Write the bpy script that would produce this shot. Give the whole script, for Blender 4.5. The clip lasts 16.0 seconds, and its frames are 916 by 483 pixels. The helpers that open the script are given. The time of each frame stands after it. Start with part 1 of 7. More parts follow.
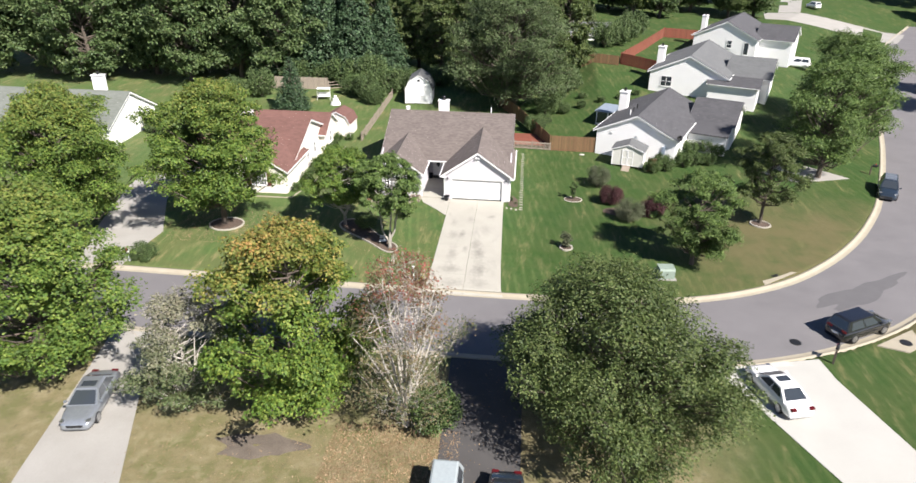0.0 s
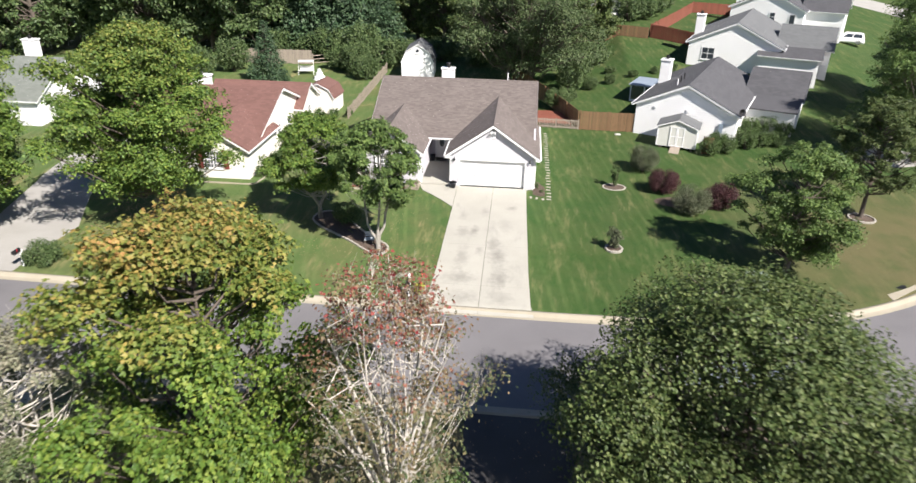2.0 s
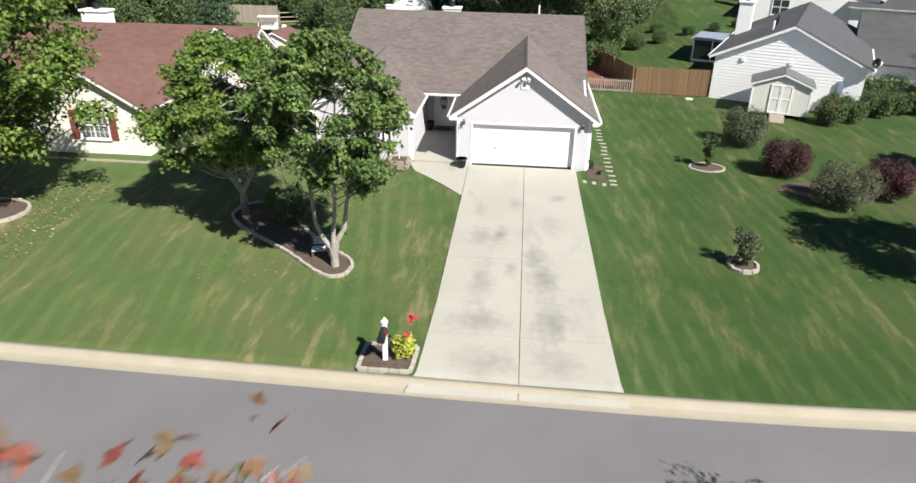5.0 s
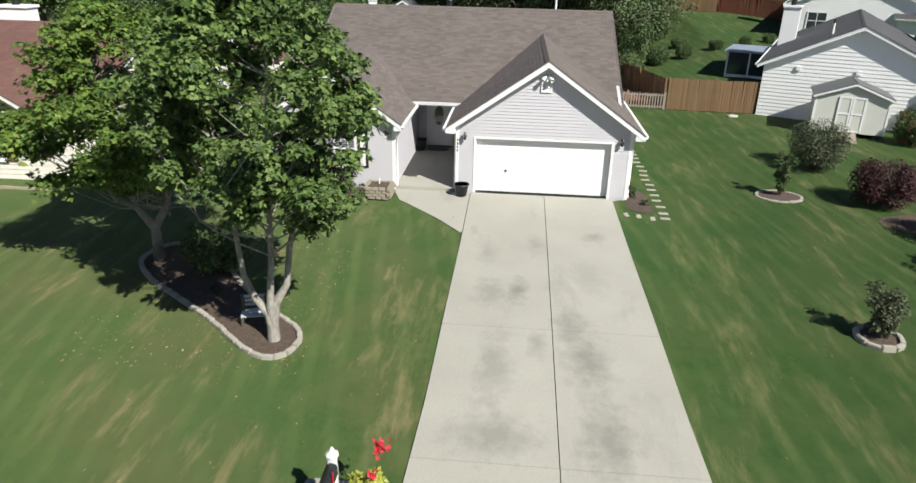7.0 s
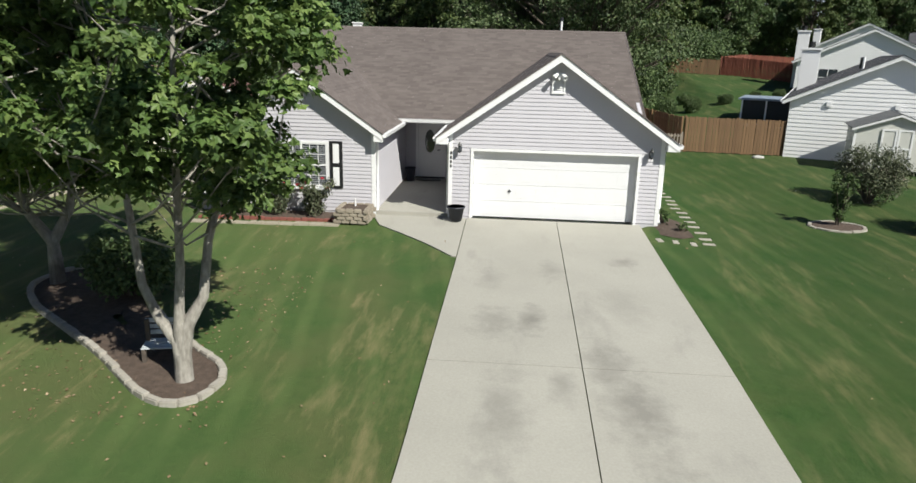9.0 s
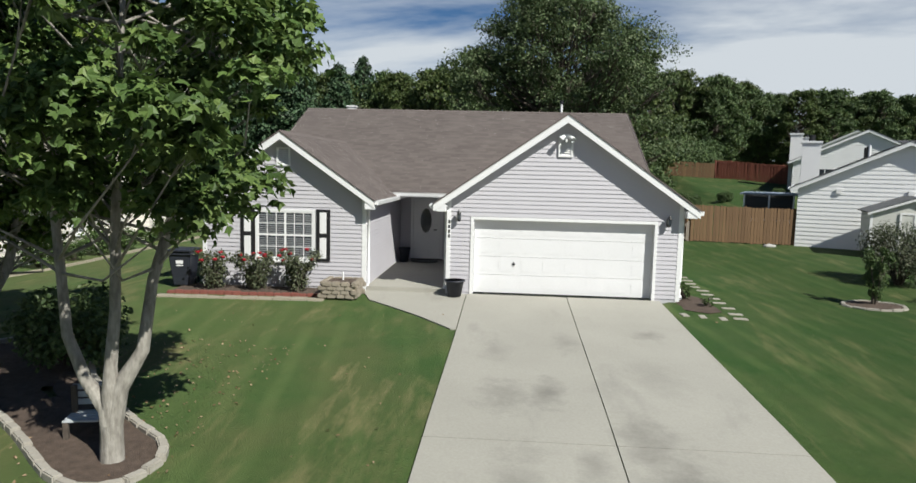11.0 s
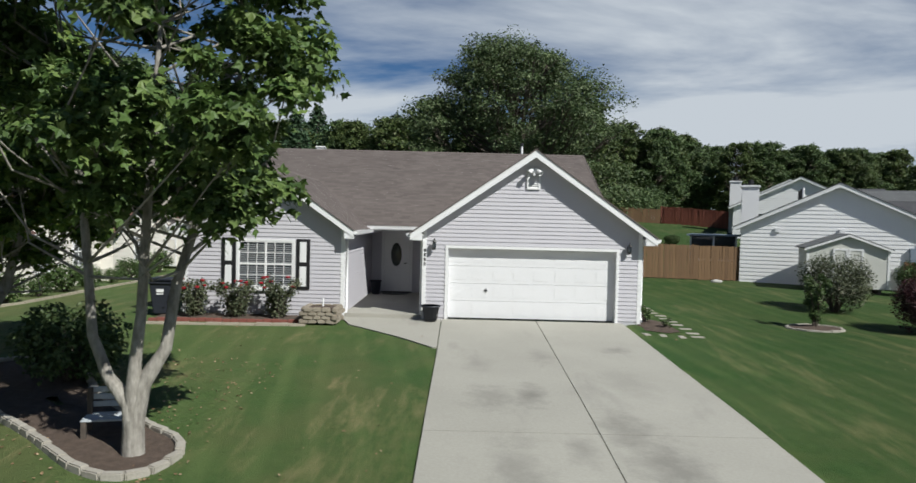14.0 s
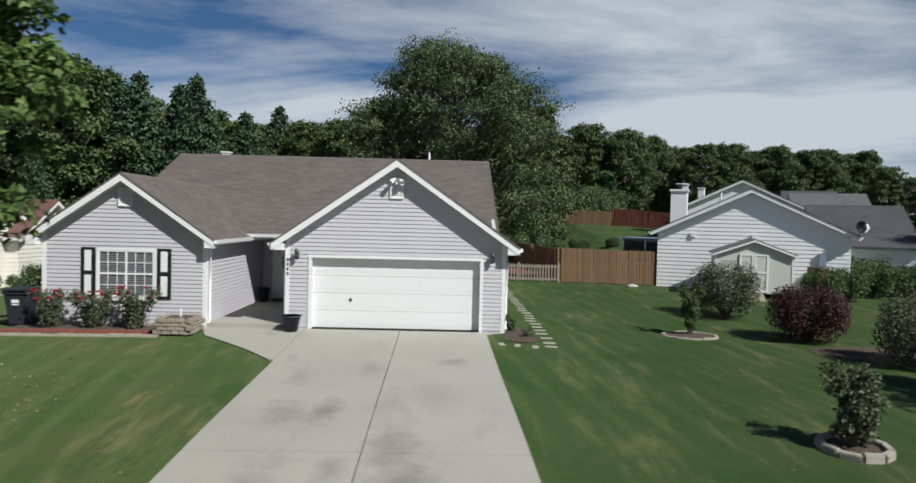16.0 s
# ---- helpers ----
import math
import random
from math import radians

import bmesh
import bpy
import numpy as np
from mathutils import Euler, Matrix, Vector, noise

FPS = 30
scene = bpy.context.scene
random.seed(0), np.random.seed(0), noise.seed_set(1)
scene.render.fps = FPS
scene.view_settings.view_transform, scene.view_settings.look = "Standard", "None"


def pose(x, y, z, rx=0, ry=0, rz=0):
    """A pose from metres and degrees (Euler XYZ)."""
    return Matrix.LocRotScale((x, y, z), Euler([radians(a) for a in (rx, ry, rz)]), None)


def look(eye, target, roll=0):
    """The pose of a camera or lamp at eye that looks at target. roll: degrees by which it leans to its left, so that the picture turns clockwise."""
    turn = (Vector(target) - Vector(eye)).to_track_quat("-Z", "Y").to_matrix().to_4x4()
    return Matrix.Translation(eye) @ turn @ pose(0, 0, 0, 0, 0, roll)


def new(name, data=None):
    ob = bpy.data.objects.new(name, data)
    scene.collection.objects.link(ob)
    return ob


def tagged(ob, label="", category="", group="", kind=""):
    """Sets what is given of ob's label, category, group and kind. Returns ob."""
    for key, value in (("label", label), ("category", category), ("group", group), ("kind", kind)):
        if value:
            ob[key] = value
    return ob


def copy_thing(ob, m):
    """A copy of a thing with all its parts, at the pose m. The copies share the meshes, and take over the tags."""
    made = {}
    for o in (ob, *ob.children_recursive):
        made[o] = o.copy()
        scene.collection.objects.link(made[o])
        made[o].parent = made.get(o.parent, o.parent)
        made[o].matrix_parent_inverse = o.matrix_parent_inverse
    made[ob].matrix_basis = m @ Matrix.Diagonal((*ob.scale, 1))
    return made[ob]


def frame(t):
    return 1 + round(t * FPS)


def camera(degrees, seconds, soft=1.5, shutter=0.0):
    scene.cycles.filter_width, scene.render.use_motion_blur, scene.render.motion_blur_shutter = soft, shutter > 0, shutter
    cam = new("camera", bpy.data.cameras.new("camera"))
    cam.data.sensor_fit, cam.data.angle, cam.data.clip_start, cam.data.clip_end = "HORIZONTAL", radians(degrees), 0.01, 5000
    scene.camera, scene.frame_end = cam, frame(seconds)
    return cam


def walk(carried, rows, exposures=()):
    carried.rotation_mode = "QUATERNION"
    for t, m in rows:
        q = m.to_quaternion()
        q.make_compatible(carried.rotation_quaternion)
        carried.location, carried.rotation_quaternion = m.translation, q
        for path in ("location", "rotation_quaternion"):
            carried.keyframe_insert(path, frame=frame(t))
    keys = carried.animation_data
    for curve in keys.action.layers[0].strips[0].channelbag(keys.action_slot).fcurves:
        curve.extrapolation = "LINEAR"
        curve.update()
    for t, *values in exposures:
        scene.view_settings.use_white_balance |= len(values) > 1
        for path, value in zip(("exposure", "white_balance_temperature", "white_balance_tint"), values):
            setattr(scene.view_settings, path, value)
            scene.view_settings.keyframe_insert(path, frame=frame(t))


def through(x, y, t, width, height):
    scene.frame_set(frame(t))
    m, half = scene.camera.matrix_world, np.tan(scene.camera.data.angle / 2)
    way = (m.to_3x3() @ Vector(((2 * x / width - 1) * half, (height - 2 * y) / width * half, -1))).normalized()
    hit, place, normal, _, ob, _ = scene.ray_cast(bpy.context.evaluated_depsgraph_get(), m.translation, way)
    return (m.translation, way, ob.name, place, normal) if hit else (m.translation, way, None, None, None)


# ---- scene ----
cam = camera(67.3, 16.0, 1.5, 0.5)
METRES, EYE, TILT, LEAN, TURN = 54.0, 24.95, 0.0, 0.0, 5.1
ROWS = [
    (0.0, 0.0, 0.0, 0.0, 0.45, -25.64, -0.94),
    (0.5, -0.0044, 0.0638, -0.034, 0.49, -25.62, -0.97),
    (1.0, -0.0078, 0.1245, -0.0642, 0.48, -25.6, -0.99),
    (1.5, -0.0112, 0.1843, -0.0917, 0.46, -25.6, -1.02),
    (2.0, -0.0143, 0.2433, -0.1192, 0.42, -25.6, -1.04),
    (2.5, -0.0191, 0.303, -0.1465, 0.41, -25.58, -1.07),
    (3.0, -0.0217, 0.3582, -0.1724, 0.36, -25.59, -1.1),
    (3.5, -0.0227, 0.4099, -0.1959, 0.33, -25.58, -1.11),
    (4.0, -0.0238, 0.4592, -0.2192, 0.3, -25.57, -1.11),
    (6.5, -0.0277, 0.6642, -0.3009, 0.1, -24.21, -1.16),
    (7.0, -0.027, 0.6916, -0.312, 0.03, -22.7, -1.21),
    (7.5, -0.0263, 0.7147, -0.329, -0.02, -21.21, -1.25),
    (8.0, -0.026, 0.7336, -0.3463, -0.1, -19.57, -1.31),
    (10.5, -0.0231, 0.7903, -0.3945, -0.62, -8.4, -1.32),
    (11.0, -0.0258, 0.7958, -0.4, -0.75, -5.98, -1.37),
    (11.5, -0.0282, 0.7987, -0.4038, -0.84, -3.57, -1.43),
    (12.0, -0.0307, 0.7992, -0.4068, -0.91, -1.8, -1.46),
    (12.5, -0.0335, 0.7966, -0.4095, -0.96, -1.79, -1.47),
    (13.0, -0.0371, 0.7912, -0.4101, -1.04, -1.77, -1.51),
    (13.5, -0.0401, 0.7838, -0.4101, -2.36, -1.75, -1.5),
    (14.0, -0.0394, 0.7765, -0.4105, -4.96, -1.67, -1.39),
    (14.5, -0.0306, 0.7705, -0.4104, -5.84, -1.66, -1.4),
    (15.0, -0.0159, 0.767, -0.41, -6.32, -1.68, -1.49),
    (15.5, 0.0035, 0.7662, -0.4082, -6.39, -1.67, -1.41),
    (16.0, 0.0242, 0.7713, -0.4038, -6.22, -1.68, -1.39),
]
walk(cam, [(t, pose(3.77, -61.2, EYE, TILT, LEAN, TURN) @ pose(METRES * x, METRES * y, METRES * z, 90 + pitch, roll, yaw)) for t, x, y, z, yaw, pitch, roll in ROWS],
     exposures=[(0.0, 1.15, 6440, 14), (4.0, 1.10, 6430, 11.5), (6.4, 0.70, 6380, 8), (7.0, 0.65, 6370, 7.5), (10.5, 0.40, 6320, 7), (12.0, 0.28, 6150, 7), (16.0, 0.16, 6120, 7.5)])

# ---- sky, sun and light ----
SUN = Vector((0.70, -0.68, 0.94)).normalized()
world = bpy.data.worlds.new("sky")
scene.world = world
world.use_nodes = True
wn = world.node_tree.nodes
wl = world.node_tree.links
wn.clear()
w_out = wn.new("ShaderNodeOutputWorld")
w_bg = wn.new("ShaderNodeBackground")
w_sky = wn.new("ShaderNodeTexSky")
w_sky.sky_type = 'NISHITA'
w_sky.sun_disc = False
w_sky.sun_elevation = math.asin(SUN.z)
w_sky.sun_rotation = math.atan2(SUN.x, SUN.y)
w_sky.air_density, w_sky.dust_density, w_sky.ozone_density = 0.75, 0.0, 4.0
w_bg.inputs["Strength"].default_value = 0.05
# a thin broken cloud layer overhead: it closes up towards the horizon
w_co = wn.new("ShaderNodeTexCoord")
w_sep = wn.new("ShaderNodeSeparateXYZ")
w_h = wn.new("ShaderNodeMath")
w_h.operation = 'ADD'
w_h.inputs[1].default_value = 0.16
w_div = wn.new("ShaderNodeVectorMath")
w_div.operation = 'DIVIDE'
w_cmb = wn.new("ShaderNodeCombineXYZ")
w_map = wn.new("ShaderNodeMapping")
w_map.inputs["Scale"].default_value = (0.62, 1.0, 0.0)
w_map.inputs["Rotation"].default_value = (0, 0, radians(24))
w_map.inputs["Location"].default_value = (2.1, 0.6, 0.0)
w_no = wn.new("ShaderNodeTexNoise")
w_no.inputs["Scale"].default_value = 0.85
w_no.inputs["Detail"].default_value = 8.0
w_no.inputs["Roughness"].default_value = 0.55
w_no.inputs["Distortion"].default_value = 0.5
w_low = wn.new("ShaderNodeMapRange")
w_low.inputs["From Min"].default_value, w_low.inputs["From Max"].default_value = 0.0, 0.34
w_low.inputs["To Min"].default_value, w_low.inputs["To Max"].default_value = 0.16, 0.06
w_up = wn.new("ShaderNodeMapRange")
w_up.inputs["From Min"].default_value, w_up.inputs["From Max"].default_value = 0.34, 0.70
w_up.inputs["To Min"].default_value, w_up.inputs["To Max"].default_value = 0.0, -0.34
w_cover = wn.new("ShaderNodeMath")
w_cover.operation = 'ADD'
w_sum = wn.new("ShaderNodeMath")
w_sum.operation = 'ADD'
w_rm = wn.new("ShaderNodeValToRGB")
w_rm.color_ramp.elements[0].position = 0.50
w_rm.color_ramp.elements[1].position = 0.70
w_mix = wn.new("ShaderNodeMixRGB")
w_mix.inputs[2].default_value = (10.2, 10.6, 11.1, 1)
wl.new(w_co.outputs["Generated"], w_sep.inputs[0])
wl.new(w_sep.outputs["Z"], w_h.inputs[0])
for k in range(3):
    wl.new(w_h.outputs[0], w_cmb.inputs[k])
wl.new(w_co.outputs["Generated"], w_div.inputs[0])
wl.new(w_cmb.outputs[0], w_div.inputs[1])
wl.new(w_div.outputs[0], w_map.inputs["Vector"])
wl.new(w_map.outputs["Vector"], w_no.inputs["Vector"])
wl.new(w_sep.outputs["Z"], w_low.inputs["Value"])
wl.new(w_no.outputs["Fac"], w_sum.inputs[0])
wl.new(w_sep.outputs["Z"], w_up.inputs["Value"])
wl.new(w_low.outputs["Result"], w_cover.inputs[0])
wl.new(w_up.outputs["Result"], w_cover.inputs[1])
wl.new(w_cover.outputs[0], w_sum.inputs[1])
wl.new(w_sum.outputs[0], w_rm.inputs["Fac"])
wl.new(w_rm.outputs["Color"], w_mix.inputs["Fac"])
w_hs = wn.new("ShaderNodeHueSaturation")
w_hs.inputs["Hue"].default_value = 0.501
w_hs.inputs["Saturation"].default_value = 1.12
w_hs.inputs["Value"].default_value = 0.98
wl.new(w_sky.outputs["Color"], w_hs.inputs["Color"])
wl.new(w_hs.outputs["Color"], w_mix.inputs[1])
wl.new(w_mix.outputs["Color"], w_bg.inputs["Color"])
wl.new(w_bg.outputs["Background"], w_out.inputs["Surface"])

sun_data = bpy.data.lights.new("sun", 'SUN')
sun_data.energy = 5.0
sun_data.angle = radians(0.53)
sun_data.color = (1.0, 0.95, 0.86)
sun = new("sun", sun_data)
sun.matrix_world = look(SUN * 100, (0, 0, 0))


# ---- materials ----
def material(name, base, rough=0.7, metal=0.0, dark=None, scale=6.0, fine=60.0, amount=0.6, bump=0.0, bump_scale=80.0,
             piece=0.0, island=0.0, stretch=(1, 1, 1), spec=0.5, coat=0.0):
    """A surface with colour that varies at two scales, fine relief, and a change from piece to piece."""
    m = bpy.data.materials.new(name)
    m.use_nodes = True
    n, l = m.node_tree.nodes, m.node_tree.links
    b = n["Principled BSDF"]
    b.inputs["Roughness"].default_value = rough
    b.inputs["Metallic"].default_value = metal
    b.inputs["Specular IOR Level"].default_value = spec
    b.inputs["Coat Weight"].default_value = coat
    b.inputs["Coat Roughness"].default_value = 0.08
    if dark is None:
        dark = tuple(c * 0.72 for c in base)
    co = n.new("ShaderNodeTexCoord")
    mp = n.new("ShaderNodeMapping")
    mp.inputs["Scale"].default_value = stretch
    l.new(co.outputs["Object"], mp.inputs["Vector"])
    n1 = n.new("ShaderNodeTexNoise")
    n1.inputs["Scale"].default_value = scale
    n1.inputs["Detail"].default_value = 5
    n2 = n.new("ShaderNodeTexNoise")
    n2.inputs["Scale"].default_value = fine
    n2.inputs["Detail"].default_value = 3
    l.new(mp.outputs["Vector"], n1.inputs["Vector"])
    l.new(mp.outputs["Vector"], n2.inputs["Vector"])
    add = n.new("ShaderNodeMath")
    add.operation = 'ADD'
    l.new(n1.outputs["Fac"], add.inputs[0])
    l.new(n2.outputs["Fac"], add.inputs[1])
    last = add.outputs[0]
    for source, weight in (("Object Info", piece), ("Geometry", island)):
        if weight:
            r = n.new("ShaderNodeObjectInfo" if source == "Object Info" else "ShaderNodeNewGeometry")
            mu = n.new("ShaderNodeMath")
            mu.operation = 'MULTIPLY_ADD'
            l.new(r.outputs["Random" if source == "Object Info" else "Random Per Island"], mu.inputs[0])
            mu.inputs[1].default_value = weight
            l.new(last, mu.inputs[2])
            last = mu.outputs[0]
    extra = piece + island
    mr = n.new("ShaderNodeMapRange")
    mr.inputs["From Min"].default_value = 0.62
    mr.inputs["From Max"].default_value = 1.38 + extra
    mr.inputs["To Min"].default_value = 0.5 - amount * 0.5
    mr.inputs["To Max"].default_value = 0.5 + amount * 0.5
    l.new(last, mr.inputs["Value"])
    mix = n.new("ShaderNodeMixRGB")
    mix.inputs[1].default_value = (*dark, 1)
    mix.inputs[2].default_value = (*base, 1)
    l.new(mr.outputs["Result"], mix.inputs["Fac"])
    l.new(mix.outputs["Color"], b.inputs["Base Color"])
    if bump:
        n3 = n.new("ShaderNodeTexNoise")
        n3.inputs["Scale"].default_value = bump_scale
        n3.inputs["Detail"].default_value = 4
        l.new(mp.outputs["Vector"], n3.inputs["Vector"])
        bp = n.new("ShaderNodeBump")
        bp.inputs["Strength"].default_value = bump
        bp.inputs["Distance"].default_value = 0.02
        l.new(n3.outputs["Fac"], bp.inputs["Height"])
        l.new(bp.outputs["Normal"], b.inputs["Normal"])
    return m


def leaf_material(name, colours, through=0.35, height=None, tint=None):
    """Leaves: colours from leaf to leaf, some light passing through; tint colours the upper part of a crown between two heights."""
    m = bpy.data.materials.new(name)
    m.use_nodes = True
    n, l = m.node_tree.nodes, m.node_tree.links
    b, out = n["Principled BSDF"], n["Material Output"]
    b.inputs["Roughness"].default_value = 0.55
    b.inputs["Specular IOR Level"].default_value = 0.35
    g = n.new("ShaderNodeNewGeometry")
    ramp = n.new("ShaderNodeValToRGB")
    ramp.color_ramp.elements[0].color = (*colours[0], 1)
    ramp.color_ramp.elements[1].color = (*colours[-1], 1)
    for i, c in enumerate(colours[1:-1]):
        e = ramp.color_ramp.elements.new((i + 1) / (len(colours) - 1))
        e.color = (*c, 1)
    l.new(g.outputs["Random Per Island"], ramp.inputs["Fac"])
    colour = ramp.outputs["Color"]
    co = n.new("ShaderNodeTexCoord")
    no = n.new("ShaderNodeTexNoise")
    no.inputs["Scale"].default_value = 0.9
    no.inputs["Detail"].default_value = 3
    l.new(co.outputs["Object"], no.inputs["Vector"])
    if tint:
        sep = n.new("ShaderNodeSeparateXYZ")
        l.new(co.outputs["Object"], sep.inputs[0])
        ad = n.new("ShaderNodeMath")
        ad.operation = 'MULTIPLY_ADD'
        l.new(no.outputs["Fac"], ad.inputs[0])
        ad.inputs[1].default_value = (height[1] - height[0]) * 1.6
        l.new(sep.outputs["Z"], ad.inputs[2])
        mr = n.new("ShaderNodeMapRange")
        mr.inputs["From Min"].default_value = height[0] + (height[1] - height[0]) * 0.8
        mr.inputs["From Max"].default_value = height[1] + (height[1] - height[0]) * 0.8
        l.new(ad.outputs[0], mr.inputs["Value"])
        r2 = n.new("ShaderNodeValToRGB")
        r2.color_ramp.elements[0].color = (*tint[0], 1)
        r2.color_ramp.elements[1].color = (*tint[-1], 1)
        for i, c in enumerate(tint[1:-1]):
            e = r2.color_ramp.elements.new((i + 1) / (len(tint) - 1))
            e.color = (*c, 1)
        l.new(g.outputs["Random Per Island"], r2.inputs["Fac"])
        mx = n.new("ShaderNodeMixRGB")
        l.new(mr.outputs["Result"], mx.inputs["Fac"])
        l.new(colour, mx.inputs[1])
        l.new(r2.outputs["Color"], mx.inputs[2])
        colour = mx.outputs["Color"]
    hv = n.new("ShaderNodeHueSaturation")
    mr3 = n.new("ShaderNodeMapRange")
    mr3.inputs["From Min"].default_value, mr3.inputs["From Max"].default_value = 0.3, 0.7
    mr3.inputs["To Min"].default_value, mr3.inputs["To Max"].default_value = 0.80, 1.45
    l.new(no.outputs["Fac"], mr3.inputs["Value"])
    l.new(mr3.outputs["Result"], hv.inputs["Value"])
    l.new(colour, hv.inputs["Color"])
    colour = hv.outputs["Color"]
    l.new(colour, b.inputs["Base Color"])
    tr = n.new("ShaderNodeBsdfTranslucent")
    l.new(colour, tr.inputs["Color"])
    ms = n.new("ShaderNodeMixShader")
    ms.inputs[0].default_value = through * 0.65
    l.new(b.outputs[0], ms.inputs[1])
    l.new(tr.outputs[0], ms.inputs[2])
    l.new(ms.outputs[0], out.inputs["Surface"])
    return m


def lawn_material():
    """Mown lawn: blades, patches of yellow, the stripes that the mower left, bare and brown ground by the road bend and over the road."""
    m = bpy.data.materials.new("lawn grass")
    m.use_nodes = True
    n, l = m.node_tree.nodes, m.node_tree.links
    b = n["Principled BSDF"]
    b.inputs["Roughness"].default_value = 0.9
    b.inputs["Specular IOR Level"].default_value = 0.2
    co = n.new("ShaderNodeTexCoord")

    def noise_node(scale, detail=4, rough=0.55, stretch=(1, 1, 1), turn=0.0):
        mp = n.new("ShaderNodeMapping")
        mp.inputs["Scale"].default_value = stretch
        mp.inputs["Rotation"].default_value = (0, 0, turn)
        l.new(co.outputs["Object"], mp.inputs["Vector"])
        t = n.new("ShaderNodeTexNoise")
        t.inputs["Scale"].default_value = scale
        t.inputs["Detail"].default_value = detail
        t.inputs["Roughness"].default_value = rough
        l.new(mp.outputs["Vector"], t.inputs["Vector"])
        return t.outputs["Fac"]

    def span(value, lo, hi, a=0.0, z=1.0):
        r = n.new("ShaderNodeMapRange")
        r.inputs["From Min"].default_value, r.inputs["From Max"].default_value = lo, hi
        r.inputs["To Min"].default_value, r.inputs["To Max"].default_value = a, z
        l.new(value, r.inputs["Value"])
        return r.outputs["Result"]

    def blend(fac, one, two):
        x = n.new("ShaderNodeMixRGB")
        l.new(fac, x.inputs["Fac"])
        for i, v in ((1, one), (2, two)):
            if isinstance(v, tuple):
                x.inputs[i].default_value = (*v, 1)
            else:
                l.new(v, x.inputs[i])
        return x.outputs["Color"]

    def math2(op, one, two):
        x = n.new("ShaderNodeMath")
        x.operation = op
        for i, v in ((0, one), (1, two)):
            if isinstance(v, (int, float)):
                x.inputs[i].default_value = v
            else:
                l.new(v, x.inputs[i])
        return x.outputs[0]

    fine = span(noise_node(38, 6, 0.7), 0.3, 0.7)
    c = blend(fine, (0.015, 0.041, 0.009), (0.055, 0.108, 0.026))
    mid = span(noise_node(1.1, 5, 0.6), 0.42, 0.66)
    c = blend(math2('MULTIPLY', mid, 0.40), c, (0.106, 0.117, 0.044))
    tuft = span(noise_node(7.0, 4, 0.65), 0.40, 0.66)
    c = blend(math2('MULTIPLY', tuft, 0.45), c, (0.066, 0.112, 0.030))
    wide = span(noise_node(0.16, 4), 0.38, 0.62)
    c = blend(math2('MULTIPLY', wide, 0.4), c, (0.022, 0.080, 0.022))
    # mower stripes, slightly oblique to the house
    wave = n.new("ShaderNodeTexWave")
    wave.inputs["Scale"].default_value = 0.42
    wave.inputs["Distortion"].default_value = 1.6
    wave.inputs["Detail"].default_value = 2
    wave.inputs["Detail Scale"].default_value = 0.6
    mp = n.new("ShaderNodeMapping")
    mp.inputs["Rotation"].default_value = (0, 0, radians(-9))
    l.new(co.outputs["Object"], mp.inputs["Vector"])
    l.new(mp.outputs["Vector"], wave.inputs["Vector"])
    stripe = math2('MULTIPLY', span(wave.outputs["Fac"], 0.5, 0.95), span(noise_node(0.5, 3), 0.35, 0.65))
    c = blend(math2('MULTIPLY', stripe, 0.55), c, (0.110, 0.150, 0.052))
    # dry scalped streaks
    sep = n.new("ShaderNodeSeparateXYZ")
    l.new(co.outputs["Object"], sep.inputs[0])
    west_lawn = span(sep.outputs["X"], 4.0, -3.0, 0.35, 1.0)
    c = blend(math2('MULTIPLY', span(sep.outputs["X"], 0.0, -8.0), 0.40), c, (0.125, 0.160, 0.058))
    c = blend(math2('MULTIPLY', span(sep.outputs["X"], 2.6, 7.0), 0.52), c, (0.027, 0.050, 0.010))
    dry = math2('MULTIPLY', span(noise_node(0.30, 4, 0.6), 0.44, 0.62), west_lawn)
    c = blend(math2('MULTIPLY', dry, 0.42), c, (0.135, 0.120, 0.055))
    streak = span(noise_node(1.0, 6, 0.68, (1.7, 0.36, 1), radians(-52)), 0.52, 0.72)
    streak = math2('MULTIPLY', streak, math2('ADD', math2('MULTIPLY', dry, 0.95), 0.22))
    c = blend(streak, c, (0.25, 0.205, 0.105))
    # thin brown grass by the bend
    ramp_x = span(math2('ADD', sep.outputs["X"], math2('MULTIPLY', noise_node(0.25, 3), 14.0)), 22.0, 32.0)
    ramp_y = span(math2('ADD', sep.outputs["Y"], math2('MULTIPLY', noise_node(0.2, 3), 10.0)), 14.0, 4.0)
    brown = math2('MULTIPLY', math2('MULTIPLY', ramp_x, ramp_y), span(noise_node(0.5, 4), 0.25, 0.55, 0.35, 0.9))
    brown = math2('MULTIPLY', brown, span(sep.outputs["Y"], -19.5, -18.5))
    c = blend(brown, c, blend(fine, (0.075, 0.064, 0.030), (0.165, 0.132, 0.070)))
    # dry ground over the road
    over = span(math2('ADD', sep.outputs["Y"], math2('MULTIPLY', noise_node(0.3, 3), 3.0)), -22.0, -25.0)
    west = span(math2('ADD', sep.outputs["X"], math2('MULTIPLY', noise_node(0.35, 3), 5.0)), 21.0, 15.0)
    straw = blend(fine, (0.115, 0.090, 0.048), (0.30, 0.235, 0.145))
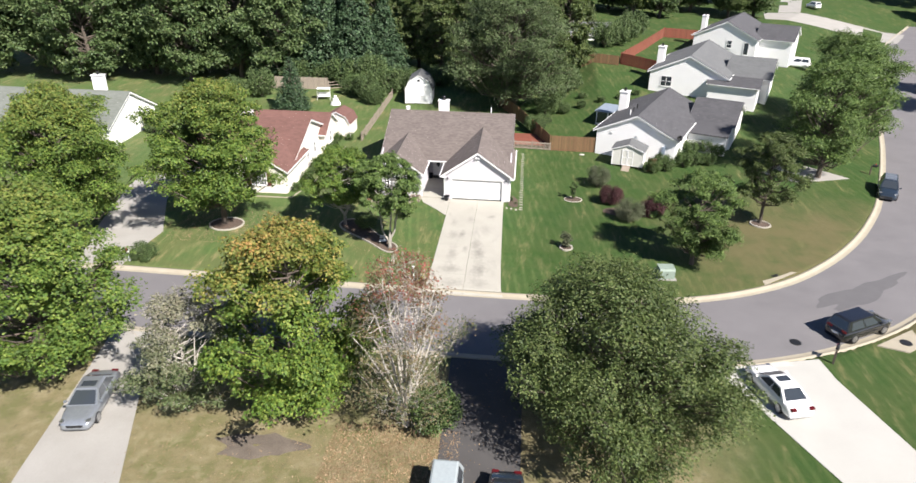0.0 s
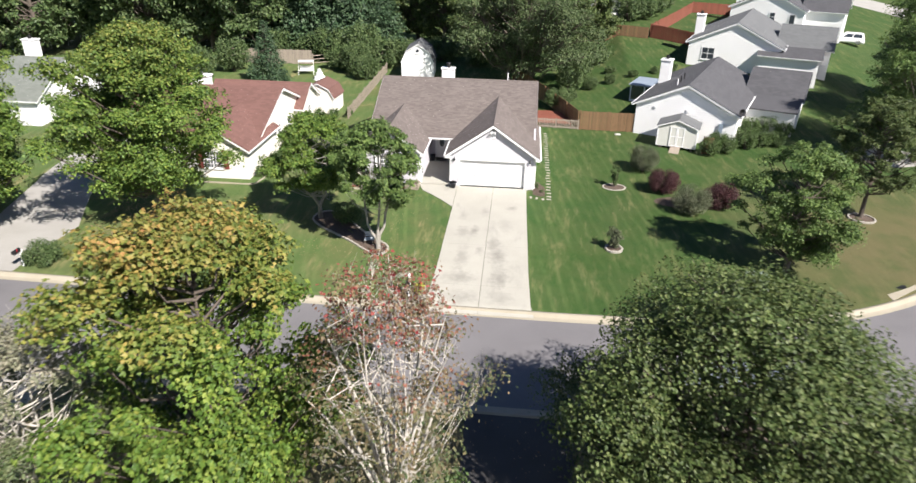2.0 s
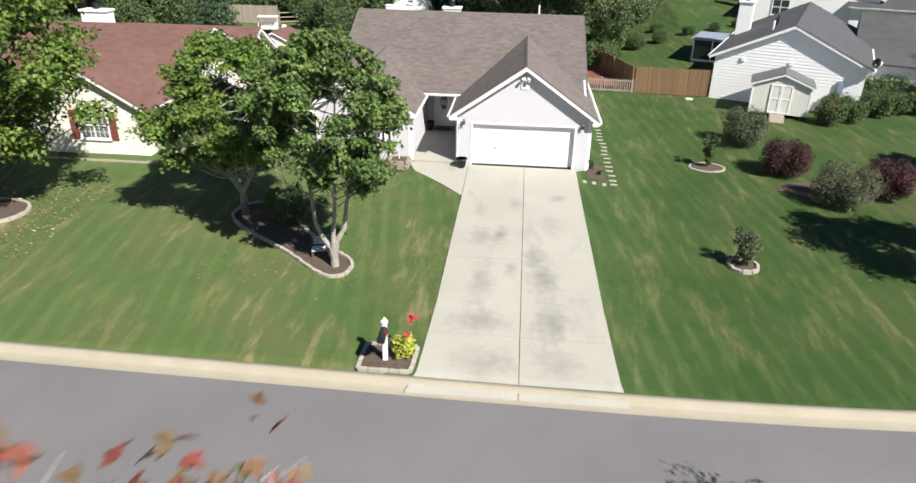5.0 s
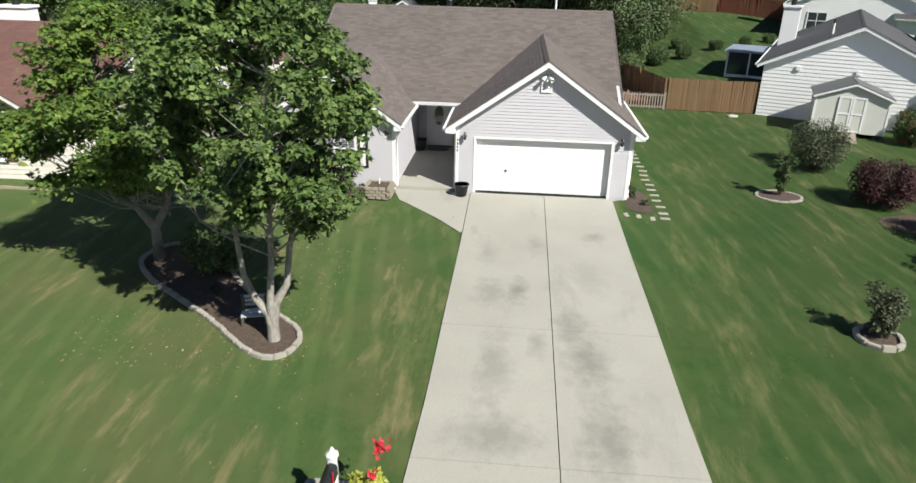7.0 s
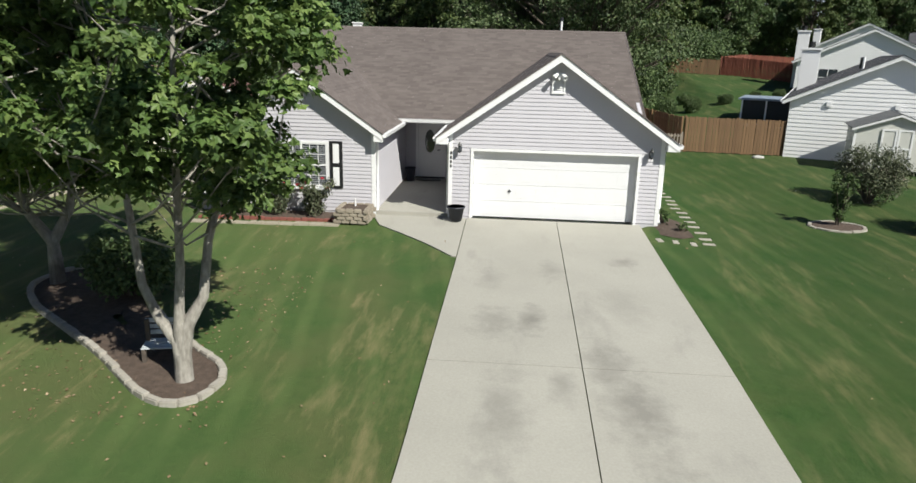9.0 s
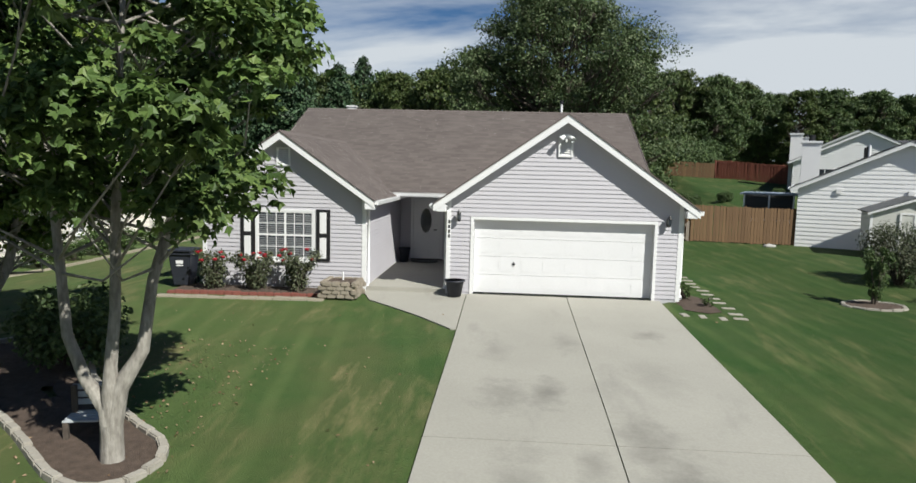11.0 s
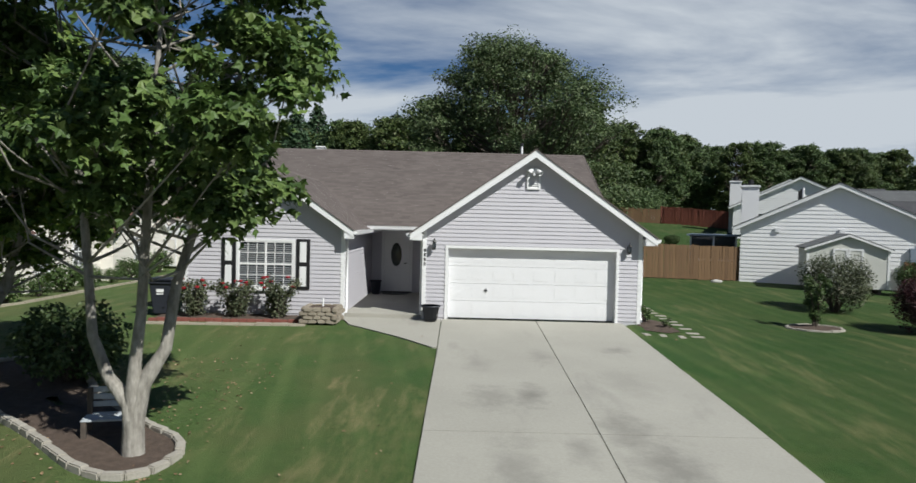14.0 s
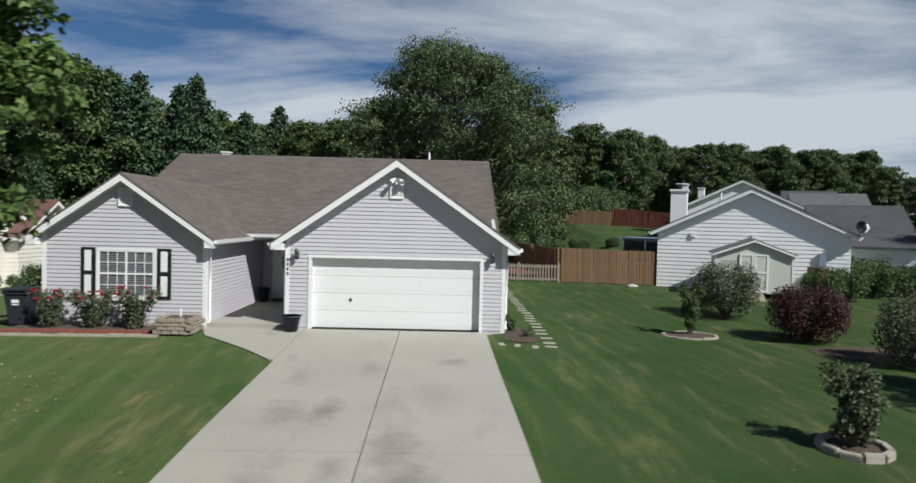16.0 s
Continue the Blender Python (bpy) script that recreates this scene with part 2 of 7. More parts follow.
    straw = blend(math2('MULTIPLY', span(noise_node(0.55, 5, 0.65), 0.46, 0.62), 0.65), straw, (0.115, 0.115, 0.045))
    straw = blend(math2('MULTIPLY', span(noise_node(1.6, 5, 0.65), 0.50, 0.66), 0.6), straw, (0.34, 0.275, 0.185))
    straw = blend(math2('MULTIPLY', span(noise_node(3.2, 5, 0.7), 0.54, 0.68), 0.6), straw, (0.085, 0.062, 0.042))
    c = blend(math2('MULTIPLY', math2('MULTIPLY', over, west), 0.88), c, straw)
    green = n.new("ShaderNodeMixRGB")
    green.blend_type = 'MULTIPLY'
    green.inputs["Fac"].default_value = 1.0
    green.inputs[2].default_value = (0.92, 0.98, 0.92, 1)
    l.new(c, green.inputs[1])
    l.new(green.outputs["Color"], b.inputs["Base Color"])
    bp = n.new("ShaderNodeBump")
    bp.inputs["Strength"].default_value = 0.7
    bp.inputs["Distance"].default_value = 0.04
    l.new(noise_node(45, 5, 0.7), bp.inputs["Height"])
    l.new(bp.outputs["Normal"], b.inputs["Normal"])
    return m


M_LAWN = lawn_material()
M_ASPHALT = material("asphalt", (0.165, 0.159, 0.165), 0.9, dark=(0.118, 0.113, 0.118), scale=0.35, fine=55, amount=0.8, bump=0.25, bump_scale=120)
M_KERB = material("kerb concrete", (0.36, 0.33, 0.265), 0.88, dark=(0.25, 0.22, 0.16), scale=1.2, fine=40, bump=0.2)
M_CONCRETE = material("driveway concrete", (0.385, 0.372, 0.326), 0.88, dark=(0.285, 0.275, 0.240), scale=0.55, fine=26, amount=0.85, piece=0.12, bump=0.12, bump_scale=90)


def stain(m, colour, scale, lo, hi, stretch, strength):
    """Blotches of their own shape over a material's colour."""
    n, l = m.node_tree.nodes, m.node_tree.links
    b = n["Principled BSDF"]
    old = b.inputs["Base Color"].links[0].from_socket
    co = n.new("ShaderNodeTexCoord")
    mp = n.new("ShaderNodeMapping")
    mp.inputs["Scale"].default_value = stretch
    mp.inputs["Location"].default_value = (3.1, 7.7, 0)
    no = n.new("ShaderNodeTexNoise")
    no.inputs["Scale"].default_value = scale
    no.inputs["Detail"].default_value = 6
    no.inputs["Roughness"].default_value = 0.62
    mr = n.new("ShaderNodeMapRange")
    mr.inputs["From Min"].default_value, mr.inputs["From Max"].default_value = lo, hi
    mr.inputs["To Max"].default_value = strength
    mx = n.new("ShaderNodeMixRGB")
    mx.inputs[2].default_value = (*colour, 1)
    l.new(co.outputs["Object"], mp.inputs["Vector"])
    l.new(mp.outputs["Vector"], no.inputs["Vector"])
    l.new(no.outputs["Fac"], mr.inputs["Value"])
    l.new(mr.outputs["Result"], mx.inputs["Fac"])
    l.new(old, mx.inputs[1])
    l.new(mx.outputs["Color"], b.inputs["Base Color"])


def spots(m, colour, places):
    """Oil and tyre marks at their own places: x, y, half width, half length, strength; their edges broken up by noise."""
    n, l = m.node_tree.nodes, m.node_tree.links
    b = n["Principled BSDF"]
    co = n.new("ShaderNodeTexCoord")
    no = n.new("ShaderNodeTexNoise")
    no.inputs["Scale"].default_value = 2.6
    no.inputs["Detail"].default_value = 7
    no.inputs["Roughness"].default_value = 0.68
    l.new(co.outputs["Object"], no.inputs["Vector"])
    total = None
    for x, y, w, h, k in places:
        mp = n.new("ShaderNodeMapping")
        mp.inputs["Location"].default_value = (-x / w, -y / h, 0)
        mp.inputs["Scale"].default_value = (1 / w, 1 / h, 0)
        ln = n.new("ShaderNodeVectorMath")
        ln.operation = 'LENGTH'
        l.new(co.outputs["Object"], mp.inputs["Vector"])
        l.new(mp.outputs["Vector"], ln.inputs[0])
        ad = n.new("ShaderNodeMath")
        ad.operation = 'MULTIPLY_ADD'
        ad.inputs[1].default_value = 2.2
        l.new(no.outputs["Fac"], ad.inputs[0])
        l.new(ln.outputs["Value"], ad.inputs[2])
        mr = n.new("ShaderNodeMapRange")
        mr.inputs["From Min"].default_value, mr.inputs["From Max"].default_value = 2.15, 1.15
        mr.inputs["To Max"].default_value = k
        l.new(ad.outputs[0], mr.inputs["Value"])
        if total is None:
            total = mr.outputs["Result"]
        else:
            mx = n.new("ShaderNodeMath")
            mx.operation = 'MAXIMUM'
            l.new(total, mx.inputs[0])
            l.new(mr.outputs["Result"], mx.inputs[1])
            total = mx.outputs[0]
    mix = n.new("ShaderNodeMixRGB")
    mix.inputs[2].default_value = (*colour, 1)
    l.new(total, mix.inputs["Fac"])
    l.new(b.inputs["Base Color"].links[0].from_socket, mix.inputs[1])
    l.new(mix.outputs["Color"], b.inputs["Base Color"])


stain(M_CONCRETE, (0.215, 0.205, 0.185), 0.9, 0.58, 0.74, (1.1, 0.40, 1), 0.5)
spots(M_CONCRETE, (0.168, 0.160, 0.142), [(1.65, -3.45, 0.42, 0.45, 0.60), (-0.15, -4.3, 0.35, 0.8, 0.45), (-0.70, -7.2, 0.34, 0.8, 0.75), (-1.45, -7.4, 0.55, 0.9, 0.60), (-1.6, -5.0, 0.4, 0.9, 0.30),
                                          (0.62, -8.9, 0.50, 1.1, 0.60), (0.95, -10.4, 0.65, 1.5, 0.70), (1.15, -12.9, 0.70, 1.3, 0.70), (-1.2, -10.6, 0.5, 1.6, 0.50), (-1.1, -13.0, 1.1, 0.8, 0.60),
                                          (-0.2, -9.7, 0.3, 0.7, 0.5), (-0.9, -15.0, 1.2, 0.8, 0.5), (1.3, -14.9, 0.9, 0.8, 0.45), (1.3, -6.3, 0.6, 1.2, 0.25)])
stain(M_ASPHALT, (0.105, 0.102, 0.105), 0.25, 0.55, 0.75, (0.5, 1, 1), 0.5)
M_CONCRETE_OLD = material("old concrete", (0.33, 0.32, 0.30), 0.9, dark=(0.24, 0.23, 0.21), scale=0.5, fine=30, amount=0.9, bump=0.15)
M_CONCRETE_NEW = material("pale concrete", (0.41, 0.405, 0.38), 0.88, dark=(0.34, 0.335, 0.31), scale=0.5, fine=30, amount=0.7, bump=0.1)
M_SIDING = material("grey vinyl siding", (0.525, 0.512, 0.545), 0.55, dark=(0.475, 0.462, 0.495), scale=0.8, fine=25, amount=0.7, piece=0.08)
M_SIDING_W = material("white vinyl siding", (0.80, 0.80, 0.80), 0.55, dark=(0.73, 0.73, 0.73), scale=0.7, fine=20, amount=0.7)
M_SIDING_C = material("cream vinyl siding", (0.75, 0.72, 0.66), 0.55, dark=(0.66, 0.63, 0.57), scale=0.7, fine=20, amount=0.7)
M_TRIM = material("white painted trim", (0.80, 0.80, 0.80), 0.45, dark=(0.72, 0.72, 0.72), scale=2.0, fine=30, amount=0.6)
M_DOOR = material("white garage panel", (0.76, 0.76, 0.77), 0.4, dark=(0.69, 0.69, 0.70), scale=1.5, fine=18, amount=0.6, piece=0.05)
M_SHINGLE = material("brown-grey asphalt shingle", (0.175, 0.148, 0.136), 0.95, dark=(0.088, 0.072, 0.066), scale=0.7, fine=70, amount=0.9, island=0.75, bump=0.3, bump_scale=160)
M_SHINGLE_G = material("dark grey shingle", (0.088, 0.088, 0.096), 0.95, dark=(0.048, 0.048, 0.053), scale=0.6, fine=60, amount=0.9, island=0.6, bump=0.3)
M_SHINGLE_L = material("mid grey shingle", (0.140, 0.145, 0.148), 0.95, dark=(0.090, 0.094, 0.098), scale=0.6, fine=60, amount=0.9, island=0.6, bump=0.3)
M_SHINGLE_R = material("red-brown shingle", (0.170, 0.088, 0.074), 0.95, dark=(0.105, 0.052, 0.043), scale=0.6, fine=60, amount=0.9, island=0.7, bump=0.3)
M_BLACK = material("black paint", (0.018, 0.018, 0.02), 0.45, scale=4)
M_RUST = material("barn-red shutter paint", (0.20, 0.055, 0.045), 0.55, scale=4)
M_DARKMETAL = material("dark metal", (0.05, 0.05, 0.052), 0.4, metal=0.7, scale=5)
M_WOOD = material("weathered fence wood", (0.200, 0.120, 0.058), 0.85, dark=(0.085, 0.048, 0.024), scale=1.5, fine=14, amount=0.9, piece=0.6, stretch=(6, 6, 0.7), bump=0.2)
M_WOOD_R = material("red-stained fence wood", (0.24, 0.075, 0.045), 0.85, dark=(0.12, 0.035, 0.022), scale=1.5, fine=14, amount=0.9, piece=0.5, stretch=(6, 6, 0.7))
M_WOOD_G = material("grey fence wood", (0.33, 0.28, 0.225), 0.9, dark=(0.19, 0.16, 0.13), scale=1.5, fine=14, amount=0.9, piece=0.5, stretch=(6, 6, 0.7))
M_BARK = material("grey bark", (0.38, 0.36, 0.32), 0.95, dark=(0.16, 0.145, 0.125), scale=9, fine=22, amount=1.0, bump=0.8, bump_scale=26, stretch=(1, 1, 0.35))
M_BARK_D = material("dark bark", (0.13, 0.105, 0.085), 0.95, dark=(0.055, 0.045, 0.036), scale=5, fine=22, amount=1.0, bump=0.8, bump_scale=26, stretch=(1, 1, 0.35))
M_BARK_P = material("pale dry twigs", (0.54, 0.51, 0.46), 0.95, dark=(0.27, 0.245, 0.21), scale=5, fine=22, amount=1.0)
M_STONE = material("edging stone", (0.42, 0.395, 0.35), 0.9, dark=(0.26, 0.24, 0.20), scale=4, fine=30, amount=0.9, piece=0.3, bump=0.4, bump_scale=30)
M_MULCH = material("bark mulch", (0.125, 0.090, 0.068), 0.98, dark=(0.042, 0.029, 0.022), scale=9, fine=70, amount=1.0, bump=1.0, bump_scale=60)
M_BRICKRED = material("red brick edging", (0.25, 0.085, 0.065), 0.9, scale=5, fine=40, amount=0.9, piece=0.4)
M_RUBBER = material("tyre rubber", (0.018, 0.018, 0.019), 0.85, scale=8)
M_RIM = material("alloy rim", (0.55, 0.56, 0.58), 0.3, metal=0.9, scale=8)
M_PLASTIC = material("dark bin plastic", (0.028, 0.032, 0.045), 0.5, scale=6)
M_BLIND = material("white window blind", (0.34, 0.35, 0.36), 0.6, scale=5)
M_RED = material("red petals", (0.55, 0.015, 0.04), 0.5, scale=20, fine=80)


def glass_material(name, base, rough=0.05):
    m = bpy.data.materials.new(name)
    m.use_nodes = True
    b = m.node_tree.nodes["Principled BSDF"]
    b.inputs["Base Color"].default_value = (*base, 1)
    b.inputs["Roughness"].default_value = rough
    b.inputs["Specular IOR Level"].default_value = 0.9
    return m


M_GLASS = glass_material("dark window glass", (0.035, 0.042, 0.05))

GREEN = [(0.030, 0.062, 0.014), (0.050, 0.098, 0.020), (0.075, 0.135, 0.030)]
L_MAPLE = leaf_material("maple leaves", [(0.042, 0.078, 0.020), (0.078, 0.130, 0.032), (0.140, 0.195, 0.055)], 0.35)
L_BRIGHT = leaf_material("yellowing maple leaves", [(0.046, 0.090, 0.015), (0.090, 0.155, 0.024), (0.170, 0.215, 0.037)], 0.38,
                         (8.0, 13.5), [(0.12, 0.15, 0.03), (0.25, 0.19, 0.055), (0.36, 0.15, 0.07)])
L_LAWNTREE = leaf_material("light maple leaves", [(0.050, 0.096, 0.018), (0.090, 0.154, 0.028), (0.160, 0.210, 0.040)], 0.4,
                           (9.0, 14.0), [(0.070, 0.125, 0.026), (0.13, 0.165, 0.034), (0.19, 0.175, 0.045)])
L_DARK = leaf_material("oak leaves", [(0.032, 0.054, 0.014), (0.060, 0.090, 0.024), (0.120, 0.145, 0.050)], 0.32)
L_RED = leaf_material("reddening leaves", [(0.040, 0.066, 0.022), (0.075, 0.095, 0.038), (0.13, 0.12, 0.06), (0.18, 0.14, 0.08)], 0.35,
                      (6.0, 9.6), [(0.085, 0.10, 0.045), (0.16, 0.095, 0.055), (0.24, 0.030, 0.035), (0.14, 0.115, 0.065), (0.17, 0.10, 0.06)])
L_WOODS = leaf_material("woodland leaves", [(0.034, 0.060, 0.020), (0.060, 0.098, 0.032), (0.115, 0.155, 0.058)], 0.3)
L_CONIFER = leaf_material("conifer foliage", [(0.022, 0.046, 0.022), (0.036, 0.070, 0.032), (0.064, 0.105, 0.048)], 0.15)
L_BIG = leaf_material("tall oak leaves", [(0.034, 0.058, 0.020), (0.062, 0.094, 0.034), (0.125, 0.155, 0.072)], 0.3)
L_BURG = leaf_material("burgundy leaves", [(0.026, 0.009, 0.011), (0.050, 0.016, 0.019), (0.080, 0.034, 0.032)], 0.25)
L_SHRUB = leaf_material("shrub leaves", [(0.030, 0.058, 0.016), (0.055, 0.095, 0.026), (0.10, 0.14, 0.045)], 0.3)
L_GREYTREE = leaf_material("thin grey leaves", [(0.045, 0.075, 0.026), (0.085, 0.115, 0.045), (0.14, 0.16, 0.075)], 0.3,
                          (3.2, 6.5), [(0.12, 0.13, 0.08), (0.18, 0.18, 0.12), (0.24, 0.22, 0.16)])
L_GREYSHRUB = leaf_material("grey-green leaves", [(0.044, 0.058, 0.030), (0.078, 0.092, 0.050), (0.13, 0.14, 0.08)], 0.3)
L_LITTER = leaf_material("fallen leaves", [(0.12, 0.070, 0.036), (0.20, 0.135, 0.075), (0.32, 0.235, 0.15)], 0.1)


# ---- building helpers ----
def part(name, bm, mat, parent, label="", smooth=False):
    """Link a bmesh as one mesh object under a thing or a part."""
    me = bpy.data.meshes.new(name)
    bmesh.ops.recalc_face_normals(bm, faces=bm.faces)
    bm.to_mesh(me)
    bm.free()
    me.materials.append(mat)
    if smooth:
        me.shade_smooth()
    ob = new(name, me)
    ob.parent = parent
    if label:
        ob["label"] = label
    return ob


def mesh_np(name, verts, faces, mat, parent=None, smooth=False):
    """A mesh object from arrays: verts (n, 3), faces (m, k), all with k corners."""
    me = bpy.data.meshes.new(name)
    verts = np.asarray(verts, dtype=np.float32)
    faces = np.asarray(faces, dtype=np.int32)
    m, k = faces.shape
    me.vertices.add(len(verts))
    me.vertices.foreach_set("co", verts.ravel())
    me.loops.add(m * k)
    me.loops.foreach_set("vertex_index", faces.ravel())
    me.polygons.add(m)
    me.polygons.foreach_set("loop_start", np.arange(0, m * k, k, dtype=np.int32))
    me.update(calc_edges=True)
    me.materials.append(mat)
    if smooth:
        me.shade_smooth()
    else:
        me.shade_flat()
    ob = new(name, me)
    ob.parent = parent
    return ob


def root(name, m, label, category, group="", kind=""):
    ob = new(name)
    ob.empty_display_size = 0.3
    ob.matrix_world = m
    return tagged(ob, label, category, group, kind)


def add_box(bm, x0, x1, y0, y1, z0, z1, bevel=0.0):
    g = bmesh.ops.create_cube(bm, size=1.0)
    for v in g["verts"]:
        v.co = Vector((x0 + (v.co.x + 0.5) * (x1 - x0), y0 + (v.co.y + 0.5) * (y1 - y0), z0 + (v.co.z + 0.5) * (z1 - z0)))
    if bevel:
        es = list({e for v in g["verts"] for e in v.link_edges})
        bmesh.ops.bevel(bm, geom=es, offset=bevel, segments=2, affect='EDGES')
    return bm


def box(x0, x1, y0, y1, z0, z1, bevel=0.0):
    return add_box(bmesh.new(), x0, x1, y0, y1, z0, z1, bevel)


def add_prism(bm, pts, axis, a, b):
    """A flat outline pts (u, w) drawn out from a to b along 'x' or 'y'; w is the height, or along 'z', with pts (x, y)."""
    def at(p, d):
        return {"x": (d, p[0], p[1]), "y": (p[0], d, p[1]), "z": (p[0], p[1], d)}[axis]
    v0 = [bm.verts.new(at(p, a)) for p in pts]
    v1 = [bm.verts.new(at(p, b)) for p in pts]
    bm.faces.new(v0)
    bm.faces.new(v1[::-1])
    for i in range(len(pts)):
        j = (i + 1) % len(pts)
        bm.faces.new((v0[i], v0[j], v1[j], v1[i]))
    return bm


def prism(pts, axis, a, b):
    return add_prism(bmesh.new(), pts, axis, a, b)


def tube_np(path, radii, sides=7):
    """Vertices and quads of a tapered tube along a path."""
    path = np.asarray(path, float)
    n = len(path)
    d = np.gradient(path, axis=0)
    d /= np.linalg.norm(d, axis=1)[:, None] + 1e-9
    ref = np.where(np.abs(d[:, 2:3]) > 0.9, np.array([[1.0, 0, 0]]), np.array([[0, 0, 1.0]]))
    u = np.cross(d, ref)
    u /= np.linalg.norm(u, axis=1)[:, None] + 1e-9
    w = np.cross(d, u)
    a = np.linspace(0, 2 * np.pi, sides, endpoint=False)
    ring = np.cos(a)[None, :, None] * u[:, None, :] + np.sin(a)[None, :, None] * w[:, None, :]
    v = (path[:, None, :] + ring * np.asarray(radii)[:, None, None]).reshape(-1, 3)
    f = []
    for i in range(n - 1):
        for j in range(sides):
            k = (j + 1) % sides
            f.append((i * sides + j, i * sides + k, (i + 1) * sides + k, (i + 1) * sides + j))
    return v, np.array(f)


def join_np(bits):
    vs, fs, o = [], [], 0
    for v, f in bits:
        vs.append(v)
        fs.append(f + o)
        o += len(v)
    return np.concatenate(vs), np.concatenate(fs)


def tube(name, path, radii, mat, parent, sides=8):
    v, f = tube_np(path, radii if hasattr(radii, "__len__") else [radii] * len(path), sides)
    return mesh_np(name, v, f, mat, parent, True)


# ---- the lie of the land ----
def spline(points, step=0.8):
    p = np.array(points, float)
    p = np.vstack([2 * p[0] - p[1], p, 2 * p[-1] - p[-2]])
    out = []
    for i in range(1, len(p) - 2):
        n = max(2, int(np.linalg.norm(p[i + 1] - p[i]) / step))
        t = np.linspace(0, 1, n, endpoint=False)[:, None]
        out.append(0.5 * (2 * p[i] + (p[i + 1] - p[i - 1]) * t + (2 * p[i - 1] - 5 * p[i] + 4 * p[i + 1] - p[i + 2]) * t ** 2
                          + (3 * p[i] - p[i - 1] - 3 * p[i + 1] + p[i + 2]) * t ** 3))
    return np.vstack(out + [p[-2][None]])


ROAD = spline([(-130, -17.5), (-60, -19.0), (-27, -19.7), (-10, -20.1), (6, -20.3), (15, -19.7), (21.5, -18.0), (27.5, -14.9),
               (32.5, -10.7), (37, -5.6), (41, 0.2), (44.7, 6.8), (51, 20.5), (57, 35), (70, 68), (88, 104), (110, 140)])
HALF = 4.1
ROAD_Z = -1.06


def road_distance(x, y):
    """Distance from the middle of the road; positive on the side of the houses."""
    p = np.stack([np.ravel(x), np.ravel(y)], 1)
    a, b = ROAD[:-1], ROAD[1:]
    best = np.full(len(p), 1e9)
    sign = np.ones(len(p))
    for i in range(len(a)):
        ab = b[i] - a[i]
        t = np.clip(((p - a[i]) @ ab) / (ab @ ab), 0, 1)
        q = p - (a[i] + t[:, None] * ab)
        d = np.hypot(q[:, 0], q[:, 1])
        near = d < best
        best = np.where(near, d, best)
        sign = np.where(near, np.sign(ab[0] * q[:, 1] - ab[1] * q[:, 0]), sign)
    return (best * np.where(sign == 0, 1, sign)).reshape(np.shape(x))


def ground_array(x, y):
    d = road_distance(x, y)
    e = d - HALF
    up = np.interp(e, [0, 0.3, 8, 16, 30, 36, 60, 120, 260], [-0.93, -0.92, -0.42, -0.05, 0.03, 0.20, 0.8, 1.6, 3.0])
    east = np.clip((x - 2) / 12, 0, 1)
    up = up + east * east * (3 - 2 * east) * np.interp(e, [30, 45, 60, 90, 130, 260], [0, 0.1, 0.2, 0.4, 0.6, 0.8])
    up = up + np.clip((x - 6) / 9, 0, 1) ** 2 * np.clip((e - 3) / 18, 0, 1) * np.interp(y, [20, 36, 52, 70, 130], [0, 1.35, 2.75, 3.1, 3.2])
    west = np.clip((-x - 10) / 9, 0, 1)
    up = up - 0.42 * west * west * (3 - 2 * west) * np.clip((e - 4) / 9, 0, 1)
    up = up - 0.34 * np.clip((x - 4.3) / 4, 0, 1) * np.clip((26 - x) / 6, 0, 1) * np.exp(-((y - 2.0) / 6.5) ** 2)
    down = np.full(np.shape(x), -0.98)
    z = np.where(d > 0, up, down)
    z = np.where((x > -9.9) & (x < 3.0) & (y > 0.05) & (y < 16.9), np.minimum(z, -0.15), z)
    return np.where(np.abs(d) < HALF + 0.12, ROAD_Z - 0.35, z)


def ground(x, y):
    return float(ground_array(np.array([float(x)]), np.array([float(y)]))[0])


def axis_steps(far, near, step):
    out = [-far]
    while out[-1] < near[0]:
        out.append(out[-1] + max(step, (near[0] - out[-1]) * 0.16))
    out = out[:-1] + list(np.arange(near[0], near[1], step))
    while out[-1] < far:
        out.append(out[-1] + max(step, (out[-1] - near[1]) * 0.16))
    return np.array(out)


gx = axis_steps(900, (-46, 52), 0.35)
gy = axis_steps(900, (-44, 40), 0.35)
GX, GY = np.meshgrid(gx, gy)
GZ = ground_array(GX, GY)
nx, ny = len(gx), len(gy)
idx = np.arange(nx * ny).reshape(ny, nx)
faces = np.stack([idx[:-1, :-1], idx[:-1, 1:], idx[1:, 1:], idx[1:, :-1]], -1).reshape(-1, 4)
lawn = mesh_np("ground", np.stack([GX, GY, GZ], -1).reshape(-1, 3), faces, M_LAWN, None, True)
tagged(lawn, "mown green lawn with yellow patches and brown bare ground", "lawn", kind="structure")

tangent = np.gradient(ROAD, axis=0)
tangent /= np.linalg.norm(tangent, axis=1)[:, None]
normal = np.stack([-tangent[:, 1], tangent[:, 0]], 1)


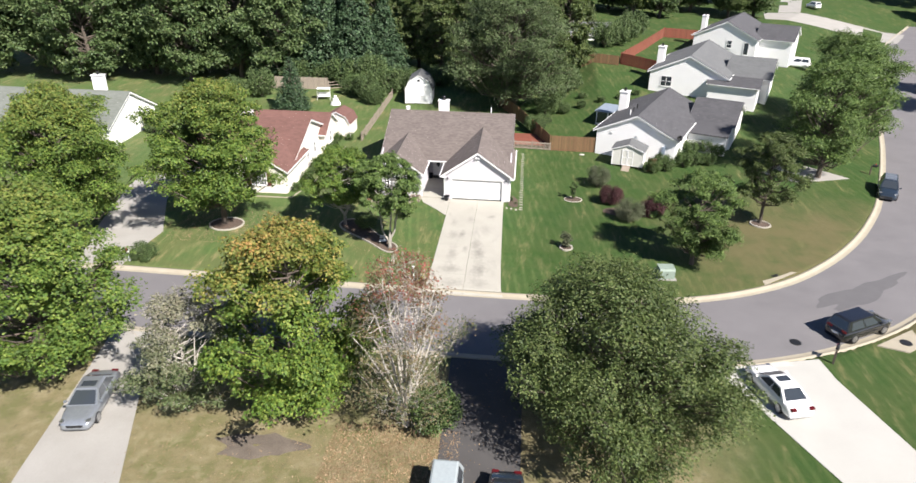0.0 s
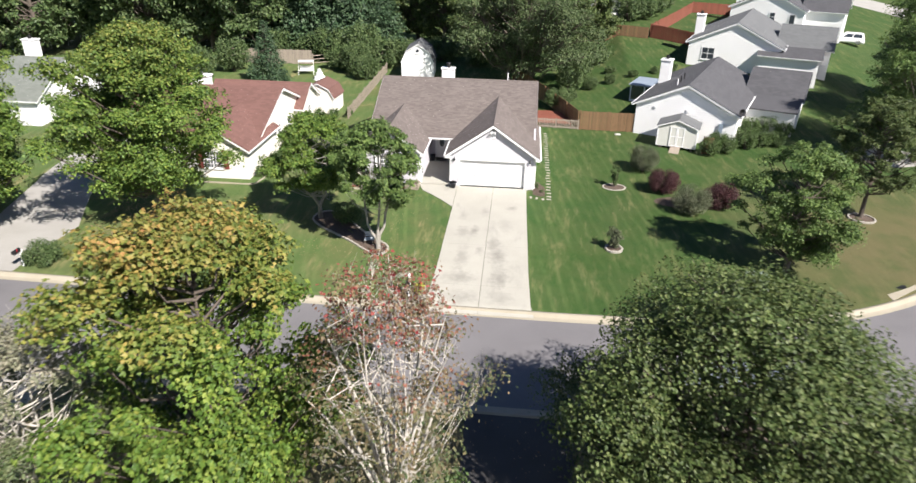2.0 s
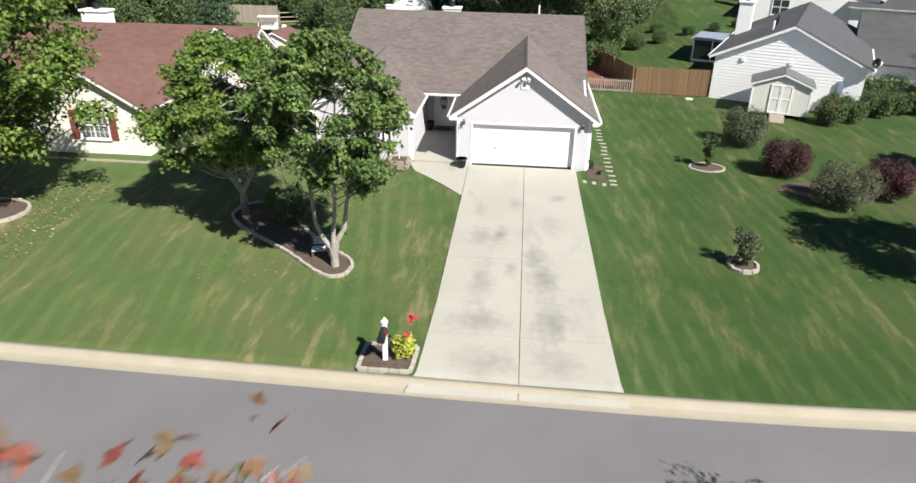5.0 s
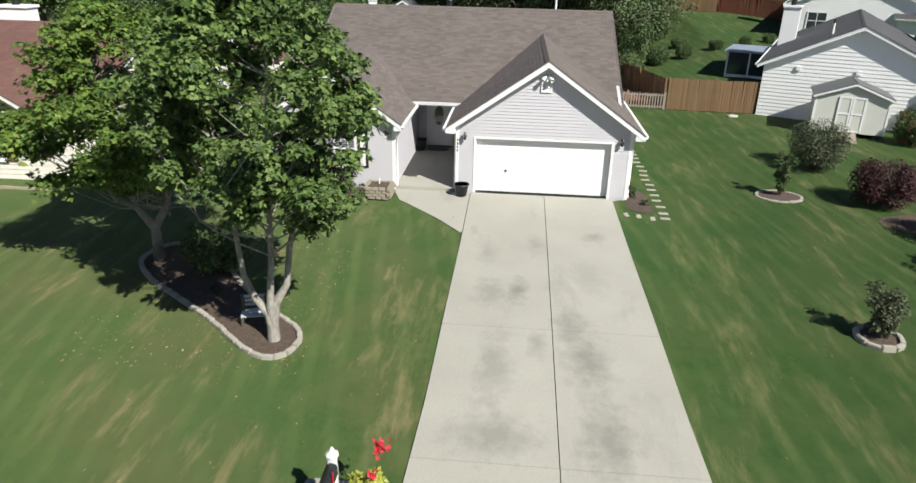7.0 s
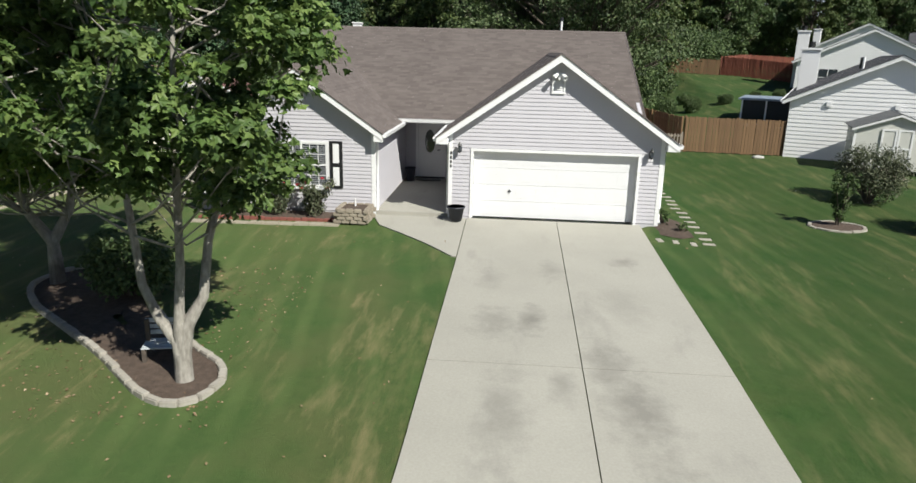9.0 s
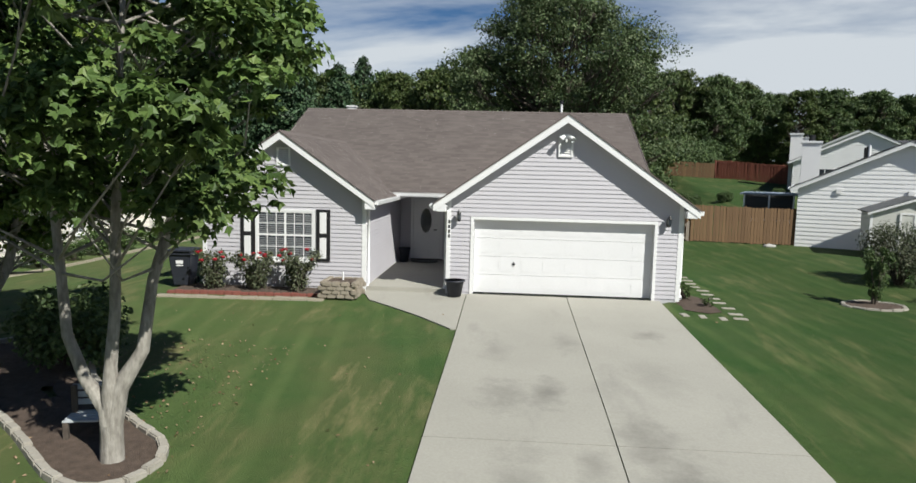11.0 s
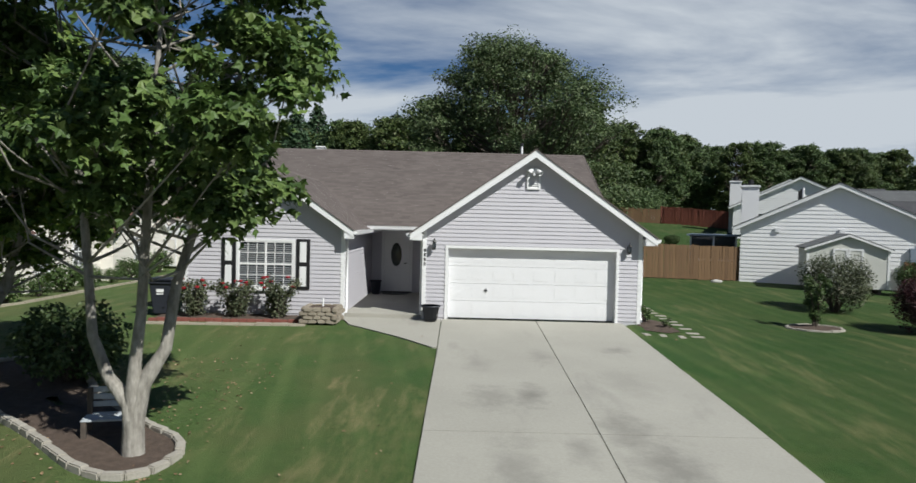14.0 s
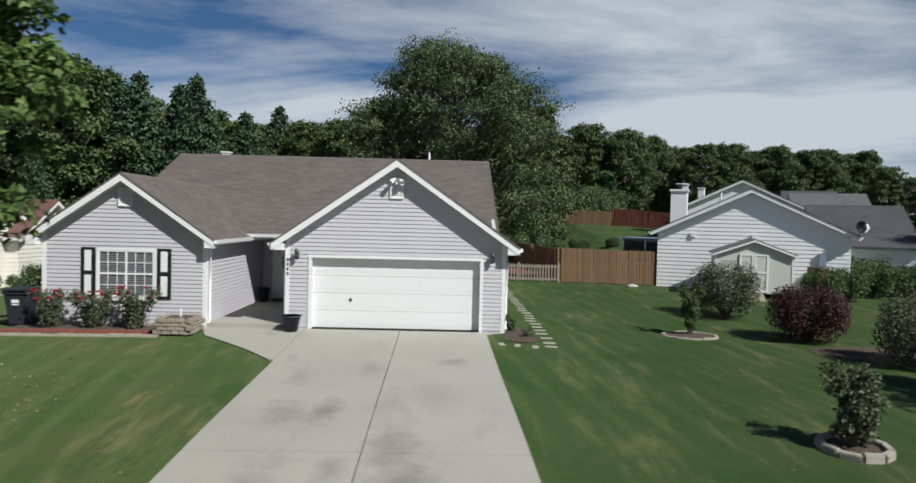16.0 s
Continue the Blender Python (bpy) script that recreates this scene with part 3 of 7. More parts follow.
def road_strip(name, offsets, heights, mat):
    n = len(ROAD)
    v = np.concatenate([np.concatenate([ROAD + normal * o, np.full((n, 1), h)], 1) for o, h in zip(offsets, heights)])
    f = []
    for k in range(len(offsets) - 1):
        a = np.arange(n - 1) + k * n
        f.append(np.stack([a, a + 1, a + 1 + n, a + n], 1))
    return mesh_np(name, v, np.concatenate(f), mat, None, True)


road = road_strip("road", [-3.7, -1.8, 0, 1.8, 3.7], [ROAD_Z, ROAD_Z + .04, ROAD_Z + .06, ROAD_Z + .04, ROAD_Z], M_ASPHALT)
tagged(road, "worn grey asphalt street curving past the houses", "road", kind="structure")
for s in (1, -1):
    k = road_strip("kerb", [s * o for o in (3.68, 4.02, 4.08, 4.16, 4.36, 4.40)], [ROAD_Z + .006, ROAD_Z + .002, ROAD_Z + .03, -0.90, -0.89, -1.25], M_KERB)
    tagged(k, "pale concrete kerb and gutter along the street", "kerb", kind="structure")


def paving(name, outline, mat, parent, lift=0.03, step=0.5):
    """A slab that follows the ground: outline given as two edges, left and right, of the same number of points."""
    left, right = np.array(outline[0], float), np.array(outline[1], float)
    rows = []
    for i in range(len(left) - 1):
        n = max(1, int(max(np.linalg.norm(left[i + 1] - left[i]), np.linalg.norm(right[i + 1] - right[i])) / step))
        for t in np.linspace(0, 1, n, endpoint=False):
            rows.append((left[i] * (1 - t) + left[i + 1] * t, right[i] * (1 - t) + right[i + 1] * t))
    rows.append((left[-1], right[-1]))
    m = max(1, int(np.linalg.norm(right[0] - left[0]) / step))
    s = np.linspace(0, 1, m + 1)
    g = np.array([[a * (1 - u) + b * u for u in s] for a, b in rows])
    z = ground_array(g[..., 0], g[..., 1])
    d = road_distance(g[..., 0], g[..., 1])
    z = np.where(np.abs(d) < HALF + 0.3, ROAD_Z + np.interp(np.abs(d), [3.9, 4.4], [0.0, 0.16]), z) + lift
    h, w = z.shape
    top = np.concatenate([g, z[..., None]], -1).reshape(-1, 3)
    i = np.arange(h * w).reshape(h, w)
    f = np.stack([i[:-1, :-1], i[:-1, 1:], i[1:, 1:], i[1:, :-1]], -1).reshape(-1, 4)
    rim = np.concatenate([i[0, :], i[1:, -1], i[-1, -2::-1], i[-2:0:-1, 0]])
    low = top[rim] - np.array([0, 0, 0.12])
    j = np.arange(len(rim)) + h * w
    side = np.stack([rim, np.roll(rim, -1), np.roll(j, -1), j], 1)
    return mesh_np(name, np.concatenate([top, low]), np.concatenate([f, side]), mat, parent)


# ---- trees and shrubs ----
KITE = (np.array([(0, 0, 0), (0.36, 0.42, 0.10), (0, 1, -0.06), (-0.36, 0.42, 0.10)]), np.array([(0, 1, 2, 3)]))
MAPLE = (np.array([(0, 0, 0), (0.30, 0.10, 0.05), (0.58, 0.42, 0.02), (0.26, 0.52, 0.05), (0, 1, -0.10), (-0.26, 0.52, 0.05), (-0.58, 0.42, 0.02), (-0.30, 0.10, 0.05)]),
         np.array([(0, 1, 2, 3), (0, 3, 4, 5), (0, 5, 6, 7)]))


def leaves_np(rng, pos, out, size, shape=KITE, droop=0.3, flat=0.5):
    """Leaves at pos, turned towards out and upwards, each a little different."""
    n = len(pos)
    normal_dir = out * (1 - flat) + np.array([0, 0, flat]) + rng.normal(0, 0.45, (n, 3))
    normal_dir /= np.linalg.norm(normal_dir, axis=1)[:, None] + 1e-9
    along = rng.normal(0, 1, (n, 3)) + out * 0.8 - np.array([0, 0, droop])
    along -= normal_dir * np.sum(along * normal_dir, 1)[:, None]
    along /= np.linalg.norm(along, axis=1)[:, None] + 1e-9
    across = np.cross(along, normal_dir)
    s = size * rng.uniform(0.65, 1.3, n)
    t, f = shape
    v = pos[:, None, :] + s[:, None, None] * (t[None, :, 0:1] * across[:, None, :] + t[None, :, 1:2] * along[:, None, :] + t[None, :, 2:3] * normal_dir[:, None, :])
    k = len(t)
    faces_all = (f[None] + (np.arange(n) * k)[:, None, None]).reshape(-1, f.shape[1])
    return v.reshape(-1, 3), faces_all


def crown_clumps(rng, height, bottom, radius, n, top=0.55, conifer=False, lean=(0, 0)):
    """Centres and radii of the clumps of leaves that make a crown; uneven, with gaps."""
    c, r = [], []
    for i in range(n):
        if conifer:
            t = (i + 0.5) / n
            z = bottom + (height - bottom) * t
            rad = radius * (1 - t) ** 0.85 * rng.uniform(0.55, 1.0) + 0.1
            a = i * 2.399 + rng.uniform(-0.4, 0.4)
            c.append((rad * math.cos(a), rad * math.sin(a), z - 0.1 * rad))
            r.append(max(0.35, radius * (0.36 * (1 - t) + 0.10)) * rng.uniform(0.8, 1.2))
            continue
        t = (i + rng.uniform(0.1, 0.9)) / n
        profile = math.sin(math.pi * min(1.0, max(0.0, t ** top * 0.86 + 0.10))) ** 0.62
        z = bottom + (height - bottom) * (0.04 + 0.90 * t)
        a = i * 2.399 + rng.uniform(-0.7, 0.7)
        lobe = 1 + 0.16 * math.sin(2 * a + height) + 0.20 * math.sin(3 * a + 5 * t + radius)
        rad = radius * profile * lobe * rng.uniform(0.22, 1.18) ** 0.5 * 0.86
        c.append((rad * math.cos(a) + lean[0] * t, rad * math.sin(a) + lean[1] * t, z))
        r.append(radius * rng.choice([0.12, 0.16, 0.20, 0.27]) * rng.uniform(0.85, 1.15))
    return np.array(c), np.array(r)


def tree(name, seed, height, radius, bottom, leaf_mat, bark, label, category="tree", n_clump=42, n_leaf=12000, size=0.28, trunk=0.18,
         shape=KITE, conifer=False, stems=1, lean=(0, 0), top=0.85, squash=0.60, group="", flat=0.45, limb_scale=1.0, fill=0.30, fork=0.25, crown_label="", paths=None, twigs=3, spread=0.34):
    """A tree: a tapered trunk with limbs that reach into the clumps of its crown, and the leaves."""
    rng = np.random.default_rng(seed)
    thing = new(name)
    thing.empty_display_size = 0.3
    tagged(thing, label, category, group)
    c, r = crown_clumps(rng, height, bottom, radius, n_clump, top, conifer, lean)
    bits = []
    apex = np.array([lean[0] * 0.8, lean[1] * 0.8, height * (0.97 if conifer else 0.80)])
    stem_paths = []
    for k in range(stems):
        a = k * 2 * math.pi / stems + rng.uniform(0, 1)
        if stems > 1:
            f0 = np.array([0, 0, height * fork * 0.45])
            side = np.array([math.cos(a), math.sin(a), 0]) * radius * spread
            path = np.array([f0 * 0, f0 * 0.5, f0, f0 + side * 0.42 + (0, 0, height * 0.10), f0 + side * 0.70 + (0, 0, height * 0.28), apex * (1, 1, 0.9) + side])
            rr = trunk * np.array([1.25, 1.0, 0.85, 0.62, 0.45, 0.10])
        else:
            w = rng.normal(0, trunk * 0.45, (6, 3))
            w[0] = 0
            w[:, 2] = 0
            path = np.linspace((0, 0, 0), apex, 6) + w
            rr = trunk * np.array([1.3, 0.95, 0.78, 0.58, 0.36, 0.08])
        if paths:
            path = np.array(paths[k], float)
            rr = trunk * np.array([1.25, 1.0, 0.9, 0.62, 0.52, 0.46, 0.32, 0.10])
        path[0, 2] = -0.3
        stem_paths.append(path)
        bits.append(tube_np(path, rr, 9))
    fine = np.linspace(0, 1, 40)
    for i in range(len(c)):
        path = stem_paths[i % stems]
        seg = np.stack([np.interp(fine, np.linspace(0, 1, len(path)), path[:, j]) for j in range(3)], 1)
        want = c[i][2] - (0.0 if conifer else 0.55 * np.linalg.norm(c[i][:2] - apex[:2]) + 0.15 * radius)
        want = max(want, bottom * 0.8, height * 0.12)
        s = seg[np.argmin(np.abs(seg[:, 2] - want))]
        mid = s * 0.5 + c[i] * 0.5 + (0, 0, -0.10 * radius if not conifer else 0.0) + rng.normal(0, 0.06 * radius, 3)
        bits.append(tube_np([s, s * 0.72 + mid * 0.28, mid, mid * 0.4 + c[i] * 0.6, c[i]], limb_scale * trunk * np.array([0.36, 0.30, 0.22, 0.13, 0.04]), 5))
        for b in range(twigs):
            d = rng.normal(0, 1, 3)
            d /= np.linalg.norm(d)
            e = c[i] + d * r[i] * (0.8 if twigs < 5 else 1.15)
            bits.append(tube_np([mid * 0.35 + c[i] * 0.65, c[i] * 0.6 + e * 0.4, e], limb_scale * trunk * np.array([0.12, 0.07, 0.02]), 4))
    v, f = join_np(bits)
    mesh_np("trunk", v, f, bark, thing, True)
    share = r ** 2 / np.sum(r ** 2)
    ps, os_ = [], []
    for i in range(len(c)):
        m = int(n_leaf * share[i])
        d = rng.normal(0, 1, (m, 3))
        d /= np.linalg.norm(d, axis=1)[:, None]
        rad = rng.uniform(0, 1, m) ** fill
        under = (d[:, 2] < 0) & (rng.uniform(0, 1, m) < 0.72)
        d[:, 2] = np.where(under, -d[:, 2], d[:, 2])
        wob = 1 + 0.42 * np.sin(d[:, 0] * 5 + i) * np.cos(d[:, 1] * 4 + 2 * i)
        ps.append(c[i] + d * (r[i] * rad * wob)[:, None] * (1, 1, squash))
        os_.append(d)
    v, f = leaves_np(rng, np.concatenate(ps), np.concatenate(os_), size, shape, flat=flat)
    crown = mesh_np("crown", v, f, leaf_mat, thing)
    if crown_label:
        crown["label"] = crown_label
    return thing


def put(thing, x, y, z=None, turn=0.0, scale=1.0):
    thing.matrix_world = pose(x, y, ground(x, y) if z is None else z, 0, 0, turn) @ Matrix.Scale(scale, 4)
    return thing


def plant_row(template, rows):
    """Copies of a tree: x, y, scale."""
    put(template, *rows[0][:2], scale=rows[0][2])
    sc = template.scale.copy()
    for i, (x, y, s) in enumerate(rows[1:]):
        template.scale = (1, 1, 1)
        copy_thing(template, pose(x, y, ground(x, y), 0, 0, 67 * (i + 1)) @ Matrix.Diagonal((s * (0.9 + 0.2 * ((i * 37) % 10) / 10), s * (0.9 + 0.2 * ((i * 53) % 10) / 10), s, 1)))
    template.scale = sc


def shrub(name, seed, height, radius, leaf_mat, label, n_leaf=2600, size=0.13, category="shrub", open_crown=False, group="", bottom=0.1, n_clump=None):
    """A bush: stems and a rounded or open crown of leaves."""
    rng = np.random.default_rng(seed)
    thing = new(name)
    thing.empty_display_size = 0.2
    tagged(thing, label, category, group)
    n = n_clump or (16 if open_crown else 26)
    bits, ps, os_ = [], [], []
    for i in range(n):
        t = (i + 0.5) / n
        a = i * 2.399 + rng.uniform(-0.5, 0.5)
        if open_crown:
            rad = radius * (0.25 + 0.75 * t) * rng.uniform(0.3, 1.0)
            c = np.array([rad * math.cos(a), rad * math.sin(a), height * (0.14 + 0.76 * t)])
            r = radius * rng.uniform(0.22, 0.36)
        else:
            rad = radius * math.sin(math.pi * (0.10 + 0.80 * (1 - t) ** 0.8 * 0.9)) ** 0.7 * 0.72
            c = np.array([rad * math.cos(a), rad * math.sin(a), height * (bottom + 0.16 + (0.76 - bottom) * t)])
            r = radius * rng.uniform(0.30, 0.40)
        bits.append(tube_np([(0.04 * math.cos(a), 0.04 * math.sin(a), -0.1), c * (0.35, 0.35, 0.5), c], np.array([0.022, 0.016, 0.006]) * (1 + height * 0.3), 5))
        m = n_leaf // n
        d = rng.normal(0, 1, (m, 3))
        d /= np.linalg.norm(d, axis=1)[:, None]
        p = c + d * (r * rng.uniform(0, 1, m) ** (0.55 if open_crown else 0.35))[:, None]
        p[:, 2] = np.maximum(p[:, 2], 0.04)
        ps.append(p)
        os_.append(d)
    for v, f in (bits if name == "crape_myrtle" else [join_np(bits)]):
        mesh_np("stem", v, f, M_BARK_D, thing, True)
    v, f = leaves_np(rng, np.concatenate(ps), np.concatenate(os_), size)
    mesh_np("foliage", v, f, leaf_mat, thing)
    return thing


# ---- houses ----
def shingle_bits(o, u, v, length, slope, course=0.145, tab=0.30, seed=1):
    """Shingles on a roof plane: o the lower corner, u along the eave, v up the slope."""
    rng = np.random.default_rng(seed)
    o, u, v = np.array(o, float), np.array(u, float), np.array(v, float)
    w = np.cross(u, v)
    if w[2] < 0:
        w = -w
    rows = int(slope / course) + 1
    vs, fs = [], []
    for r in range(rows):
        a0, a1 = r * course, min((r + 1.25) * course, slope)
        edges = np.arange(-rng.uniform(0, tab), length + tab, tab)
        x0, x1 = np.clip(edges[:-1], 0, length), np.clip(edges[1:], 0, length)
        keep = x1 - x0 > 0.01
        x0, x1 = x0[keep], x1[keep]
        lift = 0.010 + rng.uniform(0, 0.005, len(x0))
        drop = rng.uniform(-0.008, 0.008, len(x0))
        p = np.stack([
            o + np.outer(x0, u) + np.outer(a0 + drop, v) + np.outer(lift, w),
            o + np.outer(x1, u) + np.outer(a0 + drop, v) + np.outer(lift, w),
            o + np.outer(x1, u) + a1 * v + 0.002 * w,
            o + np.outer(x0, u) + a1 * v + 0.002 * w], 1).reshape(-1, 3)
        vs.append(p)
        fs.append(np.arange(len(p)).reshape(-1, 4))
    return join_np(list(zip(vs, fs)))


def gable_roof(parent, x0, x1, y0, y1, eave, pitch, axis, mat, over=0.35, rake=0.3, thick=0.14, fascia=M_TRIM, tab=0.3, course=0.145, seed=1, back=True):
    """A gable roof over the walls x0..x1, y0..y1 with eave the roof's height over the wall line. Its slopes, shingles, fascia and rakes are parts."""
    if axis == "y":
        a0, a1, b0, b1 = x0, x1, y0 - rake, y1 + (rake if back else 0)
    else:
        a0, a1, b0, b1 = y0, y1, x0 - rake, x1 + rake
    mid, half = (a0 + a1) / 2, (a1 - a0) / 2 + over
    low, peak = eave - over * pitch, eave + (a1 - a0) / 2 * pitch
    t = thick
    out = [(mid - half, low), (mid, peak), (mid + half, low), (mid + half, low - t), (mid, peak - t * 1.15), (mid - half, low - t)]
    ax = "y" if axis == "y" else "x"
    # boards under the shingles
    part("roof_deck", prism(out, ax, b0 + 0.012, b1 - 0.012), M_TRIM if fascia is None else fascia, parent)
    ln = math.hypot(half, peak - low)
    cs, sn = half / ln, (peak - low) / ln
    bits = []
    for s in (1, -1):
        if axis == "y":
            o, u, v = (mid - s * half, b0, low), (0, 1, 0), (s * cs, 0, sn)
        else:
            o, u, v = (b0, mid - s * half, low), (1, 0, 0), (0, s * cs, sn)
        bits.append(shingle_bits(o, u, v, b1 - b0, ln, course, tab, seed + s))
    v, f = join_np(bits)
    sh = mesh_np("shingles", v, f, mat, parent)
    sh["kind"] = "stuff"
    cap = [(mid - 0.14, peak - 0.14 * pitch + 0.022), (mid, peak + 0.028), (mid + 0.14, peak - 0.14 * pitch + 0.022), (mid + 0.14, peak - 0.14 * pitch + 0.004), (mid, peak + 0.008), (mid - 0.14, peak - 0.14 * pitch + 0.004)]
    part("ridge_cap", prism(cap, ax, b0, b1), mat, parent)
    # dark edge of the shingles over the rakes
    for e in (b0 - 0.045, b1 + 0.015):
        for s in (-1, 1):
            dr = [(mid, peak + 0.022), (mid + s * (half + 0.03), low + 0.022), (mid + s * (half + 0.03), low - 0.012), (mid, peak - 0.012)]
            part("drip_edge", prism(dr, ax, e, e + 0.03), mat, parent)
    # rake boards, a little proud of the deck
    for e0, e1 in ((b0 - 0.02, b0 + 0.012), (b1 - 0.012, b1 + 0.02)):
        for s in (-1, 1):
            bd = [(mid, peak - 0.012), (mid + s * half, low - 0.012), (mid + s * half, low - t - 0.05), (mid, peak - t * 1.15 - 0.06)]
            part("rake_board", prism(bd, ax, e0, e1), fascia, parent)
    for s in (-1, 1):
        g = mid + s * half
        gut = [(g, low + 0.0), (g + s * 0.11, low + 0.0), (g + s * 0.09, low - 0.10), (g, low - 0.11)]
        part("gutter", prism(gut, ax, b0 + 0.03, b1 - 0.03), fascia, parent)
    return low, peak


def lap_wall(parent, name, axis, at, out, lo, hi, z0, span_of, mat, holes=(), course=0.115, proud=0.018):
    """Lap siding on a wall: one board a course. axis: the wall runs along 'x' or 'y', at the given place, facing out (+1, -1).
    span_of(z) gives the two ends at a height; holes are (a0, a1, z0, z1)."""
    z = z0
    wall = new(name)
    wall.parent = parent
    wall.empty_display_size = 0.1
    while z < hi:
        z1 = min(z + course, hi)
        a, b = span_of(z)
        a2, b2 = span_of(z1)
        pieces = [(a, b, a2, b2)]
        for h in holes:
            if z < h[3] - 0.02 and z1 > h[2] + 0.02:
                nxt = []
                for p in pieces:
                    if h[0] > p[0] and h[1] < p[1]:
                        nxt += [(p[0], h[0], p[2], h[0]), (h[1], p[1], h[1], p[3])]
                    else:
                        nxt.append(p)
                pieces = nxt
        for p in pieces:
            if p[1] - p[0] < 0.02:
                continue
            bm = bmesh.new()
            e, g = at + out * proud, at + out * 0.001
            q = [(p[0], e, z), (p[1], e, z), (max(p[3], p[2] + 0.01), g, z1), (p[2], g, z1), (p[0], at, z), (p[1], at, z)]
            vs = [bm.verts.new(c if axis == "x" else (c[1], c[0], c[2])) for c in q]
            bm.faces.new((vs[0], vs[1], vs[2], vs[3]))
            bm.faces.new((vs[4], vs[5], vs[1], vs[0]))
            part("siding_board", bm, mat, wall)
        z = z1
    return wall


def window(parent, axis, at, out, a0, a1, z0, z1, cols=2, rows=2, grille=(2, 2), frame_mat=None, blinds=True):
    """A window in a wall: frame, sashes with panes and glazing bars, a sill, blinds behind the glass."""
    fm = frame_mat or M_TRIM
    w = new("window")
    w.parent = parent
    w.empty_display_size = 0.1

    def slab(a, b, c, d, n0, n1):
        lo, hi = sorted((at + out * n0, at + out * n1))
        return box(a, b, lo, hi, c, d) if axis == "x" else box(lo, hi, a, b, c, d)

    fw = 0.07
    bm = slab(a0, a1, z0, z0 + fw, 0.002, 0.05)
    for q in ((a0, a1, z1 - fw, z1), (a0, a0 + fw, z0 + fw, z1 - fw), (a1 - fw, a1, z0 + fw, z1 - fw)):
        lo, hi = sorted((at + out * 0.002, at + out * 0.05))
        add_box(bm, *((q[0], q[1], lo, hi) if axis == "x" else (lo, hi, q[0], q[1])), q[2], q[3])
    part("window_frame", bm, fm, w)
    part("window_sill", slab(a0 - 0.04, a1 + 0.04, z0 - 0.05, z0, 0.002, 0.085), fm, w)
    cw, rh = (a1 - a0 - 2 * fw) / cols, (z1 - z0 - 2 * fw) / rows
    for i in range(cols):
        for j in range(rows):
            x0_, zz = a0 + fw + i * cw, z0 + fw + j * rh
            part("pane", slab(x0_ + 0.02, x0_ + cw - 0.02, zz + 0.02, zz + rh - 0.02, 0.014, 0.020), M_GLASS, w)
            bm = slab(x0_, x0_ + cw, zz, zz + 0.028, 0.006, 0.042)
            lo, hi = sorted((at + out * 0.006, at + out * 0.042))
            lo2, hi2 = sorted((at + out * 0.018, at + out * 0.032))
            for q in ((x0_, x0_ + cw, zz + rh - 0.028, zz + rh), (x0_, x0_ + 0.028, zz + 0.028, zz + rh - 0.028), (x0_ + cw - 0.028, x0_ + cw, zz + 0.028, zz + rh - 0.028)):
                add_box(bm, *((q[0], q[1], lo, hi) if axis == "x" else (lo, hi, q[0], q[1])), q[2], q[3])
            for k in range(1, grille[0]):
                g = x0_ + cw * k / grille[0]
                add_box(bm, *((g - 0.009, g + 0.009, lo2, hi2) if axis == "x" else (lo2, hi2, g - 0.009, g + 0.009)), zz + 0.028, zz + rh - 0.028)
            for k in range(1, grille[1]):
                g = zz + rh * k / grille[1]
                add_box(bm, *((x0_ + 0.028, x0_ + cw - 0.028, lo2, hi2) if axis == "x" else (lo2, hi2, x0_ + 0.028, x0_ + cw - 0.028)), g - 0.009, g + 0.009)
            part("sash", bm, fm, w)
            if blinds:
                n = int(rh / 0.06)
                for k in range(n):
                    h = zz + 0.05 + k * 0.06
                    if h + 0.03 > zz + rh - 0.03:
                        break
                    part("slat", slab(x0_ + 0.035, x0_ + cw - 0.035, h, h + 0.022, 0.0205, 0.0225), M_BLIND, w)
    return w


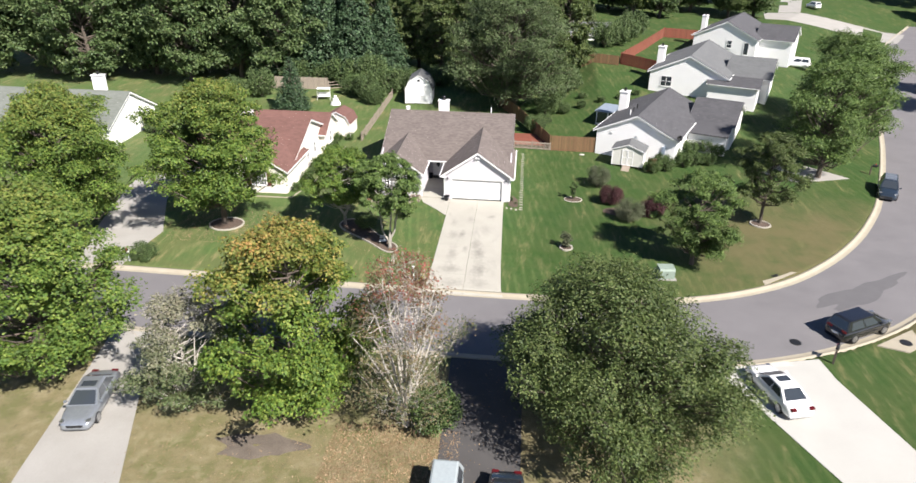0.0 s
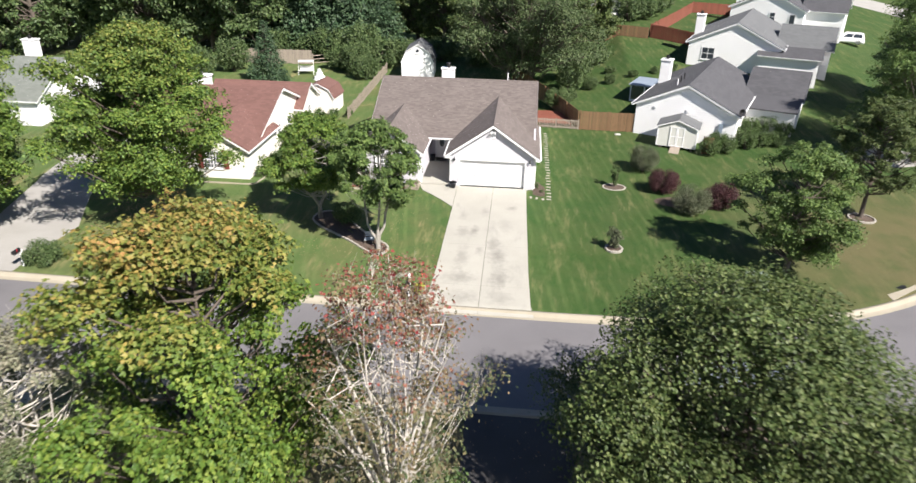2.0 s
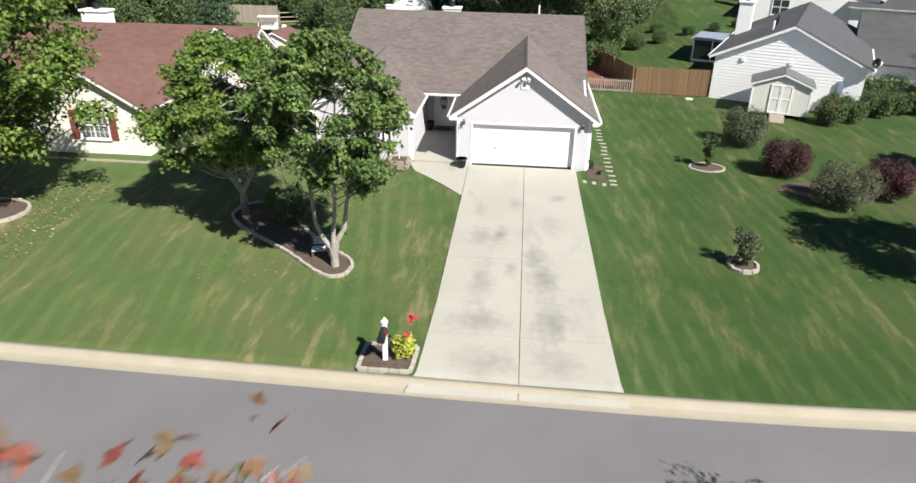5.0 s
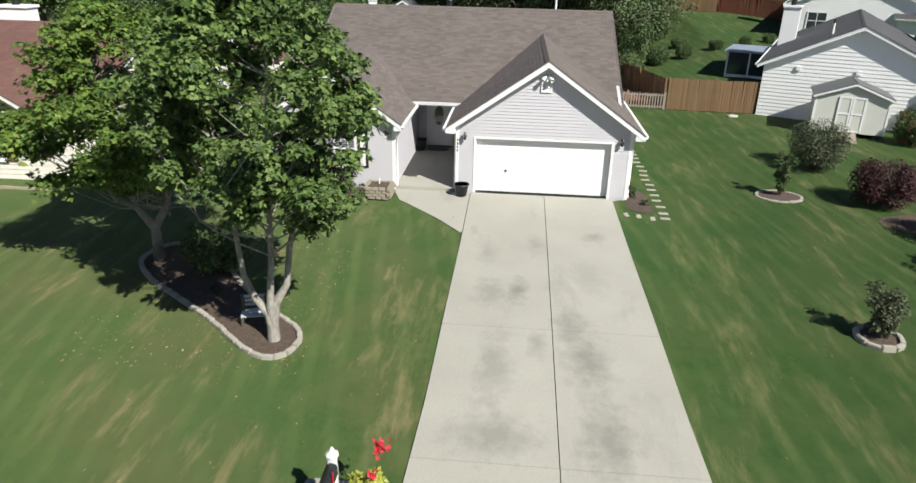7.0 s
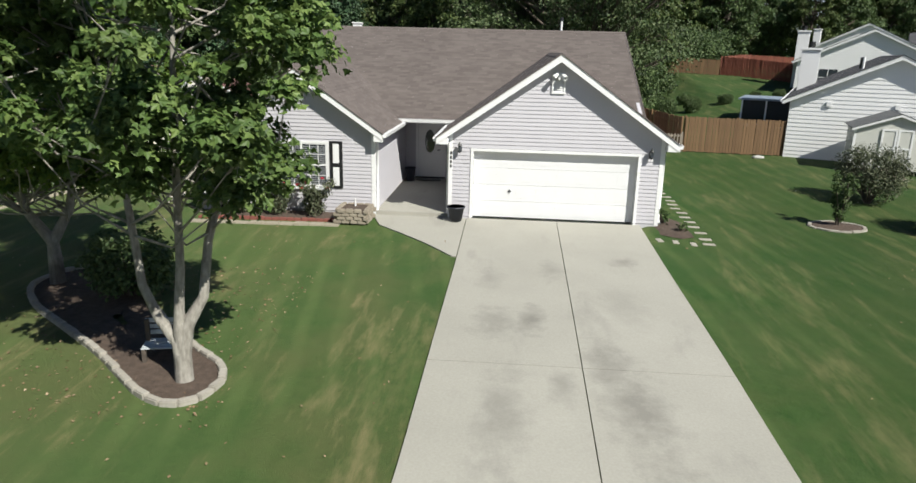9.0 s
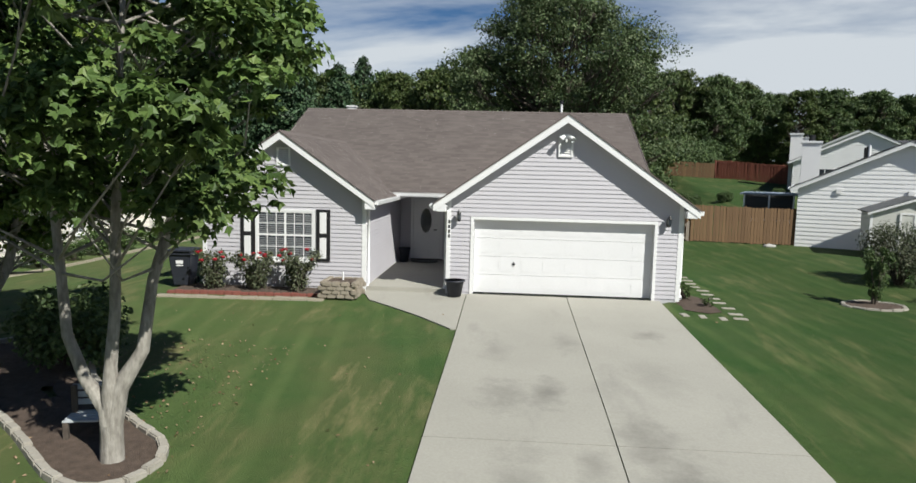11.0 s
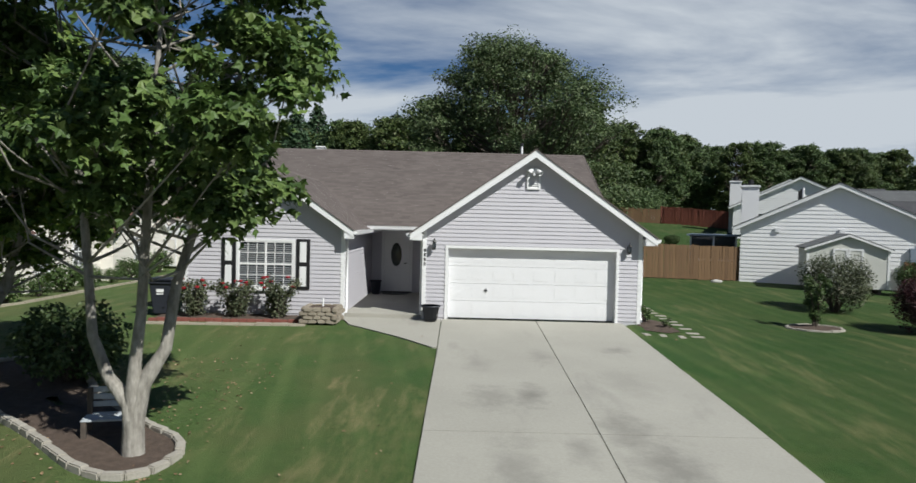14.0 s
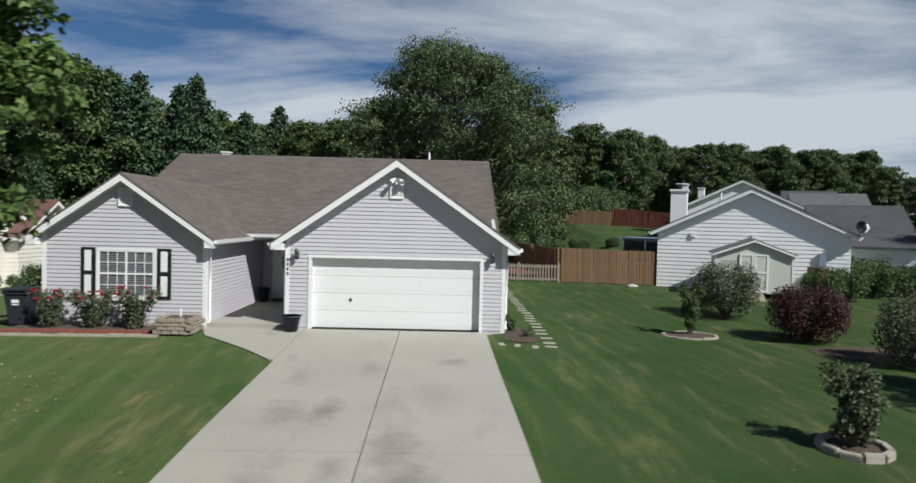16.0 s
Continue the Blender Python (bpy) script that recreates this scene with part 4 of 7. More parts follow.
def wing(parent, x0, x1, y0, y1, z0, eave, pitch, axis, siding, roof, seed=1, rake=0.3, over=0.35, plain=0.0, course=0.2, faces=("front", "left", "right")):
    """One wing of a neighbour's house: walls with lap siding on the faces that show, and its gable roof."""
    if axis == "y":
        m = (x0 + x1) / 2
        peak = eave + (x1 - x0) / 2 * pitch
        outline = [(x0, z0), (x1, z0), (x1, eave), (m, peak - 0.05), (x0, eave)]
        part("wall", prism(outline, "y", y0, y1), siding, parent)
    else:
        m = (y0 + y1) / 2
        peak = eave + (y1 - y0) / 2 * pitch
        outline = [(y0, z0), (y1, z0), (y1, eave), (m, peak - 0.05), (y0, eave)]
        part("wall", prism(outline, "x", x0, x1), siding, parent)

    def span(a, b, gable):
        def f(z):
            if not gable or z <= eave:
                return a, b
            k = (z - eave) / pitch
            return a + k, b - k
        return f
    if "front" in faces:
        g = axis == "y"
        lap_wall(parent, "wall_front", "x", y0, -1, x0, (peak - 0.1) if g else eave, z0 + 0.1, span(x0, x1, g), siding, course=course, proud=0.02)
    if "left" in faces:
        g = axis == "x"
        lap_wall(parent, "wall_side", "y", x0, -1, y0, (peak - 0.1) if g else eave, z0 + 0.1, span(y0, y1, g), siding, course=course, proud=0.02)
    if "right" in faces:
        g = axis == "x"
        lap_wall(parent, "wall_side", "y", x1, 1, y0, (peak - 0.1) if g else eave, z0 + 0.1, span(y0, y1, g), siding, course=course, proud=0.02)
    gable_roof(parent, x0, x1, y0, y1, eave, pitch, axis, roof, over, rake, seed=seed, tab=0.4, course=0.2)
    return peak


# ---- the grey house ----
house = root("house", pose(0, 0, 0), "single-storey grey vinyl-sided house with brown shingle roof and white trim", "house")
P = 0.70
EAVE = 2.66
GX0, GX1 = -3.10, 3.14
LX0, LX1 = -9.92, -5.34
PORCH_Y = 6.0
DOOR0, DOOR1, DOOR_TOP = -2.38, 2.42, 2.02


def gable_span(a, b, eave, pitch):
    def f(z):
        k = max(0.0, z - eave) / pitch
        return a + k, b - k
    return f


G_PEAK = EAVE + (GX1 - GX0) / 2 * P
L_PEAK = EAVE + (LX1 - LX0) / 2 * P
# solid walls behind the siding; the garage opening goes 0.35 m in
bm = bmesh.new()
m = (GX0 + GX1) / 2
add_prism(bm, [(GX0, -0.2), (DOOR0, -0.2), (DOOR0, DOOR_TOP), (DOOR1, DOOR_TOP), (DOOR1, -0.2), (GX1, -0.2), (GX1, EAVE), (m, G_PEAK - 0.06), (GX0, EAVE)], "y", 0.0, 0.35)
part("wall", bm, M_SIDING, house, "grey siding wall round the garage opening")
part("wall", box(GX0, GX1, 0.35, 17.0, -0.2, EAVE - 0.02), M_SIDING, house)
m = (LX0 + LX1) / 2
part("wall", prism([(LX0, -0.2), (LX1, -0.2), (LX1, EAVE), (m, L_PEAK - 0.06), (LX0, EAVE)], "y", 0.0, 9.0), M_SIDING, house)
part("wall", box(LX0, LX1, 9.0, 17.0, -0.2, EAVE - 0.02), M_SIDING, house)
part("wall", box(LX1, GX0, PORCH_Y, 17.0, -0.2, EAVE - 0.02), M_SIDING, house)
for x in (LX0, GX1 - 0.12):
    part("wall", prism([(3.4, EAVE - 0.02), (17.0, EAVE - 0.02), (10.2, EAVE + 2.80)], "x", x, x + 0.12), M_SIDING, house, "gable end in grey siding")

gar_front = lap_wall(house, "wall_front", "x", 0.0, -1, GX0, G_PEAK - 0.22, 0.04, gable_span(GX0 + 0.09, GX1 - 0.09, EAVE - 0.1, P), M_SIDING,
         holes=[(DOOR0 - 0.08, DOOR1 + 0.08, -0.3, DOOR_TOP + 0.08), (-0.26, 0.26, 3.72, 4.40)])
lap_wall(house, "wall_front", "x", 0.0, -1, LX0, L_PEAK - 0.22, 0.04, gable_span(LX0 + 0.09, LX1 - 0.09, EAVE - 0.1, P), M_SIDING,
         holes=[(-8.44, -6.72, 0.69, 2.17), (-7.82, -7.44, 3.34, 3.84)])
flat_span = lambda a, b: (lambda z: (a, b))
lap_wall(house, "wall_side", "y", LX1, 1, 0, EAVE - 0.15, 0.04, flat_span(0.09, PORCH_Y), M_SIDING)
lap_wall(house, "wall_side", "y", GX1, 1, 0, EAVE - 0.15, 0.04, flat_span(0.09, 16.9), M_SIDING)
lap_wall(house, "wall_side", "y", GX0, -1, 0, EAVE - 0.15, 0.04, flat_span(0.09, PORCH_Y), M_SIDING)
lap_wall(house, "wall_side", "y", LX0, -1, 0, EAVE - 0.15, 0.04, flat_span(0.09, 16.9), M_SIDING)
lap_wall(house, "wall_porch", "x", PORCH_Y, -1, 0, EAVE - 0.15, 0.04, flat_span(LX1, GX0), M_SIDING, holes=[(-4.95, -3.80, -0.1, 2.42)])
for x, w in ((GX0, 1), (GX1, -1), (LX0, 1), (LX1, -1)):
    bm = box(min(x - 0.016 * w, x + 0.10 * w), max(x - 0.016 * w, x + 0.10 * w), -0.020, 0.0, -0.1, EAVE - 0.12)
    add_box(bm, min(x - 0.016 * w, x), max(x - 0.016 * w, x), 0.0, 0.10, -0.1, EAVE - 0.12)
    part("corner_board", bm, M_TRIM, house, "white corner trim")

gable_roof(house, GX0, GX1, 0, 8.4, EAVE, P, "y", M_SHINGLE, over=0.36, rake=0.32, seed=3, back=False)
gable_roof(house, LX0, LX1, 0, 7.4, EAVE, P, "y", M_SHINGLE, over=0.30, rake=0.32, seed=5, back=False)
gable_roof(house, LX0, GX1, 3.65, 17.0, EAVE + 0.02, 0.460, "x", M_SHINGLE, over=0.25, rake=0.06, seed=7)
# soffits of the front gables
for a, b, pk in ((GX0, GX1, G_PEAK), (LX0, LX1, L_PEAK)):
    for s in (0, 1):
        x = (a - 0.36, a)[0] if s == 0 else b
        part("soffit", box(x, x + 0.36, -0.3, 3.4, EAVE - 0.30, EAVE - 0.27), M_TRIM, house)
    for x in (a - 0.30, b + 0.02):
        part("eave_return", box(x, x + 0.28, -0.325, -0.02, EAVE - 0.44, EAVE - 0.24, 0.01), M_TRIM, house, "white boxed eave return")

# garage door with its raised panels, track side jambs and casing
garage = new("garage_door")
garage.parent = house
garage["label"] = "white sectional garage door with raised panels"
DOOR_W = DOOR1 - DOOR0 - 0.03
for r in range(4):
    h = (DOOR_TOP - 0.02) / 4
    z0, z1 = 0.01 + r * h, 0.01 + (r + 1) * h - 0.004
    sec = part("door_section", box(DOOR0 + 0.015, DOOR1 - 0.015, 0.17, 0.21, z0, z1, 0.004), M_DOOR, garage)
    for k in range(8):
        cx = DOOR0 + 0.015 + DOOR_W * (k + 0.5) / 8
        bm = bmesh.new()
        add_box(bm, cx - 0.215, cx + 0.215, 0.1655, 0.172, z0 + 0.10, z1 - 0.10, 0.003)
        p = part("door_panel", bm, M_DOOR, garage)
bm = box(-1.33, -1.23, 0.145, 0.172, 0.80, 0.83, 0.004)
add_box(bm, -1.285, -1.265, 0.135, 0.172, 0.76, 0.88, 0.004)
part("handle", bm, M_DARKMETAL, garage, "dark metal lift handle")
part("bottom_seal", box(DOOR0 + 0.015, DOOR1 - 0.015, 0.165, 0.215, -0.012, 0.012), M_BLACK, garage)
C0, C1, CT = DOOR0 - 0.08, DOOR1 + 0.08, DOOR_TOP + 0.08
bm = box(C0, DOOR0, -0.03, 0.02, -0.02, CT)
add_box(bm, DOOR1, C1, -0.03, 0.02, -0.02, CT)
add_box(bm, DOOR0, DOOR1, -0.03, 0.02, DOOR_TOP, CT)
part("door_casing", bm, M_TRIM, house, "white garage door casing")
bm = box(DOOR0, DOOR0 + 0.012, 0.02, 0.34, -0.02, DOOR_TOP)
add_box(bm, DOOR1 - 0.012, DOOR1, 0.02, 0.34, -0.02, DOOR_TOP)
add_box(bm, DOOR0 + 0.012, DOOR1 - 0.012, 0.02, 0.34, DOOR_TOP - 0.012, DOOR_TOP)
part("door_jamb", bm, M_TRIM, house)


def louvre(x0, x1, z0, z1):
    v = new("gable_vent")
    v.parent = house
    bm = box(x0, x1, -0.05, -0.002, z0, z0 + 0.05)
    for q in ((x0, x1, z1 - 0.05, z1), (x0, x0 + 0.05, z0 + 0.05, z1 - 0.05), (x1 - 0.05, x1, z0 + 0.05, z1 - 0.05)):
        add_box(bm, q[0], q[1], -0.05, -0.002, q[2], q[3])
    part("vent_frame", bm, M_TRIM, v)
    n = int((z1 - z0 - 0.1) / 0.055)
    for k in range(n):
        z = z0 + 0.05 + k * 0.055
        part("louvre", prism([(-0.045, z), (-0.040, z + 0.006), (-0.006, z + 0.050), (-0.010, z + 0.044)], "x", x0 + 0.05, x1 - 0.05), M_TRIM, v)
    return v


louvre(-7.82, -7.44, 3.34, 3.84)
louvre(-0.19, 0.19, 3.74, 4.30)
flood = new("flood_light")
flood.parent = house
part("bracket", box(-0.09, 0.09, -0.13, -0.05, 4.20, 4.34, 0.02), M_TRIM, flood)
for s in (-1, 1):
    tube("lamp_head", [(0.04 * s, -0.12, 4.30), (0.12 * s, -0.20, 4.24), (0.17 * s, -0.27, 4.18)], [0.035, 0.06, 0.075], M_TRIM, flood)
part("sensor", box(-0.035, 0.035, -0.19, -0.12, 4.12, 4.20, 0.012), M_TRIM, flood)

# the twin window with its black and white shutters
window(house, "x", 0.0, -1, -8.42, -6.74, 0.73, 2.15, cols=2, rows=2, grille=(3, 2))
for a0, a1 in ((-8.84, -8.45), (-6.71, -6.32)):
    sh = new("shutter")
    sh.parent = house
    part("shutter_frame", box(a0, a1, -0.045, -0.012, 0.74, 2.17, 0.006), M_BLACK, sh, "black shutter frame")
    for z0, z1 in ((0.82, 1.39), (1.51, 2.09)):
        part("shutter_panel", box(a0 + 0.10, a1 - 0.10, -0.054, -0.046, z0, z1, 0.003), M_TRIM, sh, "white shutter panel")

# the front door in the porch
door = new("front_door")
door.parent = house
door["label"] = "white front door with an oval dark glass"
part("door_frame", add_box(add_box(box(-4.95, -4.86, 5.93, 5.995, 0.1, 2.40), -3.89, -3.80, 5.93, 5.995, 0.1, 2.40), -4.86, -3.89, 5.93, 5.995, 2.30, 2.40), M_TRIM, door)
part("door_leaf", box(-4.85, -3.90, 5.955, 5.99, 0.13, 2.29, 0.006), M_TRIM, door)
for sc, y0, y1, mt, nm in ((1.0, 5.942, 5.956, M_DOOR, "oval_frame"), (0.84, 5.936, 5.9415, M_GLASS, "oval_pane")):
    part(nm, prism([(-4.40 + 0.235 * sc * math.cos(a), 1.50 + 0.52 * sc * math.sin(a)) for a in np.linspace(0, 2 * math.pi, 28, endpoint=False)], "y", y0, y1), mt, door)
tube("door_handle", [(-4.02, 5.95, 1.18), (-4.02, 5.90, 1.18), (-4.12, 5.89, 1.17)], [0.018, 0.018, 0.014], M_DARKMETAL, door)
tube("deadbolt", [(-4.02, 5.955, 1.34), (-4.02, 5.92, 1.34)], [0.03, 0.028], M_DARKMETAL, door)
part("threshold", box(-4.95, -3.80, 5.86, 5.995, 0.09, 0.13, 0.006), M_DARKMETAL, door)
part("porch_ceiling", box(LX1, GX0, 3.55, PORCH_Y, EAVE - 0.22, EAVE - 0.18), M_TRIM, house)


def lantern(x):
    o = new("wall_lantern")
    o.parent = house
    o["label"] = "black carriage lantern on the garage wall"
    part("back_plate", box(x - 0.05, x + 0.05, -0.035, -0.012, 1.98, 2.18, 0.008), M_BLACK, o)
    tube("arm", [(x, -0.03, 2.12), (x, -0.10, 2.18), (x, -0.15, 2.24)], 0.012, M_BLACK, o)
    part("glass", prism([(x + 0.055 * math.cos(a), -0.15 + 0.055 * math.sin(a)) for a in np.linspace(0, 2 * math.pi, 6, endpoint=False)], "z", 2.02, 2.18), M_GLASS, o)
    v, f = tube_np([(x, -0.15, 1.97), (x, -0.15, 2.02), (x, -0.15, 2.021)], [0.02, 0.05, 0.064], 8)
    mesh_np("lantern_base", v, f, M_BLACK, o)
    v, f = tube_np([(x, -0.15, 2.18), (x, -0.15, 2.22), (x, -0.15, 2.29)], [0.075, 0.045, 0.006], 8)
    mesh_np("lantern_cap", v, f, M_BLACK, o)


lantern(-2.78)
lantern(2.76)
# plain bars where the number hangs on the corner
plate = new("number_plate")
plate.parent = house
for k in range(4):
    part("bar", box(-3.07, -3.02, -0.030, -0.021, 1.90 - k * 0.13, 1.985 - k * 0.13, 0.003), M_BLACK, plate)


def downspout(x, y0, s, top=EAVE - 0.34):
    o = new("downspout")
    o.parent = house
    path = [(x + 0.30 * s, y0 - 0.10, top + 0.10), (x + 0.22 * s, y0 - 0.06, top), (x + 0.05 * s, y0 + 0.05, top - 0.14), (x + 0.045 * s, y0 + 0.05, 0.15), (x + 0.06 * s, y0 - 0.10, 0.06)]
    tube("pipe", path, 0.042, M_TRIM, o, 6)


downspout(GX1, 0.12, 1)
downspout(LX1, 0.12, 1)
downspout(GX0, 0.12, -1)
downspout(LX0, 0.12, -1)
vent = new("vent_pipe")
vent.parent = house
tube("pipe", [(0.62, 11.2, 5.0), (0.62, 11.2, 6.22)], 0.05, M_TRIM, vent)
tube("pipe_collar", [(0.62, 11.2, 6.20), (0.62, 11.2, 6.34)], [0.075, 0.07], M_DARKMETAL, vent)
cap = new("roof_vent")
cap.parent = house
part("base", box(-8.50, -8.14, 10.9, 11.25, 5.5, 5.90, 0.02), M_TRIM, cap)
part("hood", box(-8.54, -8.10, 10.86, 11.29, 5.89, 5.96, 0.02), M_TRIM, cap)
chim = new("chimney")
chim.parent = house
part("chimney_shaft", box(-5.75, -4.55, 16.9, 17.7, 0, 5.1, 0.02), M_SIDING_W, chim)
part("crown", box(-5.82, -4.48, 16.83, 17.77, 5.1, 5.22, 0.02), M_TRIM, chim)
tube("flue", [(-5.15, 17.3, 5.2), (-5.15, 17.3, 5.6)], [0.17, 0.17], M_DARKMETAL, chim)
tube("flue_cap", [(-5.15, 17.3, 5.6), (-5.15, 17.3, 5.66), (-5.15, 17.3, 5.72)], [0.25, 0.25, 0.03], M_DARKMETAL, chim)


# ---- neighbours ----
def neighbour(name, x, y, yaw, label):
    return root(name, pose(x, y, ground(x, y) - 0.05, 0, 0, yaw), label, "house")


def brick_chimney(parent, x0, x1, y0, y1, z0, z1, mat):
    c = new("chimney")
    c.parent = parent
    part("chimney_shaft", box(x0, x1, y0, y1, z0, z1, 0.02), mat, c)
    part("crown", box(x0 - 0.08, x1 + 0.08, y0 - 0.08, y1 + 0.08, z1, z1 + 0.14, 0.02), M_TRIM, c)
    tube("flue", [((x0 + x1) / 2, (y0 + y1) / 2, z1 + 0.1), ((x0 + x1) / 2, (y0 + y1) / 2, z1 + 0.5)], 0.17, M_DARKMETAL, c)
    return c


n1 = neighbour("house", 12.55, 16.2, -22.5, "white-sided single-storey house with dark grey roof")
n1.location.z = 0.27
wing(n1, 0, 8.9, 0, 15, -0.6, 2.75, 0.475, "y", M_SIDING_W, M_SHINGLE_G, 11, faces=("front", "left"))
wing(n1, 8.5, 13.4, 9.5, 18, -0.6, 2.6, 0.45, "x", M_SIDING_W, M_SHINGLE_G, 12, faces=("front", "right"))
part("lean_to", prism([(6.6, -0.6), (9.5, -0.6), (9.5, 2.55), (6.6, 1.95)], "x", 9.0, 13.2), M_SIDING_W, n1)
part("lean_to_roof", prism([(6.3, 1.90), (9.48, 2.60), (9.48, 2.72), (6.3, 2.02)], "x", 8.9, 13.4), M_SHINGLE_G, n1)
brick_chimney(n1, -0.05, 0.95, 8.4, 9.4, -0.6, 5.1, M_SIDING_W)

n2 = neighbour("house", 22.1, 41.4, -21.5, "white-sided house with light grey shingle roof")
n2.location.z = 1.97
wing(n2, 0, 10.6, 0, 15.5, -1.6, 2.85, 0.47, "y", M_SIDING_W, M_SHINGLE_L, 13, faces=("front", "left"))
wing(n2, 10.0, 15.8, 3.5, 13, -1.6, 2.6, 0.42, "x", M_SIDING_W, M_SHINGLE_L, 14, faces=("front", "right"))
wing(n2, 8.4, 14.8, -1.2, 5, -1.6, 2.1, 0.22, "x", M_SIDING_W, M_SHINGLE_G, 15, faces=("front", "left"))
brick_chimney(n2, -0.35, 0.65, 5.3, 6.4, -1.2, 5.2, M_SIDING_W)
window(n2, "x", -0.02, -1, 1.6, 3.2, 0.7, 2.2, cols=2, rows=2, grille=(1, 1), blinds=False)

n3 = neighbour("house", 33.2, 66.3, -25, "white-sided house with dark grey roof farther up the street")
n3.location.z += 0.6
wing(n3, 0, 10.4, 0, 14.5, -1.8, 2.75, 0.49, "y", M_SIDING_W, M_SHINGLE_G, 16, faces=("front",))
wing(n3, 9.8, 15.6, 3.0, 12, -1.8, 2.6, 0.42, "x", M_SIDING_W, M_SHINGLE_G, 17, faces=("front",))
brick_chimney(n3, -0.8, 0.0, 8.2, 9.8, -0.6, 4.8, M_SIDING_W)
window(n3, "x", -0.02, -1, 5.6, 6.5, 0.9, 2.2, cols=1, rows=2, grille=(1, 1), blinds=False)
window(n3, "x", -0.02, -1, 8.4, 9.3, 0.0, 2.1, cols=1, rows=1, grille=(1, 1), blinds=False)

hut = neighbour("house", 12.3, 72.0, 4, "small white house with grey roof behind the trees")
wing(hut, 0, 8.4, 0, 7.5, -0.3, 2.6, 0.45, "x", M_SIDING_W, M_SHINGLE_L, 18, faces=("front",))
window(hut, "x", -0.02, -1, 1.0, 2.8, 0.9, 2.1, cols=2, rows=2, grille=(2, 2), blinds=False)
window(hut, "x", -0.02, -1, 4.2, 6.6, 0.1, 2.1, cols=2, rows=1, grille=(1, 1), blinds=False)

lh = neighbour("house", 0, 0, 0, "cream-sided house with red-brown shingle roof")
lh.location.z = -0.45
wing(lh, -30.5, -18.9, 3.0, 15.5, -0.3, 2.55, 0.40, "x", M_SIDING_C, M_SHINGLE_R, 21, faces=("front", "right"))
wing(lh, -24.2, -18.7, 0.2, 6.5, -0.3, 2.55, 0.60, "y", M_SIDING_C, M_SHINGLE_R, 22, faces=("front", "right"))
wing(lh, -27, -18.3, 12.6, 18.0, -0.3, 2.55, 0.60, "x", M_SIDING_C, M_SHINGLE_R, 23, faces=("front", "right"))
brick_chimney(lh, -27.0, -25.4, 9.6, 10.5, 3.0, 5.6, M_SIDING_W)
window(lh, "x", 0.18, -1, -22.2, -20.6, 0.75, 2.2, cols=2, rows=2, grille=(3, 2))
for a in (-22.62, -20.57):
    s = new("shutter")
    s.parent = lh
    part("shutter_panel", box(a, a + 0.38, 0.12, 0.165, 0.75, 2.22, 0.006), M_RUST, s)
for y in (4.6, 7.6, 10.2, 14.6):
    window(lh, "y", -18.88 if y < 12 else -18.28, 1, y, y + 0.95, 0.8, 2.2, cols=1, rows=2, grille=(2, 2))

ll = neighbour("house", 0, 0, 0, "white-sided house with grey-green shingle roof")
ll.location.z = -0.45
M_SHINGLE_T = material("grey-green shingle", (0.17, 0.185, 0.165), 0.95, dark=(0.11, 0.12, 0.105), scale=0.6, fine=60, amount=0.9, island=0.6)
wing(ll, -60, -43, 11, 21.6, -0.3, 2.6, 0.53, "x", M_SIDING_W, M_SHINGLE_T, 24, faces=("front", "right"))
brick_chimney(ll, -49.4, -48.0, 19.6, 20.4, 3.0, 6.3, M_SIDING_W)

# ---- paving ----
drive = root("driveway", pose(0, 0, 0), "pale concrete driveway with dark tyre stains", "driveway", kind="structure")


def edge_x(y, side):
    return float(np.interp(y, [-16.6, -15.6, -12, -4, 0.0], [-3.02, -2.74, -2.60, -2.52, -2.52] if side < 0 else [3.25, 3.02, 2.86, 2.68, 2.62]))


cuts = [-16.45, -13.75, -9.1, -0.02]
for i in range(3):
    for s in (-1, 1):
        ys = np.arange(cuts[i] + 0.008, cuts[i + 1] - 0.008, 0.8).tolist() + [cuts[i + 1] - 0.008]
        outer = [(edge_x(y, s), y) for y in ys]
        inner = [(0.17 + s * 0.010, y) for y in ys]
        paving("slab", (outer, inner) if s < 0 else (inner, outer), M_CONCRETE, drive, 0.035)
walk_c = root("front_walk", pose(0, 0, 0), "curved concrete walk from the drive to the porch", "walk", kind="structure")
ys = np.linspace(-3.55, 0.3, 12)
left = [(float(np.interp(y, [-3.55, -2.6, -1.7, -1.1, -0.3, 0.3], [-2.66, -3.45, -4.35, -5.0, -5.30, -5.32])), y) for y in ys]
paving("slab", (left, [(-2.545, y) for y in ys]), M_CONCRETE, walk_c, 0.033, 0.3)
part("porch_slab", box(LX1 + 0.02, GX0 - 0.02, 0.0, 5.98, -0.2, 0.09, 0.01), M_CONCRETE, walk_c)
# asphalt colour darkened to stand for the trees' shade on the drive
M_ASPHALT_SHADE = material("worn asphalt darkened for tree shade", (0.075, 0.072, 0.072), 0.92, dark=(0.045, 0.043, 0.043), scale=0.6, fine=50, amount=0.9, bump=0.25, bump_scale=110)
